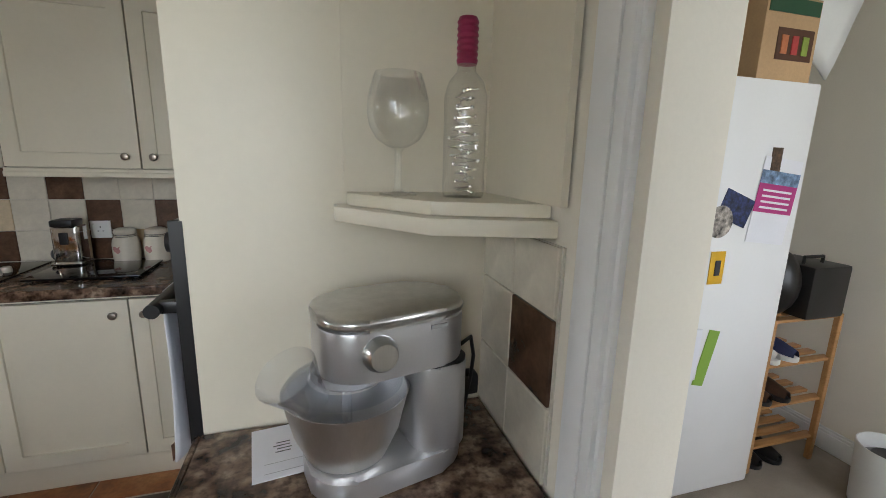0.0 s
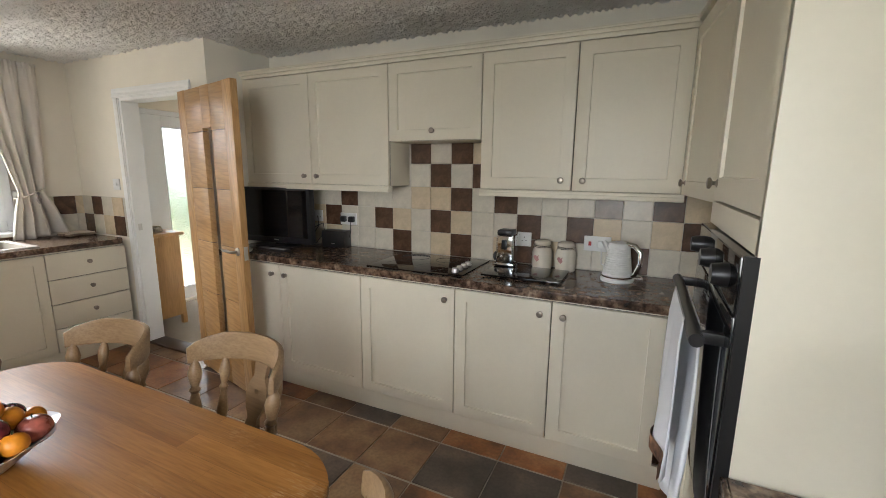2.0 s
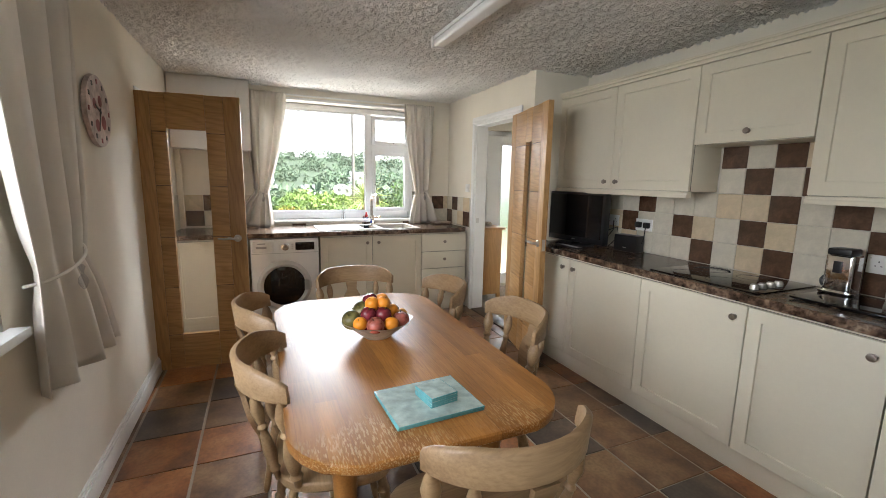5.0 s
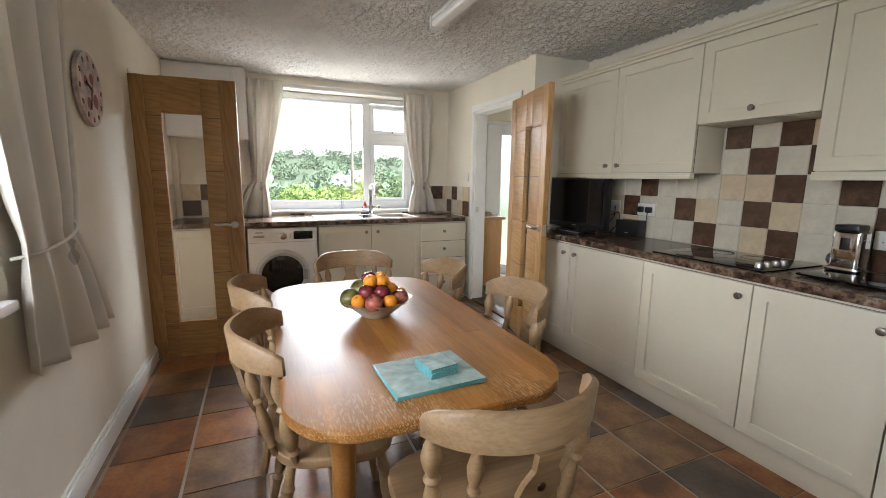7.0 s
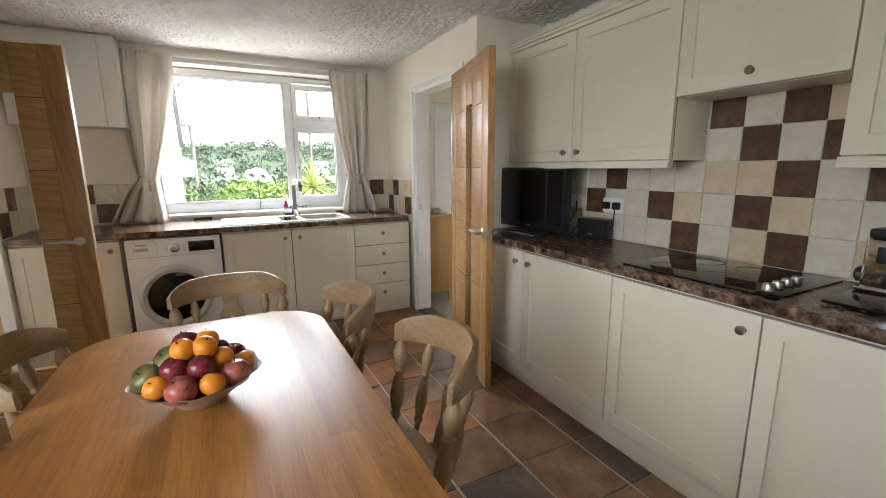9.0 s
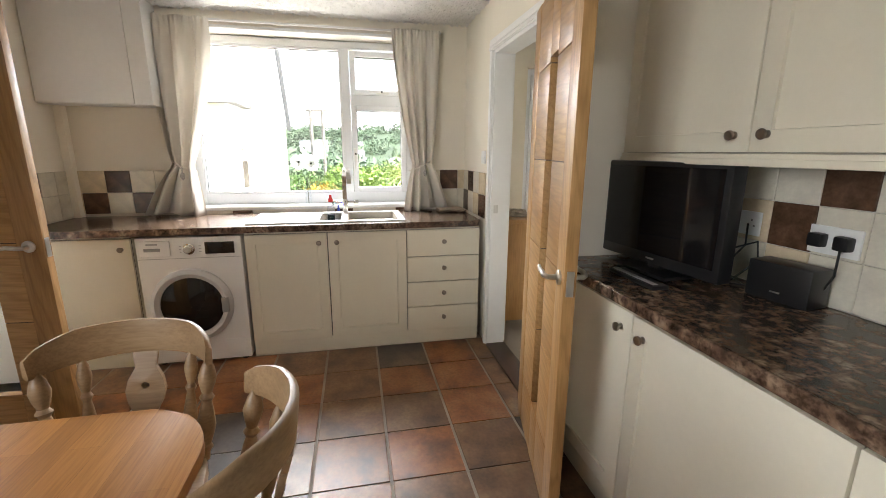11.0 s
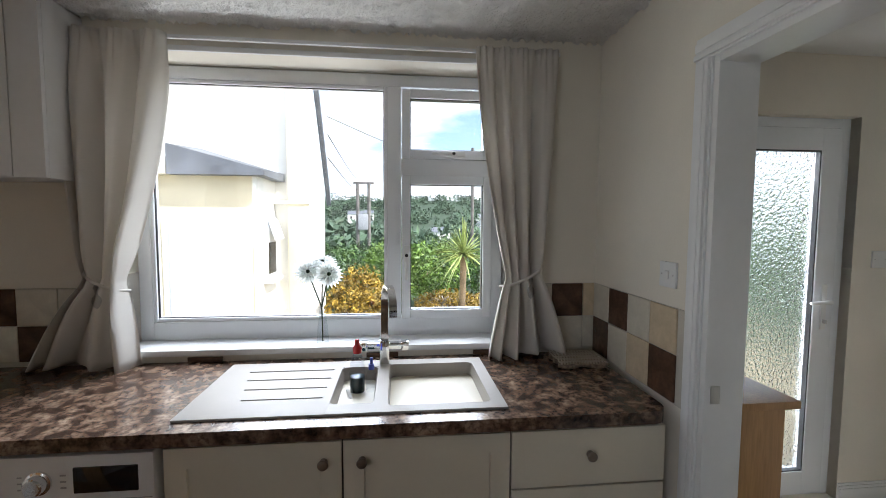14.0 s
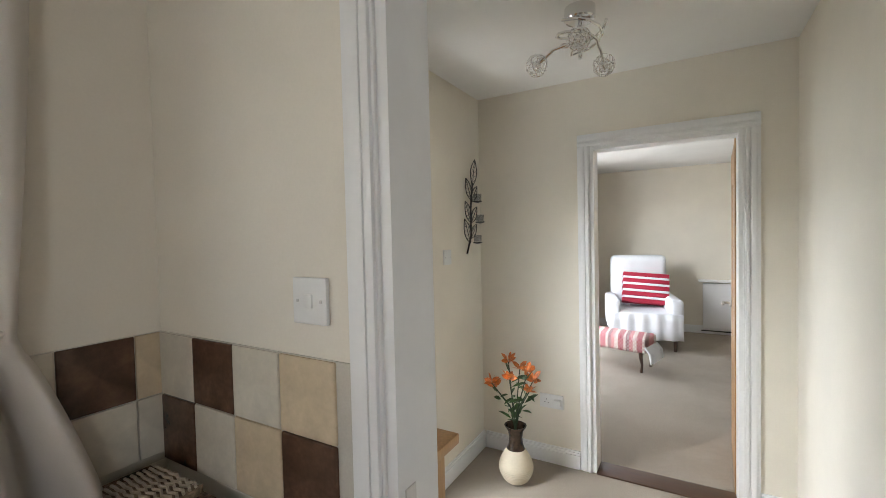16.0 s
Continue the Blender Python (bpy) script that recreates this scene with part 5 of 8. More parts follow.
part("chrome_band", lathe(bmesh.new(), [(0.077, 0.022), (0.078, 0.024), (0.078, 0.03), (0.0765, 0.032)], 32, mk, cap=False), M_CHROME, ket)
hb = bmesh.new()
tube(hb, [(1.5, 4.868, TOPZ + 0.198), (1.54, 4.85, TOPZ + 0.196), (1.568, 4.838, TOPZ + 0.165), (1.572, 4.836, TOPZ + 0.11), (1.55, 4.845, TOPZ + 0.05), (1.53, 4.855, TOPZ + 0.035)], [0.012, 0.014, 0.013, 0.012, 0.011, 0.01], 12)
part("handle", hb, M_CHROME, ket)
spb = bmesh.new()
tube(spb, [(1.425, 4.9, TOPZ + 0.16), (1.395, 4.915, TOPZ + 0.185), (1.385, 4.918, TOPZ + 0.2)], [0.022, 0.016, 0.012], 12)
part("spout", spb, M_WHITEPL, ket)
cb = bmesh.new()
tube(cb, [(1.53, 4.93, TOPZ + 0.006), (1.59, 4.96, TOPZ + 0.005), (1.58, 5.02, TOPZ + 0.005), (1.46, 5.045, TOPZ + 0.006), (1.37, 5.04, TOPZ + 0.05), (1.365, 5.035, TOPZ + 0.14)], 0.0035, 6)
part("cable", cb, M_WHITEPL, ket)

# ---- television corner ----
tv = thing("television", (-0.88, 4.8, TOPZ), "small black flat-screen television on the worktop", "television")
vb = boxed(-0.3, 0.3, -0.02, 0.045, 0.03, 0.435, bevel=0.012)
TVM = pose(-0.87, 4.8, TOPZ, 0, 0, 6)
vb.transform(TVM)
part("cabinet", vb, M_BLACK, tv)
for nm, q, mm in (("screen", (-0.275, 0.275, -0.0225, -0.019, 0.075, 0.415), M_BLACKGLASS), ("stand", (-0.03, 0.03, 0.0, 0.03, 0.01, 0.1), M_BLACK), ("foot", (-0.14, 0.14, -0.08, 0.08, 0.001, 0.014), M_BLACK), ("badge", (-0.02, 0.02, -0.0225, -0.021, 0.05, 0.057), M_STEEL)):
    b2 = boxed(*q, bevel=0.003 if nm != "screen" and nm != "badge" else 0)
    b2.transform(TVM)
    part(nm, b2, mm, tv)
kb = thing("remote_control", (-0.78, 4.66, TOPZ), "long dark remote control with pale keys", "remote control")
part("body", boxed(-0.9, -0.64, 4.625, 4.69, TOPZ, TOPZ + 0.016, bevel=0.005), M_BLACK, kb)
for i in range(12):
    part("key", boxed(-0.89 + 0.02 * i, -0.875 + 0.02 * i, 4.635, 4.655, TOPZ + 0.016, TOPZ + 0.019), M_GREYPL, kb)
rad = thing("loudspeaker", (-0.5, 4.95, TOPZ), "squat black box speaker below the socket", "loudspeaker")
rb = boxed(-0.095, 0.095, -0.05, 0.05, 0, 0.125, bevel=0.008)
rb.transform(pose(-0.48, 4.985, TOPZ, 0, 0, 8))
part("case", rb, M_BLACK, rad)
rb = boxed(-0.015, 0.015, -0.0515, -0.05, 0.03, 0.035)
rb.transform(pose(-0.48, 4.985, TOPZ, 0, 0, 8))
part("badge", rb, M_STEEL, rad)
for i, pts in enumerate(([(-0.38, 5.03, 1.1), (-0.36, 5.0, 1.02), (-0.4, 5.02, 0.95), (-0.45, 5.03, 0.915)], [(-0.7, 5.04, 1.12), (-0.66, 5.0, 1.05), (-0.7, 4.95, 0.95), (-0.62, 4.98, 0.912), (-0.72, 4.9, 0.911)], [(-0.62, 4.9, 1.05), (-0.58, 4.96, 1.08), (-0.62, 5.02, 1.0), (-0.68, 4.98, 0.912)])):
    tagged(part("power_cable", tube(bmesh.new(), pts, 0.0035, 6), M_BLACK), "loose black power cable behind the television", "cable")

# ---- sink ----
sk = thing("kitchen_sink", (-2.55, 3.45, TOPZ), "beige composite sink with drainer and half bowl", "sink")


def rect_ring(bm, o, i, z0, z1):
    """Plate between an outer rectangle o and an inner one i: (x0, x1, y0, y1)."""
    box(bm, o[0], i[0], o[2], o[3], z0, z1)
    box(bm, i[1], o[1], o[2], o[3], z0, z1)
    box(bm, i[0], i[1], o[2], i[2], z0, z1)
    box(bm, i[0], i[1], i[3], o[3], z0, z1)


def bowl(bm, x0, x1, y0, y1, zt, zb, t=0.012, r=0.02):
    """Open basin with sloping sides."""
    def ring(x0, x1, y0, y1, z):
        return [bm.verts.new(p) for p in ((x0, y0, z), (x1, y0, z), (x1, y1, z), (x0, y1, z))]

    a, b = ring(x0, x1, y0, y1, zt), ring(x0 + r, x1 - r, y0 + r, y1 - r, zb)
    c, d = ring(x0 + r - t, x1 - r + t, y0 + r - t, y1 - r + t, zb - t), ring(x0 - t, x1 + t, y0 - t, y1 + t, zt)
    for p, q in ((a, b), (c, d), (d, a)):
        for i in range(4):
            bm.faces.new((p[i], p[(i + 1) % 4], q[(i + 1) % 4], q[i]))
    bm.faces.new(b)
    bm.faces.new(c[::-1])
    es = [e for e in bm.edges if all(v in b for v in e.verts) or (e.verts[0] in a and e.verts[1] in b) or (e.verts[0] in b and e.verts[1] in a)]
    bmesh.ops.bevel(bm, geom=es, offset=0.022, segments=3, profile=0.5, affect="EDGES")


rim = bmesh.new()
MB, HB = (-2.74, -2.345, 3.575, 3.92), (-2.72, -2.37, 3.385, 3.53)
zt = TOPZ + 0.008
box(rim, SX0, SX1, SY0, HB[2], TOPZ - 0.006, zt, 0.003)
rect_ring(rim, (SX0, SX1, HB[2], HB[3] + 0.02), HB, TOPZ - 0.006, zt)
rect_ring(rim, (SX0, SX1, HB[3] + 0.02, SY1), MB, TOPZ - 0.006, zt)
part("rim", rim, M_SINK, sk)
b1 = bmesh.new()
bowl(b1, *MB, zt - 0.001, TOPZ - 0.18)
part("main_bowl", b1, M_SINK, sk)
b1 = bmesh.new()
bowl(b1, *HB, zt - 0.001, TOPZ - 0.1)
part("half_bowl", b1, M_SINK, sk)
part("waste", lathe(bmesh.new(), [(0.04, 0), (0.042, 0.003), (0.03, 0.004), (0.001, 0.002)], 24, Matrix.Translation((-2.54, 3.75, TOPZ - 0.179))), M_STEEL, sk)
for i in range(4):
    x = -2.7 + 0.09 * i
    part("drainer_rib", boxed(x, x + 0.006, SY0 + 0.1 + 0.02 * i, HB[2] - 0.03, zt - 0.001, zt + 0.003, bevel=0.001), M_SINK, sk)
tap = thing("mixer_tap", (-2.76, 3.55, TOPZ), "square chrome swan-neck mixer tap with two levers", "tap")
tx, ty = -2.765, 3.553
part("post", boxed(tx - 0.02, tx + 0.02, ty - 0.02, ty + 0.02, zt, zt + 0.1, bevel=0.002), M_CHROME, tap)
part("cross_bar", boxed(tx - 0.014, tx + 0.014, ty - 0.085, ty + 0.085, zt + 0.062, zt + 0.088, bevel=0.002), M_CHROME, tap)
for s in (-1, 1):
    part("lever", boxed(tx - 0.02, tx + 0.02, ty + s * 0.085 - 0.016, ty + s * 0.085 + 0.016, zt + 0.056, zt + 0.094, bevel=0.003), M_CHROME, tap)
nk = bmesh.new()
path = [(0, 0.1), (0, 0.2), (0, 0.27), (0.012, 0.305), (0.045, 0.33), (0.085, 0.335), (0.12, 0.32), (0.142, 0.29), (0.15, 0.255), (0.152, 0.225)]
for i, ((u0, w0), (u1, w1)) in enumerate(zip(path, path[1:])):
    pass
gr = []
for i, (u, w) in enumerate(path):
    a, b = path[max(0, i - 1)], path[min(len(path) - 1, i + 1)]
    d = Vector((b[0] - a[0], b[1] - a[1])).normalized()
    nx, nz = -d.y, d.x
    gr.append([(tx + 0.9 * (u + e * nx), ty + f + 0.25 * u, zt + w + e * nz) for e, f in ((-0.006, -0.015), (0.006, -0.015), (0.006, 0.015), (-0.006, 0.015), (-0.006, -0.015))])
sheet(nk, gr)
part("swan_neck", nk, M_CHROME, tap)

# bottles in the half bowl
M_CLEARPL = glassy("clear_plastic", (0.9, 0.92, 0.95), 0.05, 1.35)
M_DISH = mat("dark_green_liquid", (0.01, 0.03, 0.035), 0.15, var=0.1, bump=0)


def bottle(x, y, z, prof, liquid, cap, cap_mat, label):
    b = thing("bottle", (x, y, z), label, "bottle", "washing-up bottles")
    m = Matrix.Translation((x, y, z))
    part("body", lathe(bmesh.new(), prof, 20, m), M_CLEARPL, b)
    if liquid:
        part("liquid", lathe(bmesh.new(), [(prof[0][0] - 0.003, 0.003), (prof[1][0] - 0.003, 0.01), (prof[1][0] - 0.003, liquid)], 20, m), M_DISH, b)
    part("cap", lathe(bmesh.new(), cap, 18, m), cap_mat, b)


bottle(-2.6, 3.455, TOPZ - 0.085, [(0.025, 0), (0.03, 0.01), (0.03, 0.13), (0.022, 0.17), (0.013, 0.19)], 0.1, [(0.016, 0.19), (0.017, 0.21), (0.01, 0.222), (0.008, 0.24), (0.006, 0.243)], M_RED, "clear washing-up liquid bottle with red cap")
bottle(-2.6, 3.508, TOPZ - 0.085, [(0.018, 0), (0.021, 0.008), (0.021, 0.1), (0.01, 0.125)], 0, [(0.011, 0.125), (0.011, 0.145), (0.006, 0.148), (0.005, 0.17)], mat("blue_plastic", (0.03, 0.06, 0.4), 0.3, var=0.05, bump=0), "small clear spray bottle with blue nozzle")
brush = thing("washing_up_brush", (-2.45, 3.45, TOPZ - 0.09), "white washing-up brush lying in the half bowl", "brush")
part("grip", tube(bmesh.new(), [(-2.42, 3.44, TOPZ - 0.09), (-2.5, 3.45, TOPZ - 0.06), (-2.58, 3.42, TOPZ - 0.03)], [0.009, 0.008, 0.006], 10), M_WHITEPL, brush)
part("head", ball(bmesh.new(), (-2.415, 3.44, TOPZ - 0.085), 0.024, 14, 8, (1, 1, 0.6)), M_BLACK, brush)

# vase of white flowers on the sill
M_PETALW = mat("white_petal", (0.85, 0.86, 0.85), 0.6, var=0.06, bump=0.1)
_pn, _pl = M_PETALW.node_tree.nodes, M_PETALW.node_tree.links
_pt, _pm = _pn.new("ShaderNodeBsdfTranslucent"), _pn.new("ShaderNodeMixShader")
_pt.inputs[0].default_value, _pm.inputs[0].default_value = (0.9, 0.92, 0.9, 1), 0.55
_pl.new(_pn["Principled BSDF"].outputs[0], _pm.inputs[1])
_pl.new(_pt.outputs[0], _pm.inputs[2])
_pl.new(_pm.outputs[0], _pn["Material Output"].inputs[0])
M_STEM = mat("dark_green_stem", (0.03, 0.06, 0.02), 0.6, var=0.2)
M_LEAF = mat("green_leaf", (0.05, 0.11, 0.025), 0.5, var=0.3, scale=20)


def daisy(parent, c, way, r, petals=22):
    m = Matrix.Translation(c) @ Vector(way).to_track_quat("Z", "Y").to_matrix().to_4x4()
    head = None
    bm = bmesh.new()
    for ring, (rr, lift, n) in enumerate(((r, 0.12, petals), (r * 0.75, 0.3, petals - 6), (r * 0.5, 0.5, 10))):
        for i in range(n):
            a = 2 * math.pi * (i + 0.5 * ring) / n
            w = rr * 0.16
            ca, sa = math.cos(a), math.sin(a)
            pts = [(rr * 0.1, 0, 0), (rr * 0.55, -w, rr * lift), (rr, 0, rr * lift * 0.7), (rr * 0.55, w, rr * lift)]
            v = [bm.verts.new(m @ Vector((p[0] * ca - p[1] * sa, p[0] * sa + p[1] * ca, p[2] + 0.002 * ring))) for p in pts]
            bm.faces.new((v[0], v[1], v[2]))
            bm.faces.new((v[0], v[2], v[3]))
    head = part("flower_head", bm, M_PETALW, parent, "many-petalled white flower")
    part("flower_eye", ball(bmesh.new(), m @ Vector((0, 0, r * 0.14)), r * 0.13, 10, 8), M_STEM, head)


vs = thing("bud_vase", (-2.93, 3.27, 0.957), "clear glass bud vase with three white daisies on the sill", "vase")
part("glass", lathe(bmesh.new(), [(0.024, 0), (0.027, 0.005), (0.024, 0.06), (0.016, 0.12), (0.013, 0.16), (0.016, 0.175)], 20, Matrix.Translation((-2.93, 3.27, 0.957)), cap=False), glassy("vase_glass", (0.93, 0.95, 0.96), 0.02, 1.4), vs)
for hx, hy, hz, w in ((-2.9, 3.215, 1.285, (1, 0.2, 0.5)), (-2.89, 3.305, 1.275, (1, 0.4, 0.35)), (-2.95, 3.27, 1.32, (0.5, 0.1, 1))):
    part("stem", tube(bmesh.new(), [(-2.93, 3.27, 0.965), (-2.928, 3.268, 1.12), (hx, hy, hz)], 0.0028, 6), M_STEM, vs)
    daisy(vs, (hx, hy, hz), w, 0.066)
M_RUSH = mat("woven_rush", (0.3, 0.22, 0.15), 0.9, var=0.3, scale=60, fine=160, bump=0.6, dist=0.004)
pad = thing("woven_cloth", (-2.72, 4.33, TOPZ), "folded brown and cream woven cloth on the worktop", "cloth")
for i in range(2):
    gp = [[(-2.8 + 0.17 * a / 10 + 0.01 * math.sin(b), 4.275 + 0.2 * b / 10 + 0.008 * math.sin(2 * a), TOPZ + 0.006 + 0.014 * i + 0.0025 * math.sin(a * 1.1 + i) * math.cos(b * 0.9)) for b in range(11)] for a in range(11)]
    o = part("fold", sheet(bmesh.new(), gp), M_RUSH, pad, smooth=80)
    o.modifiers.new("thickness", "SOLIDIFY").thickness = 0.012
rib = bmesh.new()
for k in range(16):
    pts = [(-2.8 + 0.17 * a / 10, 4.28 + 0.0125 * k + 0.004 * math.sin(3 * a), TOPZ + 0.0265 + 0.0025 * math.sin(a * 1.1 + 1) * math.cos(k * 0.56)) for a in range(11)]
    tube(rib, pts, 0.0035, 5)
part("stripe", rib, mat("cream_rush", (0.62, 0.52, 0.4), 0.9, var=0.2, fine=200, bump=0.5), pad)
for k in range(3):
    y = (2.72, 3.47, 3.95)[k]
    tagged(part("border_tile", boxed(XW + 0.012, XW + 0.02, y, y + 0.14, TOPZ + 0.002, TOPZ + 0.022, bevel=0.001), M_TILE_B), "thin brown border tile strip under the sill", "tile", "border tiles", "structure")

# ---- washing machine details ----
part("fascia_line", boxed(-2.246, -2.2445, 2.32, 2.905, 0.715, 0.718), M_GREYPL, wm)
drw = part("detergent_drawer", boxed(-2.25, -2.238, 2.335, 2.505, 0.735, 0.83, bevel=0.004), M_WHITE, wm)
part("drawer_grip", boxed(-2.24, -2.235, 2.36, 2.45, 0.765, 0.785, bevel=0.002), M_GREYPL, drw)
part("brand_bar", boxed(-2.239, -2.2365, 2.375, 2.44, 0.805, 0.815), M_GREYPL, drw)
part("programme_dial", lathe(bmesh.new(), [(0.034, 0), (0.034, 0.006), (0.028, 0.008), (0.026, 0.026), (0.022, 0.029), (0.001, 0.029)], 28, Matrix.Translation((-2.245, 2.61, 0.775)) @ Euler((0, radians(90), 0)).to_matrix().to_4x4()), M_CHROME, wm)
part("display", boxed(-2.25, -2.241, 2.7, 2.87, 0.74, 0.815, bevel=0.002), M_BLACKGLASS, wm)
for i in range(6):
    part("indicator", boxed(-2.246, -2.2435, 2.555 if i < 3 else 2.665, 2.567 if i < 3 else 2.68, 0.755 + 0.018 * (i % 3), 0.759 + 0.018 * (i % 3)), M_GREYPL, wm)
part("door_grip", boxed(-2.225, -2.2, 2.77, 2.815, 0.36, 0.46, bevel=0.01), M_GREYPL, wm)
part("filter_flap", boxed(-2.247, -2.2435, 2.76, 2.88, 0.06, 0.16, bevel=0.001), M_WHITE, wm)
for x in (-2.8, -2.29):
    for y in (2.36, 2.86):
        part("foot", lathe(bmesh.new(), [(0.02, 0), (0.02, 0.022)], 12, Matrix.Translation((x, y, 0))), M_BLACK, wm)

# ---- on the table ----
TT = 0.735
bw = thing("fruit_bowl", (0.164, 2.862, TT), "scalloped metal fruit bowl on the dining table", "bowl")
bb = bmesh.new()
rows = []
for r, z in ((0.055, 0.0), (0.06, 0.004), (0.09, 0.03), (0.125, 0.06), (0.148, 0.075), (0.152, 0.079), (0.145, 0.077), (0.12, 0.063), (0.085, 0.036), (0.05, 0.01), (0.001, 0.008)):
    rows.append([(0.164 + r * (1 + 0.035 * math.cos(a * math.pi * 2 / 72 * 9) * (r / 0.15) ** 3) * math.cos(2 * math.pi * a / 72), 2.862 + r * (1 + 0.035 * math.cos(a * math.pi * 2 / 72 * 9) * (r / 0.15) ** 3) * math.sin(2 * math.pi * a / 72), TT + z) for a in range(73)])
sheet(bb, rows)
bmesh.ops.remove_doubles(bb, verts=bb.verts, dist=1e-5)
part("dish", bb, mat("aged_pewter", (0.6, 0.585, 0.56), 0.34, 0.35, var=0.15, scale=20, fine=80, bump=0.1), bw, smooth=60)
M_ORANGE = mat("orange_peel", (0.85, 0.3, 0.02), 0.45, var=0.08, fine=160, bump=0.35)
M_PLUM = mat("dark_red_apple", (0.27, 0.035, 0.05), 0.25, var=0.35, scale=25, fine=60, bump=0.03)
M_PINK = mat("pink_apple", (0.52, 0.14, 0.1), 0.28, var=0.3, scale=22, fine=60, bump=0.03)
M_MANGO = mat("green_mango", (0.2, 0.17, 0.05), 0.35, var=0.35, scale=18, fine=60, bump=0.05)


def fruit(name, x, y, z, r, material, label, cat, sq=0.93):
    f = thing(name, (0.164 + x, 2.862 + y, TT + z - r), label, cat, "fruit in the bowl")
    prof = []
    for k in range(13):
        a = math.pi * k / 12
        rr = r * math.sin(a)
        zz = -r * sq * math.cos(a) * (1 - 0.16 * math.exp(-(rr / (0.3 * r)) ** 2))
        prof.append((max(rr, 0.0005), zz))
    m = Matrix.Translation((0.164 + x, 2.862 + y, TT + z)) @ Euler((random.uniform(-0.6, 0.6), random.uniform(-0.6, 0.6), 0)).to_matrix().to_4x4()
    part("flesh", lathe(bmesh.new(), prof, 20, m), material, f, smooth=80)
    part("stalk", tube(bmesh.new(), [m @ Vector((0, 0, r * 0.75)), m @ Vector((0.002, 0, r * 1.02))], 0.0018, 6), M_STEM, f)


FR = {"o": ("orange", M_ORANGE, "small bright orange in the fruit bowl", 0.03), "a": ("apple", M_PLUM, "dark red shiny apple in the fruit bowl", 0.034), "p": ("apple", M_PINK, "pink flushed apple in the fruit bowl", 0.037), "m": ("mango", M_MANGO, "mottled green mango in the fruit bowl", 0.043)}
for i, (kind, n, rad, z) in enumerate((("popoaopomo", 10, 0.108, 0.085), ("aoaoma", 6, 0.062, 0.115), ("ooao", 4, 0.035, 0.155))):
    for k in range(n):
        nm, mm, lb, r = FR[kind[k]]
        a = 2 * math.pi * k / n + 0.5 * i - 0.3
        fruit(nm, rad * math.cos(a), rad * math.sin(a), z, r, mm, lb, nm)
for a in range(3):
    nm, mm, lb, r = FR["poa"[a]]
    fruit(nm, 0.045 * math.cos(2.1 * a), 0.045 * math.sin(2.1 * a), 0.055, r, mm, lb, nm)
M_AQUA = glassy("aqua_glass", (0.62, 0.86, 0.86), 0.03, 1.5)
M_AQUAEDGE = mat("aqua_glass_edge", (0.17, 0.46, 0.48), 0.15, var=0.15, bump=0)
M_AQUATOP = mat("frosted_aqua_glass", (0.42, 0.53, 0.5), 0.1, var=0.14, scale=22, fine=50, bump=0.05)


def glass_slab(name, cx, cy, w, h, z, t, rz, label, group):
    g = thing(name, (cx, cy, z), label, "placemat" if "mat" in name else "coaster", group, "", rz)
    for nm, q, mm in (("edge", (-w / 2, w / 2, -h / 2, h / 2, 0, t - 0.0004), M_AQUAEDGE), ("face", (-w / 2 + 0.002, w / 2 - 0.002, -h / 2 + 0.002, h / 2 - 0.002, t - 0.0008, t), M_AQUATOP)):
        b = boxed(*q, bevel=0.0006 if nm == "edge" else 0)
        b.transform(pose(cx, cy, z, 0, 0, rz))
        part(nm, b, mm, g)


for i in range(3):
    glass_slab("glass_placemat", 0.768, 2.866, 0.217 + 0.002 * i, 0.272, TT + 0.0045 * i, 0.004, 2.7 + 0.4 * i, "stacked pale aqua glass placemat on the table", "glass placemats")
for i in range(5):
    glass_slab("glass_coaster", 0.773, 2.891, 0.098, 0.092, TT + 0.0137 + 0.0062 * i, 0.0052, 9 + 1.5 * (i % 3), "stacked pale aqua glass coaster", "glass coasters")

# ---- mixer corner ----
sh = thing("corner_shelf", (2.2, 3.25, 1.35), "cream moulded corner display shelf over the mixer", "shelf")
for k, zs0 in enumerate((1.328, 1.77)):
    base = [(2.01, 3.388), (2.01, 3.34), (2.143, 3.165), (2.33, 3.11), (2.33, 3.388)]
    inner = [(2.035, 3.388), (2.035, 3.35), (2.152, 3.19), (2.33, 3.135), (2.33, 3.388)]
    part("shelf_lip", slab(bmesh.new(), base, zs0, zs0 + 0.027, 0.003), M_CREAM, sh)
    part("shelf_board", slab(bmesh.new(), inner, zs0 + 0.028, zs0 + 0.05, 0.002), M_CREAM, sh)
part("back_board", boxed(2.03, 2.33, 3.38, 3.388, 1.378, 1.76), M_CREAM, sh)
part("side_board", boxed(2.318, 2.33, 3.09, 3.38, 1.378, 2.2), M_CREAM, sh)
M_GLASS = glassy("thin_glass", (0.99, 0.995, 0.995), 0.02, 2.1, 2.6, 0.8)
gl = thing("gin_glass", (2.12, 3.305, 1.378), "large stemmed balloon glass on the corner shelf", "glass")
GM = Matrix.Translation((2.12, 3.305, 1.378))
part("foot", lathe(bmesh.new(), [(0.001, 0.0), (0.033, 0.0), (0.034, 0.002), (0.012, 0.006), (0.008, 0.012)], 28, GM, cap=False), M_GLASS, gl)
part("stem", lathe(bmesh.new(), [(0.008, 0.0125), (0.006, 0.03), (0.006, 0.075), (0.012, 0.082)], 20, GM, cap=False), M_GLASS, gl)
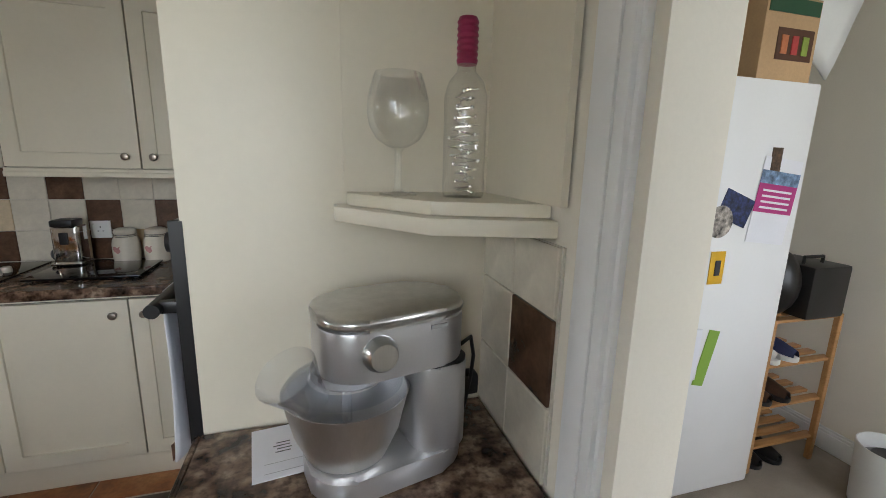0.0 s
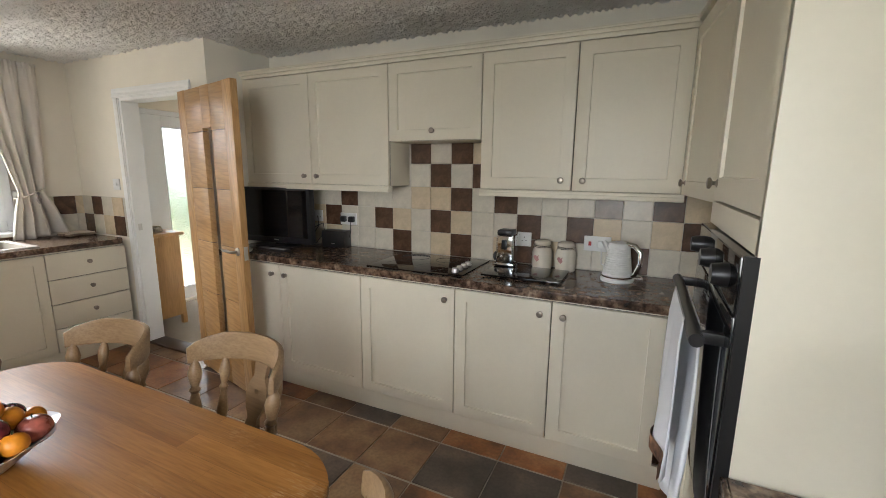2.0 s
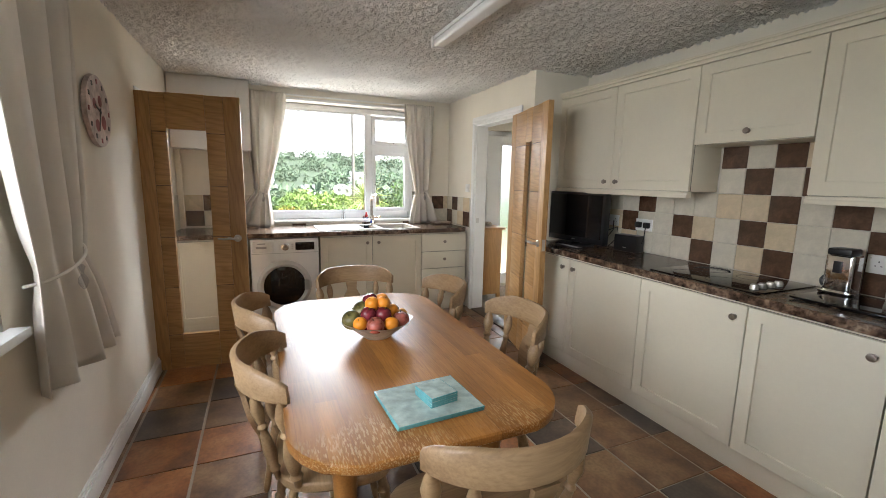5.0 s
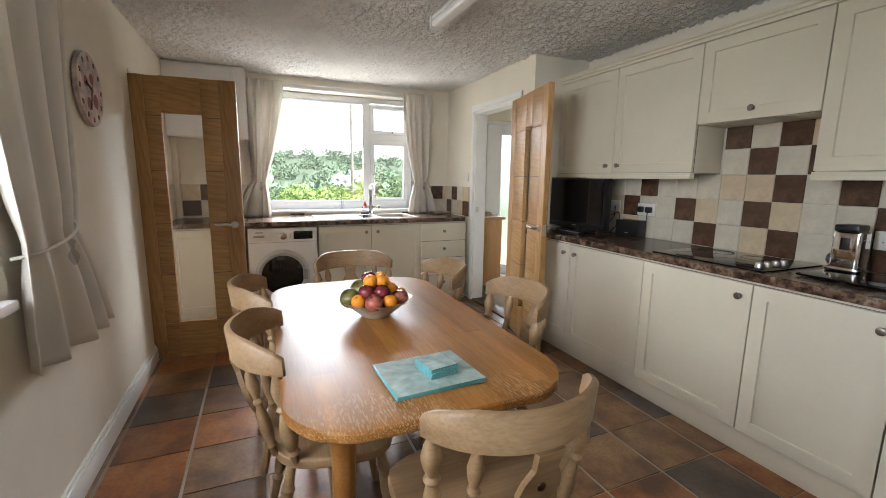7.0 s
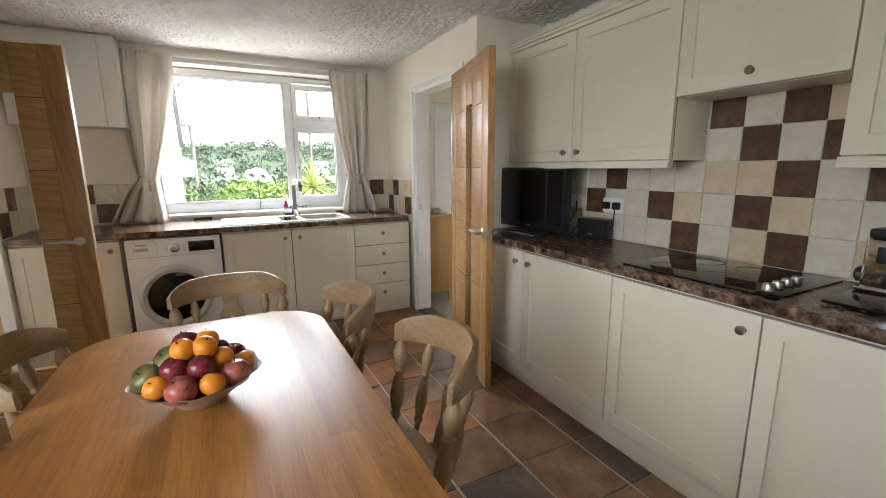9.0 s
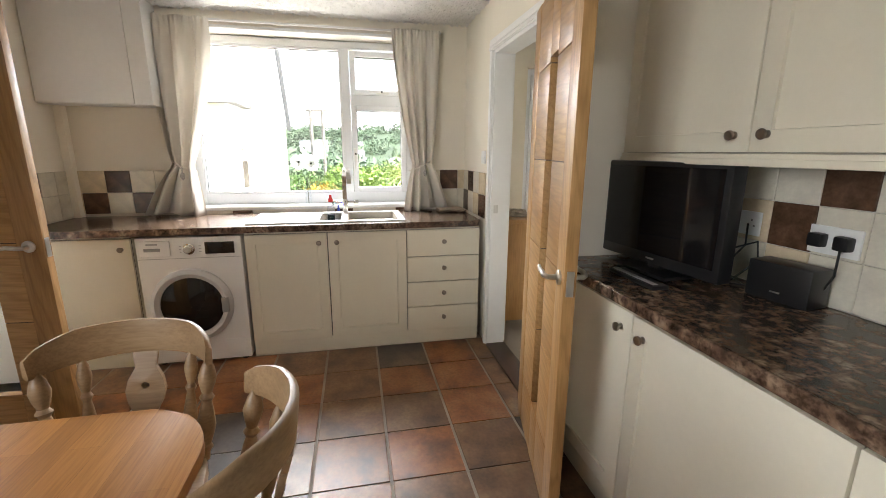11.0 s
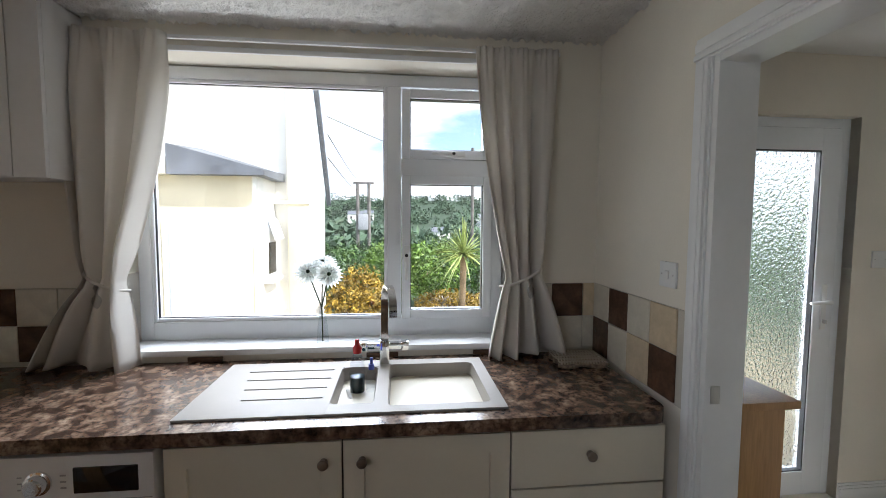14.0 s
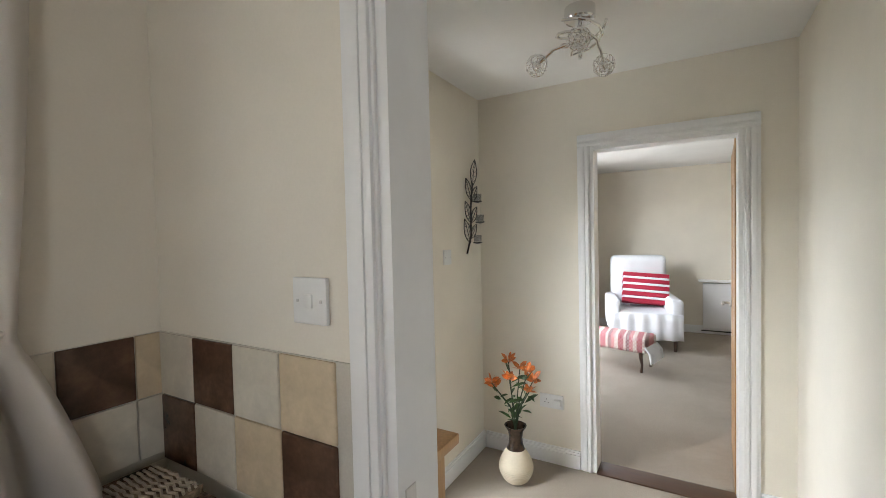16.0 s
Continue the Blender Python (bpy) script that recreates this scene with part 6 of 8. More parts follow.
part("cup", lathe(bmesh.new(), [(0.012, 0.0825), (0.018, 0.084), (0.037, 0.096), (0.05, 0.118), (0.054, 0.142), (0.052, 0.165), (0.046, 0.188), (0.04, 0.205), (0.0385, 0.205), (0.0445, 0.188), (0.0505, 0.165)], 28, GM, cap=False), M_GLASS, gl)
bo = thing("fairy_light_bottle", (2.232, 3.275, 1.378), "clear bottle of fairy lights with pink wire neck", "bottle")
mb = Matrix.Translation((2.232, 3.275, 1.378))
part("glass", lathe(bmesh.new(), [(0.034, 0), (0.037, 0.006), (0.037, 0.17), (0.03, 0.195), (0.016, 0.21), (0.0155, 0.23)], 26, mb), M_GLASS, bo)
part("neck_wrap", lathe(bmesh.new(), [(0.0165, 0.222)] + [(0.0165 + 0.0018 * (i % 2), 0.223 + 0.005 * i) for i in range(14)] + [(0.015, 0.295)], 18, mb), mat("magenta_wire", (0.35, 0.02, 0.09), 0.4, var=0.2, bump=0), bo)
wire = bmesh.new()
pts = [(2.232 + 0.028 * math.cos(0.9 * i) * (0.6 + 0.4 * math.sin(i * 1.7)), 3.275 + 0.028 * math.sin(0.9 * i), 1.385 + 0.0021 * i) for i in range(85)]
tube(wire, pts, 0.0016, 5)
for p in pts[::3]:
    ball(wire, p, 0.004, 6, 5)
part("fairy_lights", wire, M_CHROME, bo)

# stand mixer
M_SILVER = mat("silver_paint", (0.56, 0.56, 0.57), 0.3, 0.75, var=0.03, fine=300, bump=0.03)
mx = thing("stand_mixer", (2.1, 3.23, TOPZ), "silver stand mixer with steel bowl and clear splash guard", "mixer")
MXM = pose(2.076, 3.228, TOPZ, 0, 0, 14)


def mpart(name, bm, material, label=""):
    bm.transform(MXM)
    return part(name, bm, material, mx, label)


def rounded(w0, w1, d0, d1, r, n=6):
    pts = []
    for cx, cy, a0 in ((w1 - r, d1 - r, 0), (w0 + r, d1 - r, 90), (w0 + r, d0 + r, 180), (w1 - r, d0 + r, 270)):
        for k in range(n + 1):
            a = radians(a0 + 90 * k / n)
            pts.append((cx + r * math.cos(a), cy + r * math.sin(a)))
    return pts


# local: x along the machine's length, bowl at -x, column at +x
mpart("foot", slab(bmesh.new(), rounded(-0.13, 0.14, -0.085, 0.085, 0.06), 0.004, 0.045, 0.012), M_SILVER)
mpart("column", slab(bmesh.new(), rounded(0.04, 0.14, -0.08, 0.08, 0.035), 0.04, 0.2, 0.006), M_SILVER)
mpart("head", slab(bmesh.new(), rounded(-0.108, 0.14, -0.08, 0.085, 0.06), 0.203, 0.285, 0.006), M_SILVER)
mpart("head_top", slab(bmesh.new(), rounded(-0.11, 0.142, -0.082, 0.087, 0.062), 0.286, 0.305, 0.012, 4), M_STEEL, "brushed steel top cover")
mpart("drive_hub", lathe(bmesh.new(), [(0.055, 0.182), (0.062, 0.188), (0.062, 0.204)], 32, Matrix.Translation((-0.055, 0, 0))), M_GREYPL)
M_BOWL = mat("polished_steel", (0.82, 0.81, 0.79), 0.38, 1.0, var=0.04, scale=30, fine=300, bump=0.03, stretch=(1, 1, 0.1))
mpart("bowl", lathe(bmesh.new(), [(0.05, 0.042), (0.068, 0.05), (0.088, 0.095), (0.102, 0.155), (0.105, 0.163), (0.1, 0.16), (0.085, 0.1), (0.06, 0.056), (0.001, 0.052)], 40, Matrix.Translation((-0.06, 0, 0)), cap=False), M_BOWL, "brushed steel mixing bowl")
mpart("splash_guard", lathe(bmesh.new(), [(0.104, 0.164), (0.096, 0.176), (0.064, 0.184), (0.062, 0.183), (0.094, 0.174)], 36, Matrix.Translation((-0.06, 0, 0)), cap=False), glassy("smoke_plastic", (0.88, 0.9, 0.94), 0.06, 1.5, 3.0, 0.6))
ch = bmesh.new()
lathe(ch, [(0.027, 0), (0.032, 0.035), (0.046, 0.08), (0.045, 0.081), (0.031, 0.036), (0.026, 0.001)], 24, Matrix.Translation((-0.125, -0.04, 0.172)) @ Euler((radians(14), radians(-30), 0)).to_matrix().to_4x4(), cap=False)
mpart("feed_chute", ch, glassy("clear_chute", (0.96, 0.965, 0.975), 0.04, 1.5, 3.0, 0.7))
mpart("beater", tube(bmesh.new(), [(-0.06, 0, 0.18), (-0.06, 0, 0.1)], 0.008, 10), M_WHITEPL)
mpart("speed_dial", lathe(bmesh.new(), [(0.028, 0), (0.028, 0.006), (0.023, 0.018), (0.021, 0.02), (0.001, 0.02)], 32, Matrix.Translation((-0.032, -0.08, 0.25)) @ Euler((radians(90), 0, 0)).to_matrix().to_4x4()), M_STEEL, "round steel speed dial")
mpart("brand_bar", boxed(0.055, 0.085, -0.0815, -0.0795, 0.272, 0.279), M_GREYPL)
mpart("head_seam", slab(bmesh.new(), rounded(0.043, 0.139, -0.079, 0.079, 0.034), 0.199, 0.204), M_BLACK)
for x, y in ((-0.1, -0.05), (-0.1, 0.05), (0.11, -0.05), (0.11, 0.05)):
    mpart("rubber_foot", lathe(bmesh.new(), [(0.012, 0), (0.012, 0.006)], 12, Matrix.Translation((x, y, 0))), M_BLACK)
cbm = tube(bmesh.new(), [(2.235, 3.27, TOPZ + 0.19), (2.26, 3.28, TOPZ + 0.2), (2.275, 3.3, TOPZ + 0.15), (2.27, 3.3, TOPZ + 0.1), (2.26, 3.31, TOPZ + 0.02)], 0.004, 8)
part("cable", cbm, M_BLACK, mx)
plg = boxed(2.255, 2.29, 3.3, 3.335, TOPZ + 0.06, TOPZ + 0.105, bevel=0.008)
part("plug", plg, M_BLACK, mx)
M_PAPER = mat("white_paper", (0.78, 0.78, 0.82), 0.7, var=0.02, bump=0.05)
M_INK = mat("black_ink", (0.03, 0.03, 0.04), 0.6, var=0.1, bump=0)
lf = thing("leaflet", (1.9, 3.31, TOPZ), "white printed leaflet lying by the mixer", "leaflet")
LM = pose(1.905, 3.3, TOPZ + 0.001, 0, 0, 8)


def lpart(name, q, m):
    b = boxed(*q)
    b.transform(LM)
    part(name, b, m, lf)


lpart("page", (-0.055, 0.06, -0.075, 0.075, 0, 0.0012), M_PAPER)
for k, (x0, x1) in enumerate(((-0.012, 0.012), (-0.018, 0.012), (-0.012, 0.014), (-0.015, 0.012))):
    lpart("text_line", (x0, x1, 0.02 - 0.009 * k, 0.0225 - 0.009 * k, 0.0012, 0.0015), M_INK)
for k in range(2):
    lpart("text_line", (-0.035, 0.05, -0.035 - 0.025 * k, -0.034 - 0.025 * k, 0.0012, 0.0015), M_GREYPL)

# ---- utility room beyond the east opening ----
fz = thing("fridge_freezer", (3.55, 4.1, 0), "tall white fridge freezer covered in magnets and leaflets", "fridge")
part("body", boxed(3.27, 3.83, 3.83, 4.4, 0.01, 1.76, bevel=0.012), M_WHITE, fz)
part("door", boxed(3.27, 3.83, 3.785, 3.828, 0.03, 1.76, bevel=0.012), M_WHITE, fz)


def magnet(name, x, z, w, h, rz, material, label, cat="magnet"):
    b = boxed(-w / 2, w / 2, -0.004, 0, -h / 2, h / 2, bevel=0.001)
    b.transform(Matrix.Translation((x, 3.784, z)) @ Euler((0, radians(rz), 0)).to_matrix().to_4x4())
    return tagged(part(name, b, material), label, cat, "things on the fridge")


M_LEAFLET = M_PAPER
lt = thing("fridge_leaflet", (3.8, 3.78, 1.3), "white leaflet with magenta panel held on the fridge", "leaflet", "things on the fridge")
for nm, z0, z1, mm in (("white_panel", 0, 0.33, M_PAPER), ("magenta_panel", 0.12, 0.23, mat("magenta_ink", (0.45, 0.03, 0.2), 0.5, var=0.05, bump=0)), ("photo_panel", 0.23, 0.28, mat("blue_photo", (0.2, 0.32, 0.5), 0.5, var=0.4, scale=30, bump=0))):
    b = boxed(-0.1, 0.1, -0.003 if nm == "white_panel" else -0.0045, -0.001 if nm == "white_panel" else -0.003, z0, z1)
    b.transform(Matrix.Translation((3.67, 3.784, 1.15)) @ Euler((0, radians(6), 0)).to_matrix().to_4x4())
    part(nm, b, mm, lt)
for k in range(4):
    b = boxed(-0.075, 0.075, -0.006, -0.0045, 0.135 + 0.022 * k, 0.143 + 0.022 * k)
    b.transform(Matrix.Translation((3.67, 3.784, 1.15)) @ Euler((0, radians(6), 0)).to_matrix().to_4x4())
    part("text_line", b, M_PAPER, lt)
magnet("owl_magnet", 3.66, 1.475, 0.05, 0.09, 0, mat("brown_enamel", (0.12, 0.07, 0.04), 0.4, var=0.4, scale=60), "small brown owl fridge magnet")
magnet("blue_magnet", 3.5, 1.29, 0.15, 0.11, 20, mat("blue_enamel", (0.03, 0.05, 0.16), 0.35, var=0.6, scale=50), "blue picture fridge magnet")
rm = tagged(part("round_magnet", lathe(bmesh.new(), [(0.06, 0), (0.062, 0.004), (0.001, 0.006)], 28, Matrix.Translation((3.43, 3.784, 1.24)) @ Euler((radians(90), 0, 0)).to_matrix().to_4x4()), mat("round_badge", (0.5, 0.45, 0.4), 0.4, var=0.5, scale=40)), "round grey and white fridge magnet", "magnet", "things on the fridge")
magnet("yellow_magnet", 3.45, 1.06, 0.07, 0.13, 0, mat("yellow_enamel", (0.72, 0.42, 0.02), 0.4, var=0.08), "yellow rectangular fridge magnet")
magnet("number_bar", 3.45, 1.06, 0.025, 0.06, 0, M_INK, "dark figure printed on the yellow magnet").location.y -= 0.0045
magnet("green_leaflet", 3.47, 0.68, 0.055, 0.24, 12, mat("green_paper", (0.25, 0.42, 0.06), 0.6, var=0.05), "green and white paper strip on the fridge", "leaflet")
magnet("white_leaflet", 3.4, 0.7, 0.06, 0.22, 0, M_PAPER, "white paper strip on the fridge", "leaflet")
cr = thing("cardboard_box", (3.68, 3.95, 1.76), "tan cardboard drinks box with printed front on the fridge", "box")
M_CARD = mat("tan_cardboard", (0.55, 0.36, 0.19), 0.7, var=0.08, fine=120, bump=0.1)
part("carton", boxed(3.55, 3.82, 3.83, 4.05, 1.762, 2.06, bevel=0.004), M_CARD, cr)
part("print_panel", boxed(3.62, 3.8, 3.827, 3.83, 1.84, 1.95), mat("brown_ink", (0.1, 0.04, 0.02), 0.6, var=0.1), cr)
for k, c in enumerate(((0.6, 0.2, 0.08), (0.5, 0.05, 0.05), (0.3, 0.4, 0.06))):
    part("bottle_print", boxed(3.64 + 0.052 * k, 3.67 + 0.052 * k, 3.824, 3.827, 1.86, 1.925), mat("ink_" + "abc"[k], c, 0.5, var=0.2, bump=0), cr)
part("green_label", boxed(3.56, 3.81, 3.826, 3.83, 2.0, 2.05), mat("dark_green_ink", (0.02, 0.09, 0.04), 0.5, var=0.1, bump=0), cr)
bg = bmesh.new()
sheet(bg, [[(3.8 + 0.2 * i / 4, 3.9 - 0.02 * j, 1.9 + 0.06 * j - 0.02 * i + 0.02 * math.sin(i + j)) for j in range(5)] for i in range(5)])
ob = tagged(part("plastic_bag", bg, M_WHITEPL, smooth=80), "crumpled white printed bag on the fridge box", "bag")
ob.modifiers.new("thickness", "SOLIDIFY").thickness = 0.01
rk = thing("shoe_rack", (4.15, 3.95, 0), "wooden slatted shoe rack beside the fridge", "shoe rack")
M_PINE = wood("pine_rack", (0.55, 0.3, 0.12), (0.4, 0.2, 0.07), 0.45, axis=0)
for x in (3.9, 4.32):
    for y in (3.84, 4.12):
        part("post", boxed(x, x + 0.025, y, y + 0.025, 0, 0.78, bevel=0.003), M_PINE, rk)
for z in (0.12, 0.33, 0.54, 0.76):
    for k in range(4):
        part("slat", boxed(3.9, 4.345, 3.85 + 0.07 * k, 3.89 + 0.07 * k, z, z + 0.014, bevel=0.002), M_PINE, rk)


def shoe(x, y, z, rz, material, sole, label):
    s = thing("shoe", (x, y, z), label, "shoe", "shoes on the rack", "", rz)
    m = pose(x, y, z, 0, 0, rz)
    gsh = []
    for i in range(11):
        u = i / 10
        w = 0.03 + 0.012 * math.sin(math.pi * min(1, u * 1.2)) - 0.012 * max(0, u - 0.85) / 0.15
        h = 0.09 - 0.045 * u - 0.02 * max(0, u - 0.7)
        gsh.append([(w * math.cos(math.pi * k / 8), -0.13 + 0.26 * u, 0.018 + h * math.sin(math.pi * k / 8)) for k in range(9)])
    b = sheet(bmesh.new(), gsh)
    b.transform(m)
    part("upper", b, material, s, smooth=80)
    b = slab(bmesh.new(), rounded(-0.044, 0.044, -0.135, 0.135, 0.04), 0, 0.022, 0.004)
    b.transform(m)
    part("sole", b, sole, s)


M_NAVY = mat("navy_mesh", (0.03, 0.04, 0.12), 0.7, var=0.3, fine=200, bump=0.3)
M_LEATHER = mat("black_leather", (0.015, 0.013, 0.012), 0.4, var=0.2, fine=150, bump=0.2)
for x, mm, ss, z, lb in ((3.98, M_WHITEPL, M_WHITEPL, 0.555, "white trainer on the shoe rack"), (4.1, M_NAVY, M_WHITEPL, 0.555, "navy trainer with white sole on the rack"), (3.98, M_DARKWOOD, M_BLACK, 0.345, "brown shoe on the shoe rack"), (4.1, M_DARKWOOD, M_BLACK, 0.345, "brown shoe on the shoe rack"), (4.0, M_LEATHER, M_BLACK, 0.0, "black boot under the shoe rack"), (4.13, M_LEATHER, M_BLACK, 0.0, "black boot under the shoe rack")):
    shoe(x, 3.98, z, 180, mm, ss, lb)
bag = thing("black_bag", (4.15, 3.95, 0.775), "black equipment case with dark cloth bag on the rack", "bag")
part("case", boxed(4.06, 4.3, 3.82, 4.08, 0.775, 1.02, bevel=0.015), M_LEATHER, bag)
part("handle", tube(bmesh.new(), [(4.1, 3.9, 1.02), (4.1, 3.9, 1.05), (4.22, 3.9, 1.05), (4.22, 3.9, 1.02)], 0.008, 8), M_LEATHER, bag)
part("soft_top", ball(bmesh.new(), (3.99, 3.95, 0.93), 0.13, 16, 10, (0.75, 0.9, 1.25)), M_LEATHER, bag)
bn = thing("waste_bin", (4.25, 3.55, 0), "white cylindrical bin with open top", "bin")
part("drum", lathe(bmesh.new(), [(0.1, 0), (0.11, 0.02), (0.125, 0.3), (0.12, 0.3), (0.105, 0.03), (0.001, 0.02)], 32, Matrix.Translation((4.27, 3.52, 0))), M_WHITEPL, bn)
part("liner", lathe(bmesh.new(), [(0.1, 0.24), (0.07, 0.26), (0.001, 0.25)], 24, Matrix.Translation((4.27, 3.52, 0))), M_BLACK, bn)

# ---- hall ----
bd = thing("door_3", (XH - 0.08, 5.51, 0.03), "white plastic back door with patterned glass", "door", "", "structure")
for nm, y0, y1, z0, z1 in (("frame_side", 5.07, 5.12, 0.03, 2.05), ("frame_side", 5.9, 5.95, 0.03, 2.05), ("frame_head", 5.12, 5.9, 2.0, 2.05)):
    part(nm, boxed(XH - 0.12, XH - 0.05, y0, y1, z0, z1, bevel=0.004), M_UPVC, bd)
for nm, y0, y1, z0, z1 in (("stile", 5.122, 5.335, 0.04, 1.998), ("stile", 5.785, 5.898, 0.04, 1.998), ("top_rail", 5.335, 5.785, 1.885, 1.998), ("bottom_rail", 5.335, 5.785, 0.04, 0.17)):
    part(nm, boxed(XH - 0.1, XH - 0.04, y0, y1, z0, z1, bevel=0.005), M_UPVC, bd)
for nm, y0, y1, z0, z1 in (("gasket", 5.335, 5.341, 0.17, 1.885), ("gasket", 5.779, 5.785, 0.17, 1.885), ("gasket", 5.341, 5.779, 1.879, 1.885), ("gasket", 5.341, 5.779, 0.17, 0.176)):
    part(nm, boxed(XH - 0.074, XH - 0.046, y0, y1, z0, z1), M_BLACK, bd)
pn = part("pane", boxed(XH - 0.074, XH - 0.068, 5.33, 5.79, 0.165, 1.89), M_FROST, bd)
pn.visible_shadow = False
part("lock_plate", boxed(XH - 0.04, XH - 0.032, 5.825, 5.855, 0.95, 1.19, bevel=0.003), M_WHITEPL, bd)
part("handle", tube(bmesh.new(), [(XH - 0.035, 5.84, 1.1), (XH + 0.005, 5.84, 1.1), (XH + 0.01, 5.82, 1.102), (XH + 0.008, 5.72, 1.098)], [0.01, 0.011, 0.011, 0.008], 10), M_WHITEPL, bd)
part("key", boxed(XH - 0.033, XH - 0.01, 5.835, 5.839, 0.985, 1.005), M_STEEL, bd)

sb = thing("sideboard", (-2.55, 4.84, 0), "small oak hall cupboard with thick chamfered top", "sideboard")
part("top", boxed(-2.83, -2.29, 4.675, 5.01, 0.862, 0.892, bevel=0.006), M_SIDEB, sb)
part("side_panel", boxed(-2.8, -2.325, 4.69, 4.985, 0.1, 0.862, bevel=0.004), M_SIDEB, sb)
part("door_panel", boxed(-2.74, -2.36, 4.984, 4.996, 0.16, 0.82, bevel=0.003), M_SIDEB, sb)
for x in (-2.8, -2.36):
    for y in (4.69, 4.945):
        part("leg", boxed(x, x + 0.04, y, y + 0.04, 0.01, 0.12, bevel=0.003), M_SIDEB, sb)
bk = thing("wicker_tray", (-2.55, 4.83, 0.892), "small cream wicker ring tray on the hall cupboard", "tray")
wk = bmesh.new()
for k in range(3):
    tube(wk, [(-2.5 + (0.09 - 0.006 * k) * math.cos(a * math.pi / 12), 4.84 + (0.09 - 0.006 * k) * math.sin(a * math.pi / 12), 0.9 + 0.014 * k + 0.003 * (a % 2)) for a in range(25)], 0.008, 6, cap=False)
part("woven_rim", wk, mat("pale_wicker", (0.55, 0.5, 0.42), 0.8, var=0.25, scale=40, bump=0.4), bk)

sc = thing("candle_sconce", (XH, 6.36, 1.6), "black wire leaf wall sconce with three glass tealight cups", "sconce")
SX = XH + 0.03
part("stem", tube(bmesh.new(), [(XH + 0.02, 6.33, 1.335), (SX, 6.37, 1.45), (SX, 6.37, 1.62), (SX, 6.4, 1.78)], 0.006, 8), M_BLACK, sc)
for y0, z0, ang, L in ((6.4, 1.76, 14, 0.18), (6.38, 1.67, -28, 0.15), (6.39, 1.66, 36, 0.13), (6.37, 1.53, -30, 0.15), (6.38, 1.53, 38, 0.13), (6.36, 1.4, -28, 0.17), (6.37, 1.43, 42, 0.12)):
    lfm = Matrix.Translation((SX, y0, z0)) @ Euler((radians(-ang), 0, 0)).to_matrix().to_4x4()
    lb = bmesh.new()
    n = 12
    edge = [lfm @ Vector((0, 0.036 * (L / 0.15) * math.sin(math.pi * k / n) * s, L * k / n)) for s, ks in ((1, range(n + 1)), (-1, range(n, -1, -1))) for k in ks]
    tube(lb, edge, 0.003, 5, cap=False)
    tube(lb, [lfm @ Vector((0, 0, 0)), lfm @ Vector((0, 0, L))], 0.002, 5)
    for k in range(2, 10, 2):
        for s in (-1, 1):
            tube(lb, [lfm @ Vector((0, 0, L * k / n)), lfm @ Vector((0, s * 0.03 * (L / 0.15) * math.sin(math.pi * (k + 1.5) / n), L * (k + 1.5) / n))], 0.0013, 4)
    part("wire_leaf", lb, M_BLACK, sc)
for y, z in ((6.41, 1.66), (6.44, 1.53), (6.4, 1.4)):
    m = Matrix.Translation((XH + 0.06, y, z))
    part("cup_holder", lathe(bmesh.new(), [(0.006, -0.006), (0.028, 0), (0.03, 0.006), (0.024, 0.004)], 18, m), M_BLACK, sc)
    part("glass_cup", lathe(bmesh.new(), [(0.022, 0.006), (0.024, 0.01), (0.026, 0.05), (0.0245, 0.05), (0.022, 0.012)], 20, m), M_CRYSTAL, sc)

va = thing("floor_vase", (-2.6, 6.27, 0.012), "ribbed cream and brown floor vase with orange lilies", "vase")
mv = Matrix.Translation((-2.6, 6.27, 0.012))
prof = [(0.05, 0), (0.055, 0.005)]
for i in range(16):
    z = 0.015 + 0.165 * i / 15
    r = 0.055 + 0.045 * math.sin(math.pi * min(1, (z / 0.19)) ** 0.9)
    prof += [(r, z), (r - 0.0018, z + 0.005)]
part("body", lathe(bmesh.new(), prof + [(0.05, 0.195)], 32, mv), mat("cream_pottery", (0.68, 0.6, 0.45), 0.6, var=0.06, bump=0.2), va, "ribbed cream body")
part("neck", lathe(bmesh.new(), [(0.052, 0.194), (0.042, 0.22), (0.038, 0.26), (0.045, 0.3), (0.062, 0.325), (0.064, 0.33), (0.055, 0.328), (0.035, 0.27)], 32, mv), mat("brown_glaze", (0.06, 0.035, 0.022), 0.25, var=0.3, scale=30, bump=0.05), va, "dark brown glazed neck")
M_LILY = mat("orange_petal", (0.72, 0.2, 0.03), 0.5, var=0.25, scale=40, bump=0.1)
rng = random.Random(4)


def leaf_blade(bm, base, tip, w):
    base, tip = Vector(base), Vector(tip)
    d = tip - base
    s = d.cross(Vector((rng.uniform(-1, 1), rng.uniform(-1, 1), 0.4))).normalized() * w
    a, b, c = base + d * 0.35, base + d * 0.7, tip
    up = Vector((0, 0, d.length * 0.08))
    v = [bm.verts.new(p) for p in (base, a + s + up, b + s * 0.8 + up, c, b - s * 0.8 + up, a - s + up)]
    m1, m2 = bm.verts.new(a), bm.verts.new(b)
    for q in ((v[0], v[1], m1), (v[1], v[2], m2, m1), (v[2], v[3], m2), (v[3], v[4], m2), (v[4], v[5], m1, m2), (v[5], v[0], m1)):
        bm.faces.new(q)


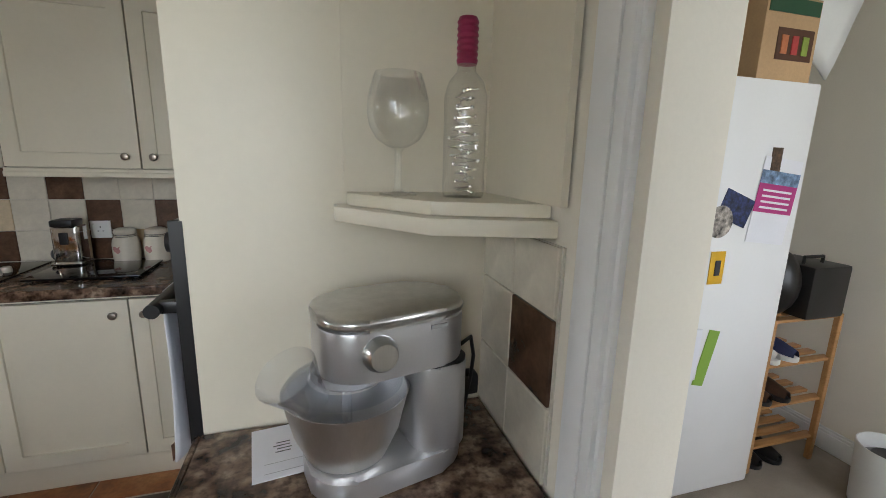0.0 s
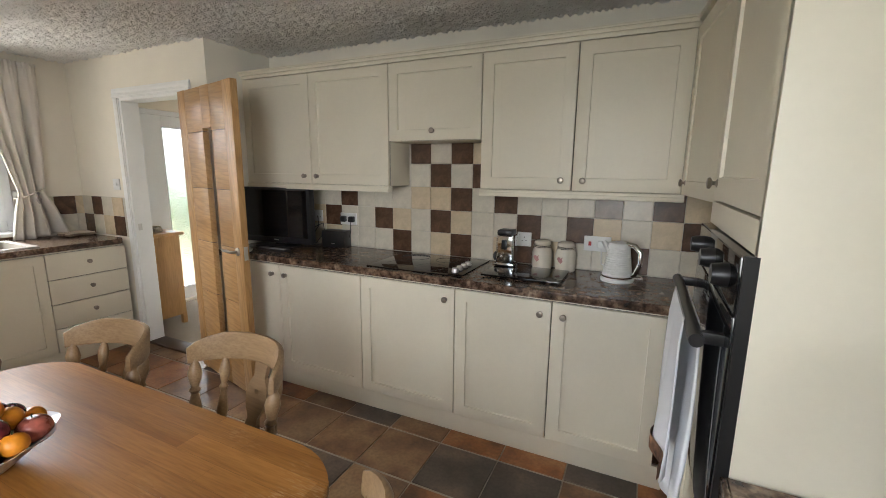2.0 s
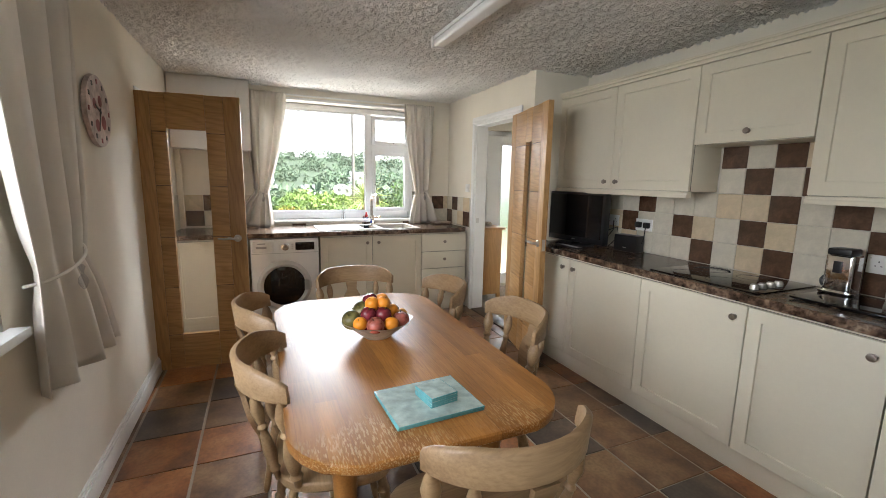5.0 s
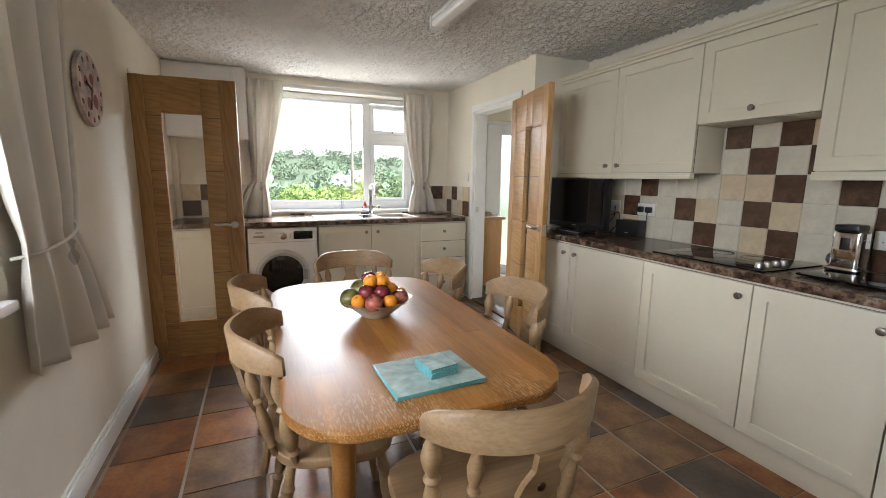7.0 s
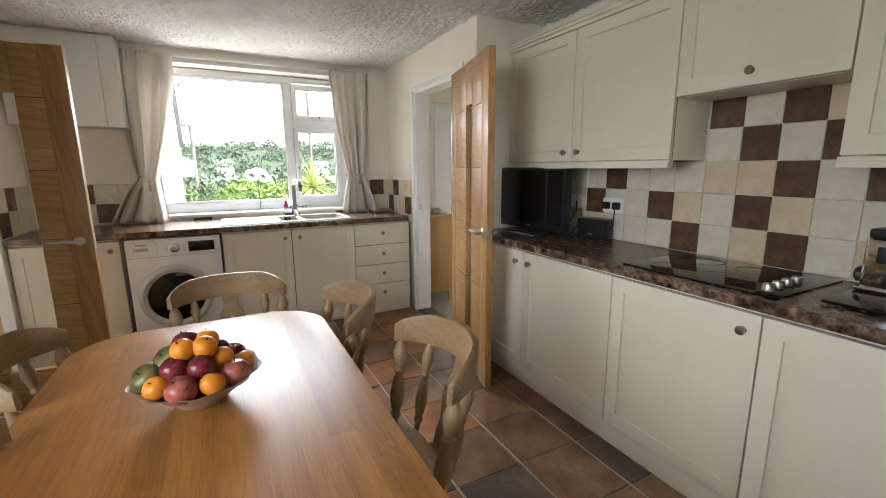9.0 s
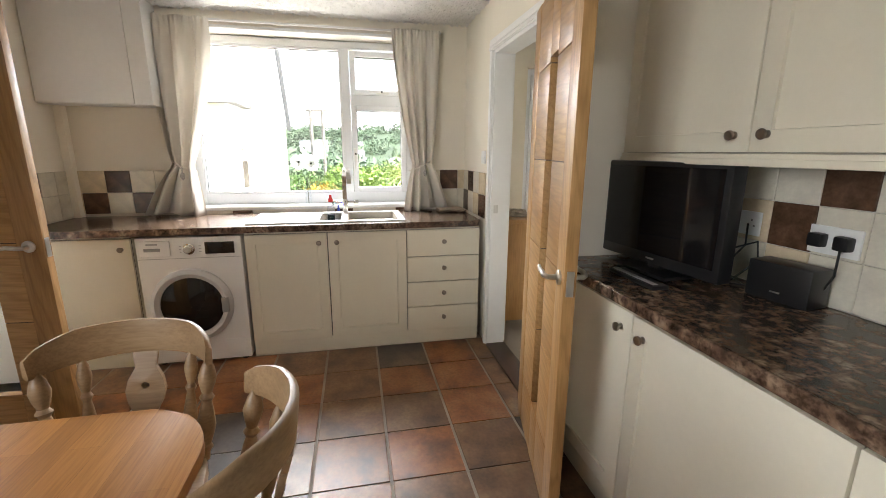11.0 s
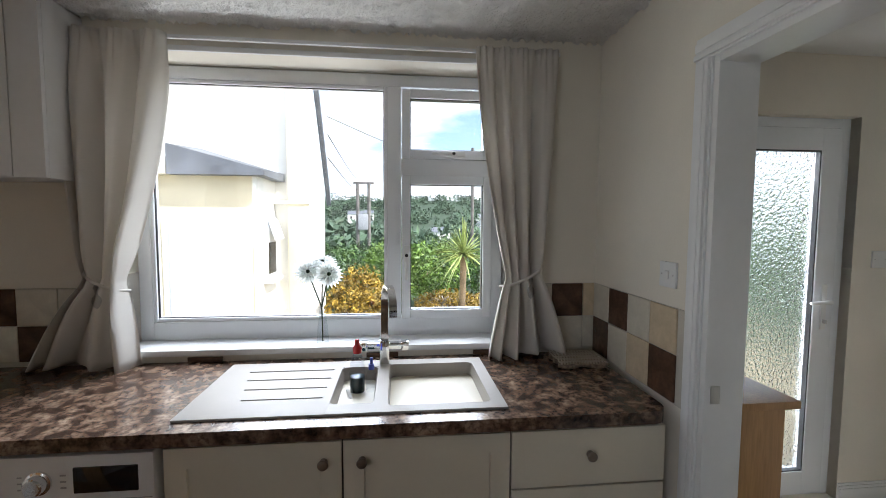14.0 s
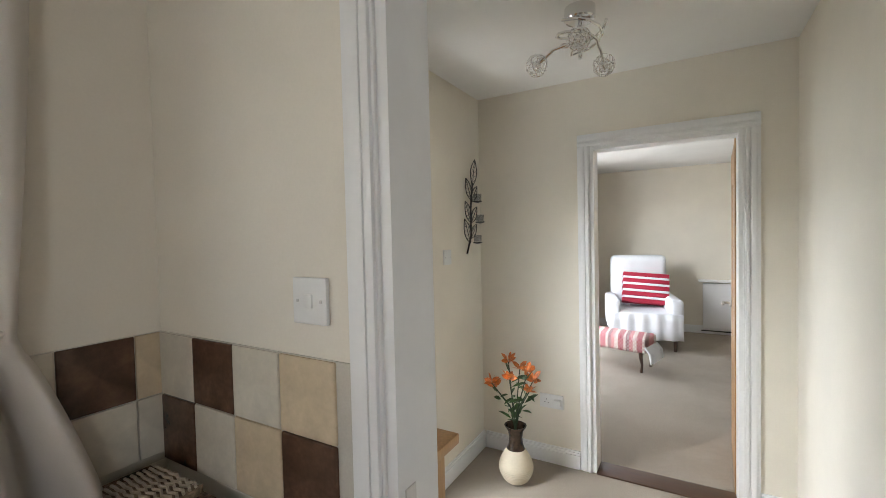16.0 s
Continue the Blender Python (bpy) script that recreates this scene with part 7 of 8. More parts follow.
for i in range(8):
    a = i * 0.8
    top = Vector((-2.6 + 0.17 * math.cos(a) * (0.5 + 0.5 * (i % 3) / 2), 6.27 + 0.1 * math.sin(a), 0.55 + 0.045 * (i % 4)))
    midp = Vector((-2.6 + 0.03 * math.cos(a), 6.27 + 0.03 * math.sin(a), 0.45))
    st = part("stem", tube(bmesh.new(), [(-2.6, 6.27, 0.3), midp, top], 0.0035, 6), M_STEM, va)
    lb = bmesh.new()
    for k in range(5):
        p = Vector((-2.6, 6.27, 0.34)).lerp(top, 0.15 + 0.17 * k)
        leaf_blade(lb, p, p + Vector((rng.uniform(-0.08, 0.08), rng.uniform(-0.08, 0.08), rng.uniform(-0.01, 0.06))), 0.011)
    part("leaf", lb, M_LEAF, st)
    fb = bmesh.new()
    for k in range(8):
        b = 2 * math.pi * k / 8
        leaf_blade(fb, top, top + Vector((0.048 * math.cos(b), 0.048 * math.sin(b), rng.uniform(0.0, 0.055))), 0.015)
    part("lily_flower", fb, M_LILY, st)

cl2 = thing("ceiling_light", (-2.1, 5.75, CEIL + 0.03), "chrome swirl ceiling light with three wire ball shades", "ceiling light")
CZ = CEIL + 0.03
part("ceiling_rose", lathe(bmesh.new(), [(0.055, -0.05), (0.06, -0.045), (0.06, 0)], 32, Matrix.Translation((-2.1, 5.75, CZ))), M_CHROME, cl2)
part("stalk", tube(bmesh.new(), [(-2.1, 5.75, CZ - 0.05), (-2.1, 5.75, CZ - 0.2)], 0.008, 8), M_CHROME, cl2)
for i, (bx, by, bz) in enumerate(((-2.27, 5.72, -0.2), (-2.03, 5.87, -0.2), (-2.09, 5.68, -0.15))):
    a0 = i * 2.1
    pts = [(-2.1 + 0.1 * math.cos(a0 + k * 0.55) * (1 - 0.04 * k), 5.75 + 0.1 * math.sin(a0 + k * 0.55) * (1 - 0.04 * k), CZ - 0.07 - 0.011 * k) for k in range(9)]
    part("swirl_arm", tube(bmesh.new(), [*pts, ((pts[-1][0] + bx) / 2, (pts[-1][1] + by) / 2, CZ + bz + 0.04), (bx, by, CZ + bz)], 0.006, 8), M_CHROME, cl2)
    shd = bmesh.new()
    for k in range(18):
        v = Vector((rng.gauss(0, 1), rng.gauss(0, 1), rng.gauss(0, 1))).normalized()
        o = v.orthogonal().normalized()
        p2 = v.cross(o)
        rr = 0.5 + 0.45 * rng.random()
        hgt = math.sqrt(1 - rr * rr)
        tube(shd, [Vector((bx, by, CZ + bz)) + 0.045 * (hgt * v + rr * (math.cos(t) * o + math.sin(t) * p2)) for t in [2 * math.pi * q / 14 for q in range(15)]], 0.0016, 4, cap=False)
    ball(shd, (bx, by, CZ + bz), 0.018, 10, 8)
    part("wire_ball_shade", shd, M_CHROME, cl2)

# ---- living room seen through the doorway ----
M_THROW = mat("white_throw", (0.74, 0.75, 0.78), 0.95, var=0.04, fine=300, bump=0.4, spec=0.1)
ac = thing("armchair", (-2.25, 9.9, 0.014), "wing armchair draped in a white throw", "armchair")


def soft(q, bev):
    return boxed(*q, bevel=bev, seg=4)


AM = pose(-2.25, 9.9, 0.014, 0, 0, 12)
for nm, q, bv in (("seat", (-0.32, 0.32, -0.4, 0.3, 0.2, 0.46), 0.05), ("backrest", (-0.34, 0.34, 0.2, 0.42, 0.3, 1.12), 0.09), ("armrest", (-0.42, -0.27, -0.38, 0.3, 0.25, 0.62), 0.06), ("armrest", (0.27, 0.42, -0.38, 0.3, 0.25, 0.62), 0.06)):
    b = soft(q, bv)
    b.transform(AM)
    part(nm, b, M_THROW, ac)
gs = [[(-0.4 + 0.8 * i / 24, -0.42 - 0.015 * math.sin(i * 1.3) - 0.02 * v, 0.45 - 0.3 * v) for i in range(25)] for v in (0, 0.3, 0.6, 1)]
b = sheet(bmesh.new(), gs)
b.transform(AM)
o = part("throw_skirt", b, M_THROW, ac, smooth=80)
o.modifiers.new("thickness", "SOLIDIFY").thickness = 0.006
for x, y in ((-0.33, -0.34), (0.33, -0.34), (-0.33, 0.36), (0.33, 0.36)):
    b = lathe(bmesh.new(), [(0.018, 0), (0.026, 0.2)], 12, Matrix.Translation((x, y, 0)))
    b.transform(AM)
    part("leg", b, M_DARKWOOD, ac)
M_STRIPE = mat("red_woven", (0.42, 0.02, 0.05), 0.9, var=0.15, fine=200, bump=0.3)
cu = thing("cushion", (-2.21, 9.9, 0.5), "red and white striped cushion on the armchair", "cushion")
for k in range(9):
    mm = M_STRIPE if k % 2 == 0 else M_THROW
    wdt = 0.055 if k % 2 == 0 else 0.03
    z0 = sum(0.055 if j % 2 == 0 else 0.03 for j in range(k))
    t = 0.05 + 0.04 * math.sin(math.pi * (z0 + wdt / 2) / 0.395)
    b = boxed(-0.27, 0.27, -t, t, z0, z0 + wdt, bevel=0.008)
    b.transform(pose(-2.21, 9.93, 0.52, -18, 4, 10))
    part("stripe", b, mm, cu)
ot = thing("footstool", (-2.4, 8.85, 0.014), "long footstool with red and white patterned knit cover", "footstool")


def knit():
    m, n, l, b = nodes_of("fair_isle_knit")
    t, sp = n.new("ShaderNodeTexCoord"), n.new("ShaderNodeSeparateXYZ")
    l.new(t.outputs["Object"], sp.inputs[0])
    w = n.new("ShaderNodeMath")
    w.operation = "MULTIPLY"
    w.inputs[1].default_value = 5.5
    l.new(sp.outputs[0], w.inputs[0])
    fr = n.new("ShaderNodeMath")
    fr.operation = "FRACT"
    l.new(w.outputs[0], fr.inputs[0])
    r = ramp_of(n, l, fr.outputs[0], [(0.0, (0.7, 0.66, 0.6)), (0.2, (0.35, 0.03, 0.06)), (0.5, (0.7, 0.66, 0.6)), (0.62, (0.12, 0.08, 0.09)), (0.8, (0.6, 0.2, 0.22))])
    r.color_ramp.interpolation = "CONSTANT"
    ch = n.new("ShaderNodeTexChecker")
    ch.inputs["Scale"].default_value = 55
    l.new(t.outputs["Object"], ch.inputs[0])
    ch.inputs[1].default_value, ch.inputs[2].default_value = (0.72, 0.68, 0.62, 1), (0.4, 0.05, 0.08, 1)
    l.new(mixed(n, l, r.outputs[0], ch.outputs[0], 0.45), b.inputs["Base Color"])
    b.inputs["Roughness"].default_value = 0.95
    return m


OM = pose(-2.4, 8.85, 0.014, 0, 0, -14)
b = boxed(-0.36, 0.36, -0.17, 0.17, 0.2, 0.36, bevel=0.05, seg=4)
b.transform(OM)
part("padded_top", b, knit(), ot)
for x in (-0.3, 0.3):
    for y in (-0.13, 0.13):
        b = tube(bmesh.new(), [(x, y, 0), (x * 1.03, y * 1.05, 0.08), (x * 0.97, y * 0.95, 0.16), (x, y, 0.22)], [0.014, 0.012, 0.02, 0.026], 10)
        b.transform(OM)
        part("leg", b, M_DARKWOOD, ot)
fbm = bmesh.new()
for k in range(22):
    b0 = Vector((0.33 + 0.03 * rng.random(), -0.17 + 0.34 * k / 21, 0.27))
    tube(fbm, [OM @ b0, OM @ (b0 + Vector((0.05, 0, -0.06))), OM @ (b0 + Vector((0.06, 0.01 * rng.uniform(-1, 1), -0.16)))], [0.012, 0.016, 0.008], 6)
part("fringe", fbm, M_THROW, ot)
curtain("curtain", "x", -2.975, 1, (9.7, 10.35), (9.7, 10.35), (9.7, 10.35), (2.2, 1.2, 0.05), 5, "white full-length curtain with red print by the patio door", 12)
casement("window_3", "x", -3.08, 1, [(7.655, 8.67, 0.155, 2.045, ""), (8.67, 8.73, 0.155, 2.045, "bar"), (8.73, 9.745, 0.155, 2.045, "")], 0.1, 2.1, 7.6, 9.8, "tall white patio window in the living room")
hr = thing("radiator", (-1.0, LIVN - 0.08, 0.1), "low white panel radiator on the far wall", "radiator")
part("panel", boxed(-1.55, -0.2, LIVN - 0.09, LIVN - 0.03, 0.1, 0.72, bevel=0.008), M_WHITE, hr)
part("top_shelf", boxed(-1.6, -0.15, LIVN - 0.16, LIVN - 0.001, 0.74, 0.765, bevel=0.004), M_GLOSS, hr)
part("pipe", tube(bmesh.new(), [(-1.57, LIVN - 0.05, 0.06), (-0.2, LIVN - 0.05, 0.06)], 0.008, 8), M_BLACK, hr)
oak_door("door_4", (-1.513, HN + 0.118), 87, 0, "oak door standing open into the living room", w=0.686, h=1.93)

# ---- lamps added in place of daylight ----
daylight_lamp((-5.4, 3.5, 3.6), (-1.0, 3.2, 1.0), 3.6, 3.0, W_SINK)
# added low lamp, in place of light bounced up from the ground outside
daylight_lamp((-4.2, 3.3, 0.0), (-1.0, 3.3, 2.0), 3.0, 0.8, W_GROUND)
daylight_lamp((1.5, 0.95, 1.65), (-1.3, 3.6, 1.1), 1.5, 1.3, W_TABLE)
daylight_lamp((-3.75, 5.43, 2.55), (-2.0, 5.43, 0.6), 1.6, 1.4, W_HALL)
daylight_lamp((-3.25, 8.7, 1.1), (-2.0, 8.7, 1.1), 2.0, 1.9, W_LIVING)
# utility room: lamp in the made-up opening, added to brighten the fridge
daylight_lamp((3.65, 1.38, 1.5), (3.6, 3.6, 1.3), 1.0, 1.1, W_UTIL)
# passage: lamp in its made-up opening, added to lighten the south doorway
daylight_lamp((-2.92, YS - 0.82, 1.5), (-1.5, YS - 0.82, 1.2), 0.6, 1.0, W_PASS)

# ---- outdoors ----
M_GRAVEL = speckled("gravel_and_grass", (0.34, 0.29, 0.2), 0.6, 40, 0.95, 0.02)
M_RENDER = mat("white_house_render", (0.8, 0.78, 0.72), 0.85, var=0.04, fine=60, bump=0.3)
M_RENDERC = mat("cream_house_render", (0.74, 0.66, 0.47), 0.85, var=0.04, fine=60, bump=0.3)
M_ROOF = mat("grey_slate_roof", (0.16, 0.17, 0.19), 0.6, var=0.2, fine=30, bump=0.3)
M_FAR = mat("far_woodland", (0.1, 0.155, 0.095), 0.9, var=0.4, scale=0.05, fine=0.4, bump=0)
M_GRASS = mat("rough_field", (0.045, 0.075, 0.035), 0.9, var=0.35, scale=0.4, fine=6, bump=0.3)
M_HEDGE = mat("hedge_leaf", (0.09, 0.19, 0.035), 0.55, var=0.45, scale=2, fine=20, bump=0)
M_BUSH = mat("light_green_leaf", (0.19, 0.32, 0.055), 0.55, var=0.35, scale=3, fine=20, bump=0)
M_GOLD = mat("golden_conifer", (0.42, 0.28, 0.03), 0.6, var=0.4, scale=5, fine=30, bump=0)
M_PALM = mat("palm_blade", (0.4, 0.48, 0.15), 0.45, var=0.25, scale=5, fine=20, bump=0)
M_BARK = mat("palm_bark", (0.3, 0.22, 0.13), 0.9, var=0.3, fine=40, bump=0.6)
M_POLE = mat("grey_pole", (0.2, 0.18, 0.16), 0.9, var=0.2)
M_STONE = mat("garden_stone", (0.32, 0.28, 0.23), 0.9, var=0.25, scale=8, fine=40, bump=0.6)
for _m, _s in ((M_HEDGE, 0.55), (M_BUSH, 0.45), (M_GOLD, 0.5), (M_FAR, 0.2)):
    _n, _l = _m.node_tree.nodes, _m.node_tree.links
    _g = _n.new("ShaderNodeNewGeometry")
    _r = ramp_of(_n, _l, _g.outputs["Random Per Island"], [(0.0, (1 - _s, 1 - _s, 1 - _s)), (0.7, (1, 1, 1)), (1.0, (1.35, 1.2, 1.0))])
    _b = _n["Principled BSDF"]
    _l.new(mixed(_n, _l, _b.inputs["Base Color"].links[0].from_socket, _r.outputs[0], 1.0, "MULTIPLY"), _b.inputs["Base Color"])
G0 = -0.45


def land(x, y):
    d = max(0.0, -x - 22)
    z = G0 - 0.05 * max(0, -x - 10) if x < -10 else G0
    if d > 0:
        z = G0 - 0.6 - 12 * (1 - math.exp(-d / 60)) + 42 * max(0, min(1, (d - 130) / 420)) ** 1.3
        z += 3.5 * noise.noise((x / 90, y / 120, 0)) * min(1, d / 150)
    return z


gx = [40, 20, 8, 0, -4, -8, -12, -16, -22, -30, -45, -70, -100, -140, -180, -230, -290, -350, -420, -500, -600, -900]
gy = [-900, -500, -300, -200, -140, -100, -70, -50, -35, -24, -16, -10, -6, -2, 2, 6, 10, 16, 24, 35, 50, 70, 100, 140, 200, 300, 500, 900]
ground = setting("ground", sheet(bmesh.new(), [[(x, y, land(x, y)) for y in gy] for x in gx]), M_GRASS, "sloping garden, fields and far hillside", smooth=80)
setting("ground_gravel", slab(bmesh.new(), [(-3.3, -6), (-3.3, 9), (-9.6, 9), (-9.6, 2.3), (-6.5, -6)], G0 - 0.05, G0 + 0.012), M_GRAVEL, "gravel and thin grass in the garden")


def leaves(name, blobs, n, size, material, label, category, kind="", trunk=None):
    """A mass of small leaves scattered through lumpy blobs: (x, y, z, rx, ry, rz)."""
    rg = np.random.default_rng(len(name) + n)
    vol = np.array([b[3] * b[4] * b[5] for b in blobs]) ** 0.67
    pick = rg.choice(len(blobs), n, p=vol / vol.sum())
    B = np.array(blobs)[pick]
    d = rg.normal(size=(n, 3))
    d /= np.linalg.norm(d, axis=1)[:, None]
    rad = (0.72 + 0.36 * rg.random(n)) * (1 + 0.16 * np.sin(5 * d[:, 0] + 3 * B[:, 0]) * np.cos(4 * d[:, 2] + B[:, 1]))
    c = B[:, :3] + d * rad[:, None] * B[:, 3:]
    u = rg.normal(size=(n, 3))
    u /= np.linalg.norm(u, axis=1)[:, None]
    v = np.cross(u, d + 0.6 * rg.normal(size=(n, 3)))
    v /= np.linalg.norm(v, axis=1)[:, None] + 1e-9
    s = size * (0.6 + 0.8 * rg.random(n))[:, None]
    co = np.stack([c - u * s, c + v * s * 0.45, c + u * s, c - v * s * 0.45], 1).reshape(-1, 3)
    me = bpy.data.meshes.new(name)
    me.from_pydata(co.tolist(), [], np.arange(4 * n).reshape(-1, 4).tolist())
    me.materials.append(material)
    if kind == "stuff":
        return tagged(new(name, me), label, category, "", "stuff")
    t = thing(name, (blobs[0][0], blobs[0][1], G0), label, category)
    me.transform(t.matrix_basis.inverted())
    o = new("foliage", me)
    o.parent = t
    for i, (x, y, z, rx, ry, rz) in enumerate(blobs[:3]):
        part("branch", tube(bmesh.new(), [(blobs[0][0], blobs[0][1], G0 - 0.05), ((x + blobs[0][0]) / 2, (y + blobs[0][1]) / 2, (z + G0) / 2), (x, y, z)], [0.05, 0.035, 0.015], 6), M_BARK, t)
    return t


rg = random.Random(8)
leaves("hedge", [(-15.5 + rg.uniform(-1.2, 1.2), -6 + 1.1 * i, G0 + 0.1 + rg.uniform(0, 0.35), 1.0, 1.0, 0.75 + rg.uniform(0, 0.3)) for i in range(24)], 26000, 0.07, M_HEDGE, "long thick green hedge across the garden", "hedge", "stuff")
leaves("thicket", [(-21 + rg.uniform(-3, 3), -9 + 1.6 * i, G0 - 0.75 + rg.uniform(0, 0.6) + (0.9 if i > 15 else 0), 1.8, 1.6, 1.1) for i in range(30)], 22000, 0.12, M_BUSH, "light green bushes beyond the hedge", "bushes", "stuff")
leaves("golden_shrub", [(-8.3, 2.95, 0.15, 0.5, 0.45, 0.55), (-8.1, 2.75, 0.0, 0.4, 0.35, 0.4), (-8.5, 3.2, 0.05, 0.35, 0.35, 0.4)], 5000, 0.035, M_GOLD, "rounded golden conifer in the gravel garden", "shrub")
leaves("golden_shrub", [(-8.9, 4.6, -0.1, 0.5, 0.7, 0.28), (-9.0, 5.5, -0.12, 0.4, 0.6, 0.26)], 4000, 0.035, M_GOLD, "low golden heather bed by the wall", "shrub")
leaves("green_shrub", [(-10.8, 3.5, 0.35, 0.8, 0.7, 0.75), (-11.2, 4.4, 0.3, 0.8, 0.8, 0.7)], 6000, 0.05, M_BUSH, "leafy green shrub behind the flower bed", "shrub")
leaves("green_shrub", [(-11.0, 2.1, 0.1, 0.7, 0.6, 0.5), (-12.2, 2.9, 0.1, 0.9, 0.7, 0.55)], 5000, 0.05, M_HEDGE, "dark green shrub beside the neighbouring house", "shrub")
leaves("green_shrub", [(-10.6, 6.9, 0.5, 1.0, 1.0, 0.95), (-11.2, 8.0, 0.6, 1.0, 1.0, 1.1), (-10.5, 5.9, 0.2, 0.7, 0.7, 0.6)], 9000, 0.055, M_HEDGE, "tall dark shrub at the garden's edge", "shrub")
leaves("flower_bed", [(-7.6, 2.25, G0 + 0.05, 0.35, 0.3, 0.16), (-8.6, 2.4, G0 + 0.05, 0.4, 0.3, 0.14)], 1800, 0.03, mat("red_bedding", (0.4, 0.1, 0.03), 0.6, var=0.5, scale=6, bump=0), "low red and orange bedding plants by the house", "flowers", "stuff")
far = []
for i in range(700):
    x, y = -rg.uniform(*((60, 240) if i % 2 else (240, 560))), rg.uniform(-320, 320)
    r = rg.uniform(4, 9)
    far.append((x, y, land(x, y) + r * 0.4, r * 1.3, r * 1.3, r * 0.8))
leaves("far_woodland", far, 110000, 1.2, M_FAR, "dark wooded hillside in the distance", "woodland", "stuff")
for i in range(34):
    x, y = -rg.uniform(170, 330), rg.uniform(-150, 190)
    z = land(x, y)
    w, d, hh = rg.uniform(7, 11), rg.uniform(6, 8), rg.uniform(4.5, 6)
    h = thing("house", (x, y, z), "distant pale house with grey roof on the hillside", "house", "distant houses")
    part("wall", boxed(x - d / 2, x + d / 2, y - w / 2, y + w / 2, z - 2, z + hh), M_RENDER, h)
    rf = bmesh.new()
    vv = [rf.verts.new(p) for p in ((x - d / 2 - 0.4, y - w / 2 - 0.3, z + hh), (x + d / 2 + 0.4, y - w / 2 - 0.3, z + hh), (x + d / 2 + 0.4, y + w / 2 + 0.3, z + hh), (x - d / 2 - 0.4, y + w / 2 + 0.3, z + hh), (x, y - w / 2, z + hh + 2.6), (x, y + w / 2, z + hh + 2.6))]
    for q in ((0, 1, 4), (2, 3, 5), (1, 2, 5, 4), (3, 0, 4, 5), (3, 2, 1, 0)):
        rf.faces.new([vv[k] for k in q])
    part("roof", rf, M_ROOF, h)
    for k in (-0.25, 0.25):
        part("window", boxed(x + d / 2, x + d / 2 + 0.05, y + k * w - 0.7, y + k * w + 0.7, z + hh * 0.45, z + hh * 0.72), M_BLACKGLASS, h)

# cordyline palm
pl = thing("cordyline_palm", (-8.4, 4.75, G0), "young cordyline palm with spiky pale green crown", "tree")
part("trunk", tube(bmesh.new(), [(-8.4, 4.75, G0 - 0.1), (-8.38, 4.75, 0.1), (-8.4, 4.77, 0.88)], [0.07, 0.055, 0.06], 12), M_BARK, pl)
for k in range(110):
    a, e = rg.uniform(0, 6.28), rg.uniform(-0.35, 1.5)
    L = rg.uniform(0.5, 0.8)
    d = Vector((math.cos(a) * math.cos(e), math.sin(a) * math.cos(e), math.sin(e)))
    s = d.cross(Vector((0, 0, 1))).normalized() * 0.017
    c = Vector((-8.4, 4.77, 0.92))
    b = bmesh.new()
    rows = []
    for i in range(6):
        u = i / 5
        p = c + d * L * u + Vector((0, 0, -0.3 * L * u * u * (1 - max(0, math.sin(e)) * 0.6)))
        w = 1.0 - 0.9 * max(0, u - 0.35) / 0.65
        rows.append([p - s * w + Vector((0, 0, 0.01 * w)), p, p + s * w + Vector((0, 0, 0.01 * w))])
    sheet(b, rows)
    part("blade", b, M_PALM, pl)
gw = thing("garden_wall", (-9.4, 4.6, G0), "low curved stone edging wall round a garden bed", "garden wall")
for k in range(26):
    y = 3.9 + 0.14 * k
    part("stone", boxed(-8.35 - 0.04 * math.sin(k), -8.2, y, y + 0.132, G0, G0 + 0.2 + 0.03 * math.sin(2.3 * k), bevel=0.015), M_STONE, gw)
for k in range(14):
    y = 4.3 + 0.27 * k
    part("coping", boxed(-9.95, -9.65, y, y + 0.26, G0 + 0.3, G0 + 0.36, bevel=0.012), M_STONE, gw)
part("bed_wall", boxed(-9.9, -9.7, 4.3, 8.1, G0, G0 + 0.3, bevel=0.01), M_STONE, gw)
for x, y, z0, top in ((-34, 1.4, -2.5, 4.4), (-34, 0.55, -2.5, 4.4)):
    tagged(part("utility_pole", tube(bmesh.new(), [(x, y, z0), (x, y, top)], 0.13, 8), M_POLE), "weathered timber utility pole beyond the hedge", "pole", "poles")
tagged(part("transformer_box", boxed(-34.3, -33.7, 0.6, 1.35, 0.8, 2.0, bevel=0.05), M_GREYPL), "grey transformer slung between two poles", "transformer")
tagged(part("pole_crossbar", boxed(-34.1, -33.9, 0.2, 1.8, 4.3, 4.45, bevel=0.02), M_POLE), "timber crossbar between two utility poles", "crossbar")
tagged(part("utility_pole", tube(bmesh.new(), [(-27, 8.2, -2), (-27, 8.2, 6.0)], 0.1, 8), M_POLE), "tall thin telegraph pole in the field", "pole", "poles")
for k in range(5):
    a, b2 = Vector((-34, 0.6 + 0.2 * k, 4.3 - 0.45 * k)), Vector((-60, -40, 5 - 0.4 * k))
    pts = [a.lerp(b2, i / 10) - Vector((0, 0, 1.6 * math.sin(math.pi * i / 10))) for i in range(11)]
    tagged(part("overhead_cable", tube(bmesh.new(), pts, 0.02, 4), M_POLE), "sagging black overhead power cable", "cable", "overhead cables")
for za, zb in ((3.3, 5.4), (3.0, 5.0), (2.6, 4.4)):
    a, b2 = Vector((-8.6, 2.4, za)), Vector((-34, 1.2, zb)) if za < 3.1 else Vector((-27, 8.2, 5.8))
    pts = [a.lerp(b2, i / 10) - Vector((0, 0, 0.6 * math.sin(math.pi * i / 10))) for i in range(11)]
    tagged(part("overhead_cable", tube(bmesh.new(), pts, 0.012, 4), M_POLE), "thin overhead cable from the house", "cable", "overhead cables")

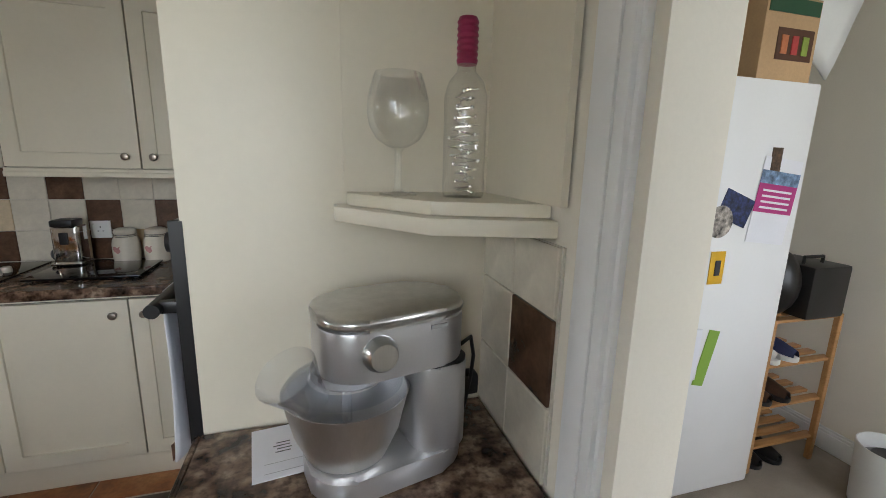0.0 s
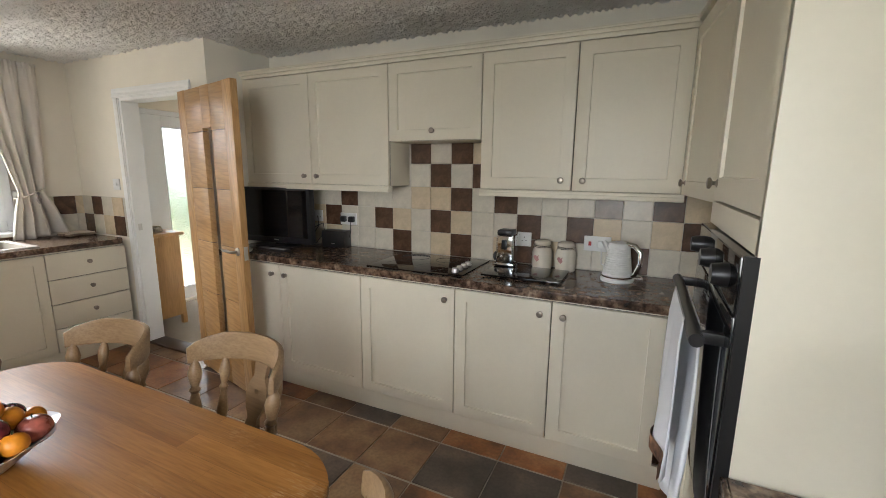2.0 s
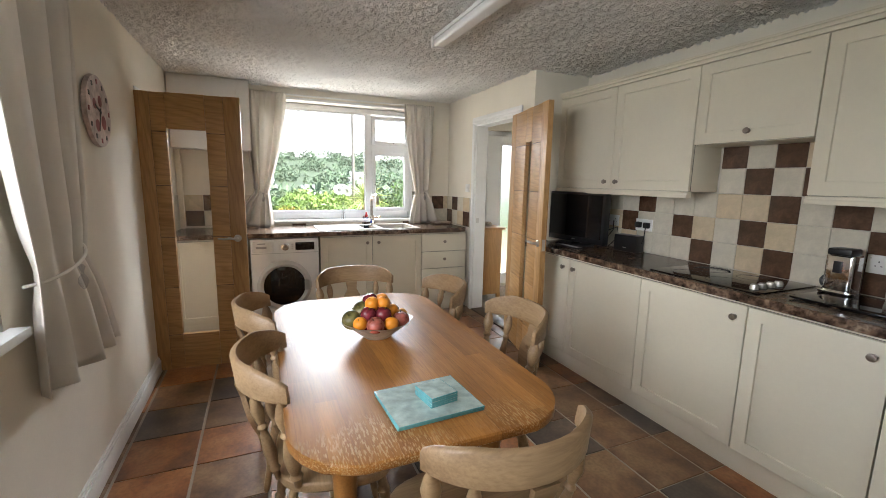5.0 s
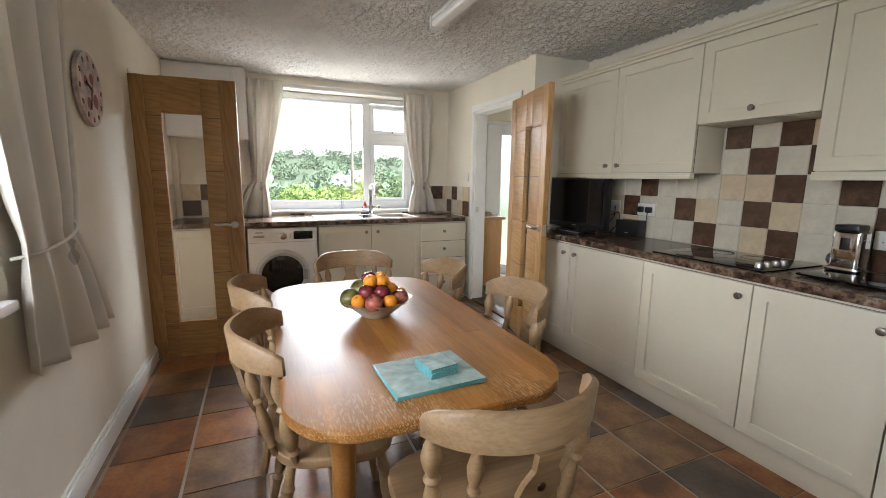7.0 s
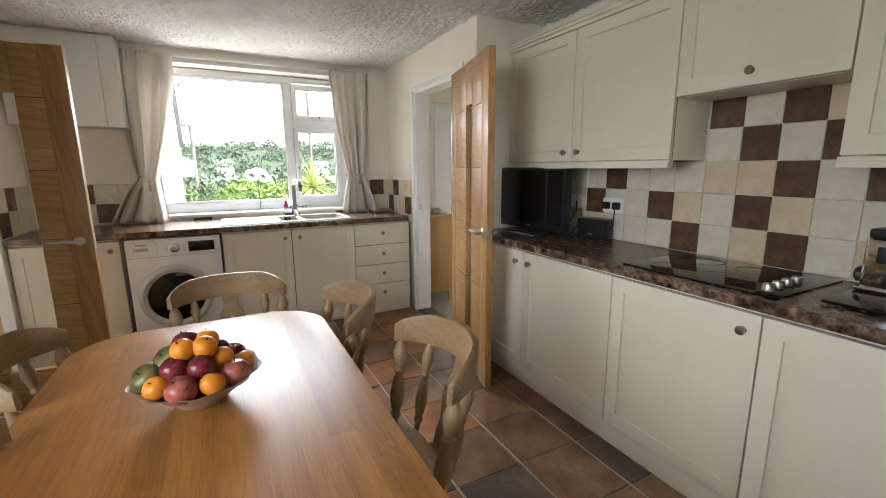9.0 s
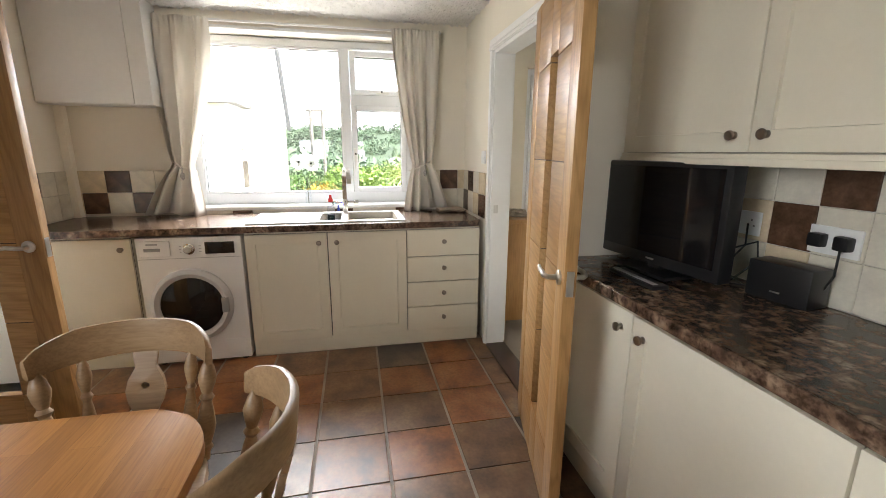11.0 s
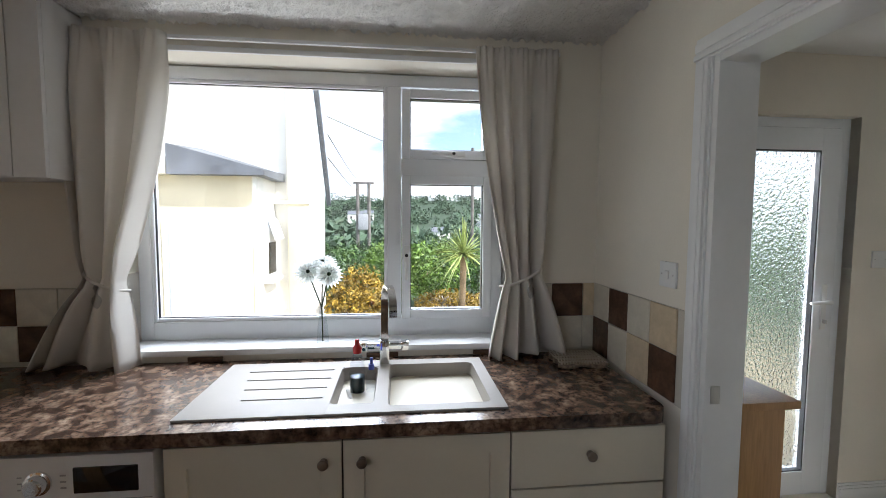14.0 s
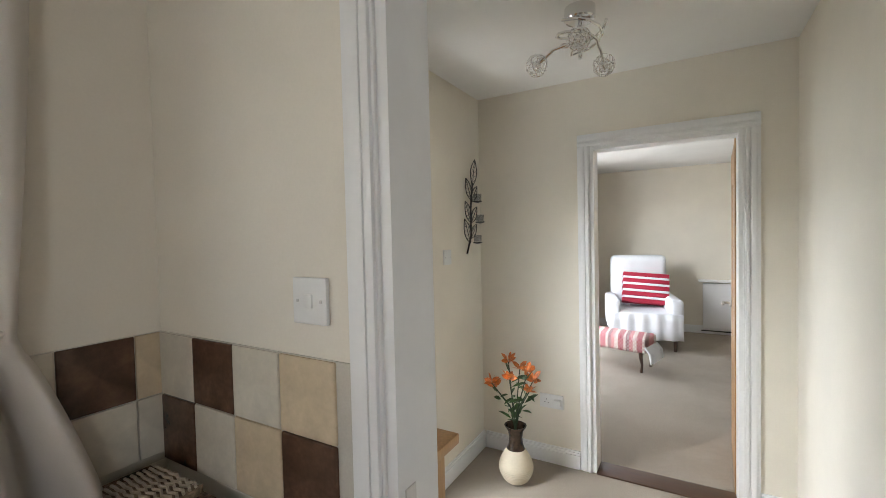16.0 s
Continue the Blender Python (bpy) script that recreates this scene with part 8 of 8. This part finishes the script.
# neighbouring house with porch
nh = thing("neighbour_house", (-8.5, -1.5, G0), "white rendered neighbouring house with slate porch roof", "house")
hb = bmesh.new()
prof = [(-7.6, G0), (-7.6, 4.4), (-9.1, 2.1), (-9.1, G0)]
lo = [hb.verts.new((x, 2.25, z)) for x, z in prof]
hi = [hb.verts.new((x, -8.0, z)) for x, z in prof]
hb.faces.new(lo)
hb.faces.new(hi[::-1])
for i in range(4):
    hb.faces.new((lo[i], lo[(i + 1) % 4], hi[(i + 1) % 4], hi[i]))
part("wall", hb, M_RENDER, nh)
part("corner_pier", boxed(-7.62, -7.5, 1.98, 2.28, G0, 4.2, bevel=0.01), M_RENDERC, nh)
part("string_course", boxed(-7.6, -7.48, -8, 2.3, 1.75, 1.79, bevel=0.01), M_RENDER, nh)
vb2 = bmesh.new()
for x0, z0, x1, z1 in ((-7.35, 4.85, -9.35, 1.8),):
    vv = [vb2.verts.new(p) for p in ((x0, 2.25, z0), (x1, 2.25, z1), (x1, 2.33, z1), (x0, 2.33, z0), (x0, 2.25, z0 + 0.16), (x1, 2.25, z1 + 0.16), (x1, 2.33, z1 + 0.16), (x0, 2.33, z0 + 0.16))]
    for q in ((0, 1, 2, 3), (4, 7, 6, 5), (0, 4, 5, 1), (3, 2, 6, 7), (0, 3, 7, 4), (1, 5, 6, 2)):
        vb2.faces.new([vv[k] for k in q])
part("verge_board", vb2, M_ROOF, nh)
rf = bmesh.new()
vv = [rf.verts.new(p) for p in ((-7.0, -8, 3.2), (-7.0, 0.4, 3.2), (-7.0, 0.4, 3.32), (-7.0, -8, 3.32), (-8.4, -8, 4.6), (-8.4, 0.4, 4.6))]
for q in ((0, 1, 2, 3), (3, 2, 5, 4), (0, 4, 5, 1), (1, 5, 2), (0, 3, 4)):
    rf.faces.new([vv[k] for k in q])
part("roof", rf, M_RENDER, nh)
part("gutter", boxed(-7.02, -6.92, -8, 0.42, 3.18, 3.26, bevel=0.02), M_WHITEPL, nh)
part("porch_wall", boxed(-7.6, -6.8, -1.6, 1.72, G0, 2.08), M_RENDERC, nh)
part("porch_return", boxed(-7.6, -6.79, 1.72, 1.78, G0, 2.08), M_RENDER, nh)
pr = bmesh.new()
vv = [pr.verts.new(p) for p in ((-6.62, 0.75, 2.08), (-6.62, 1.92, 2.08), (-7.7, 1.92, 2.08), (-7.7, 0.75, 2.08), (-6.62, 0.75, 2.46), (-6.62, 1.92, 2.15), (-7.7, 1.92, 2.2), (-7.7, 0.75, 2.56))]
for q in ((0, 1, 2, 3), (4, 7, 6, 5), (0, 4, 5, 1), (1, 5, 6, 2), (0, 3, 7, 4), (3, 2, 6, 7)):
    pr.faces.new([vv[k] for k in q])
part("porch_roof", pr, M_ROOF, nh, "grey slate porch roof")
part("soffit_board", boxed(-7.5, -6.55, -1.8, 0.74, 2.08, 2.3, bevel=0.01), M_RENDER, nh)
pd = part("porch_door", boxed(-6.81, -6.76, 0.6, 1.46, G0 + 0.02, 1.5, bevel=0.006), M_UPVC, nh)
part("door_leaf", boxed(-6.77, -6.735, 0.7, 1.36, G0 + 0.08, 1.42, bevel=0.006), M_UPVC, pd)
for z in (1.25, 0.1):
    part("hinge", boxed(-6.755, -6.725, 1.355, 1.385, z, z + 0.12, bevel=0.004), M_WHITEPL, pd)
part("handle", boxed(-6.735, -6.71, 0.74, 0.76, 0.5, 0.62, bevel=0.004), M_WHITEPL, pd)
pw = part("porch_window", boxed(-7.45, -7.0, 1.775, 1.83, 0.7, 1.55, bevel=0.006), M_UPVC, nh)
part("pane", boxed(-7.4, -7.05, 1.828, 1.834, 0.76, 1.2), M_BLACKGLASS, pw)
vbm = boxed(-7.42, -7.03, 1.83, 1.86, 1.22, 1.52, bevel=0.004)
vbm.transform(Matrix.Translation((0, 1.83, 1.52)) @ Euler((radians(18), 0, 0)).to_matrix().to_4x4() @ Matrix.Translation((0, -1.83, -1.52)))
part("open_vent", vbm, M_UPVC, pw)
part("sill", boxed(-7.5, -6.95, 1.775, 1.9, 0.64, 0.7, bevel=0.006), M_UPVC, pw)


# ---- tiles ----
def tile_mesh(name, axis, w, h, material, t=0.008):
    bm = bmesh.new()
    b = 0.0018
    if axis == "x":
        box(bm, -t / 2, t / 2, -w / 2, w / 2, -h / 2, h / 2, b, 1)
    elif axis == "y":
        box(bm, -w / 2, w / 2, -t / 2, t / 2, -h / 2, h / 2, b, 1)
    else:
        box(bm, -w / 2, w / 2, -h / 2, h / 2, -t / 2, t / 2, b, 1)
    return mesh_of(name, bm, material)


CACHE = {}


def tile(parent, axis, at, a0, a1, z0, z1, material):
    """One wall tile, 3 mm joints."""
    key = (axis, round(a1 - a0, 3), round(z1 - z0, 3), material.name)
    if key not in CACHE:
        CACHE[key] = tile_mesh("tile", axis, a1 - a0 - 0.003, z1 - z0 - 0.003, material)
    o = new("tile", CACHE[key])
    o.parent = parent
    a, z = (a0 + a1) / 2, (z0 + z1) / 2
    o.location = (at, a, z) if axis == "x" else (a, at, z)


rt = random.Random(21)


def pale():
    return rt.choice((M_TILE_C, M_TILE_C, M_TILE_Y))


def grout(name, q):
    setting(name, boxed(*q), M_GROUT, "pale grout bed behind the wall tiles")


# north wall behind the cooker
grout("wall_grout_north", (-1.148, XE, YN - 0.006, YN - 0.0005, TOPZ, 1.67))
BROWN = {2: (-7, -1, 1, 7), 1: (-8, -5, -2, 2, 4, 8), 0: (-4, -1, 2, 6), 3: (-2, 0), 4: (-3, -1)}
for row in range(5):
    for col in range(-12, 12):
        if row > 2 and not -3 <= col <= 0:
            continue
        a0, a1 = max(-1.146, 0.562 + 0.15 * col), min(2.3, 0.712 + 0.15 * col)
        if a1 - a0 < 0.02:
            continue
        z0 = TOPZ + 0.002 + 0.1515 * row
        m = M_TILE_B if col in BROWN[row] else M_TILE_T if (row, col) == (2, 5) else pale()
        tile(wall_north, "y", YN - 0.008, a0, a1, z0, z0 + 0.1515, m)
# west wall either side of the window
grout("wall_grout_west_left", (XW + 0.0005, XW + 0.005, YS, 2.42, TOPZ, 1.228))
grout("wall_grout_west_right", (XW + 0.0005, XW + 0.005, 4.125, YA, TOPZ, 1.228))
for cols, dark in (((1.692, 1.745, 1.903, 2.062, 2.22, 2.4), {(0, 1), (1, 2), (0, 3)}), ((4.135, 4.17, 4.319, 4.467, 4.526), {(1, 2), (0, 1)})):
    for i, (a0, a1) in enumerate(zip(cols, cols[1:])):
        for row, (z0, z1) in enumerate(((TOPZ + 0.018, 1.073), (1.073, 1.228))):
            tile(wall_west, "x", XW + 0.007, a0, a1, z0, z1, M_TILE_B if (row, i) in dark else pale())
# return beside the arch
grout("wall_grout_arch", (XW + 0.011, AX0 - 0.072, YA - 0.005, YA - 0.0005, TOPZ, 1.228))
for i, (a0, a1) in enumerate(zip((-2.868, -2.726, -2.576, -2.426, -2.24), (-2.726, -2.576, -2.426, -2.276, -2.238))):
    if a1 - a0 < 0.01:
        continue
    for row, (z0, z1) in enumerate(((TOPZ + 0.004, 1.073), (1.073, 1.228))):
        tile(wall_arch, "y", YA - 0.007, a0, min(a1, AX0 - 0.072), z0, z1, M_TILE_B if (row, i) in {(1, 1), (0, 0), (0, 3)} else M_TILE_Y if i == 3 or (i == 2 and not row) else M_TILE_C)
# south side of the worktop
grout("wall_grout_south", (XW + 0.06, -2.24, YS + 0.0005, YS + 0.005, TOPZ, 1.228))
for i, (a0, a1) in enumerate(((-2.82, -2.7), (-2.7, -2.55), (-2.55, -2.4), (-2.4, -2.25))):
    for row, (z0, z1) in enumerate(((TOPZ + 0.004, 1.073), (1.073, 1.228))):
        tile(wall_south, "y", YS + 0.007, a0, a1, z0, z1, M_TILE_B if (row, i) in {(1, 2), (0, 3)} else pale())
# beside the mixer
grout("wall_grout_east", (XE - 0.005, XE - 0.0005, 3.09, 3.388, TOPZ, 1.318))
for i, (a0, a1) in enumerate(((3.093, 3.242), (3.242, 3.388))):
    for row, (z0, z1) in enumerate(((TOPZ + 0.002, 1.051), (1.051, 1.202), (1.202, 1.318))):
        tile(wall_east, "x", XE - 0.007, a0, a1, z0, z1, M_TILE_B if (row, i) == (1, 0) else M_TILE_C if row == 2 else pale())

# floor
P, FX, FY = 0.3275, -1.953, 3.403
FT = {m.name: tile_mesh("floor_tile", "z", P - 0.006, P - 0.006, m, 0.01) for m in (M_SLATE_R, M_SLATE_G, M_SLATE_O)}
rf2 = random.Random(5)
for i in range(-1, 14):
    for j in range(-6, 5):
        x, y = FX + P * i, FY + 0.3345 * j
        if x > XE - 0.01 or y > 4.75:
            continue
        m = rf2.choice((M_SLATE_R, M_SLATE_R, M_SLATE_O, M_SLATE_O, M_SLATE_G))
        o = new("tile", FT[m.name])
        o.parent = floor
        o.location = (x + P / 2, y + 0.3345 / 2, -0.005)
        o.rotation_euler = (0, 0, rf2.choice((0, math.pi)))
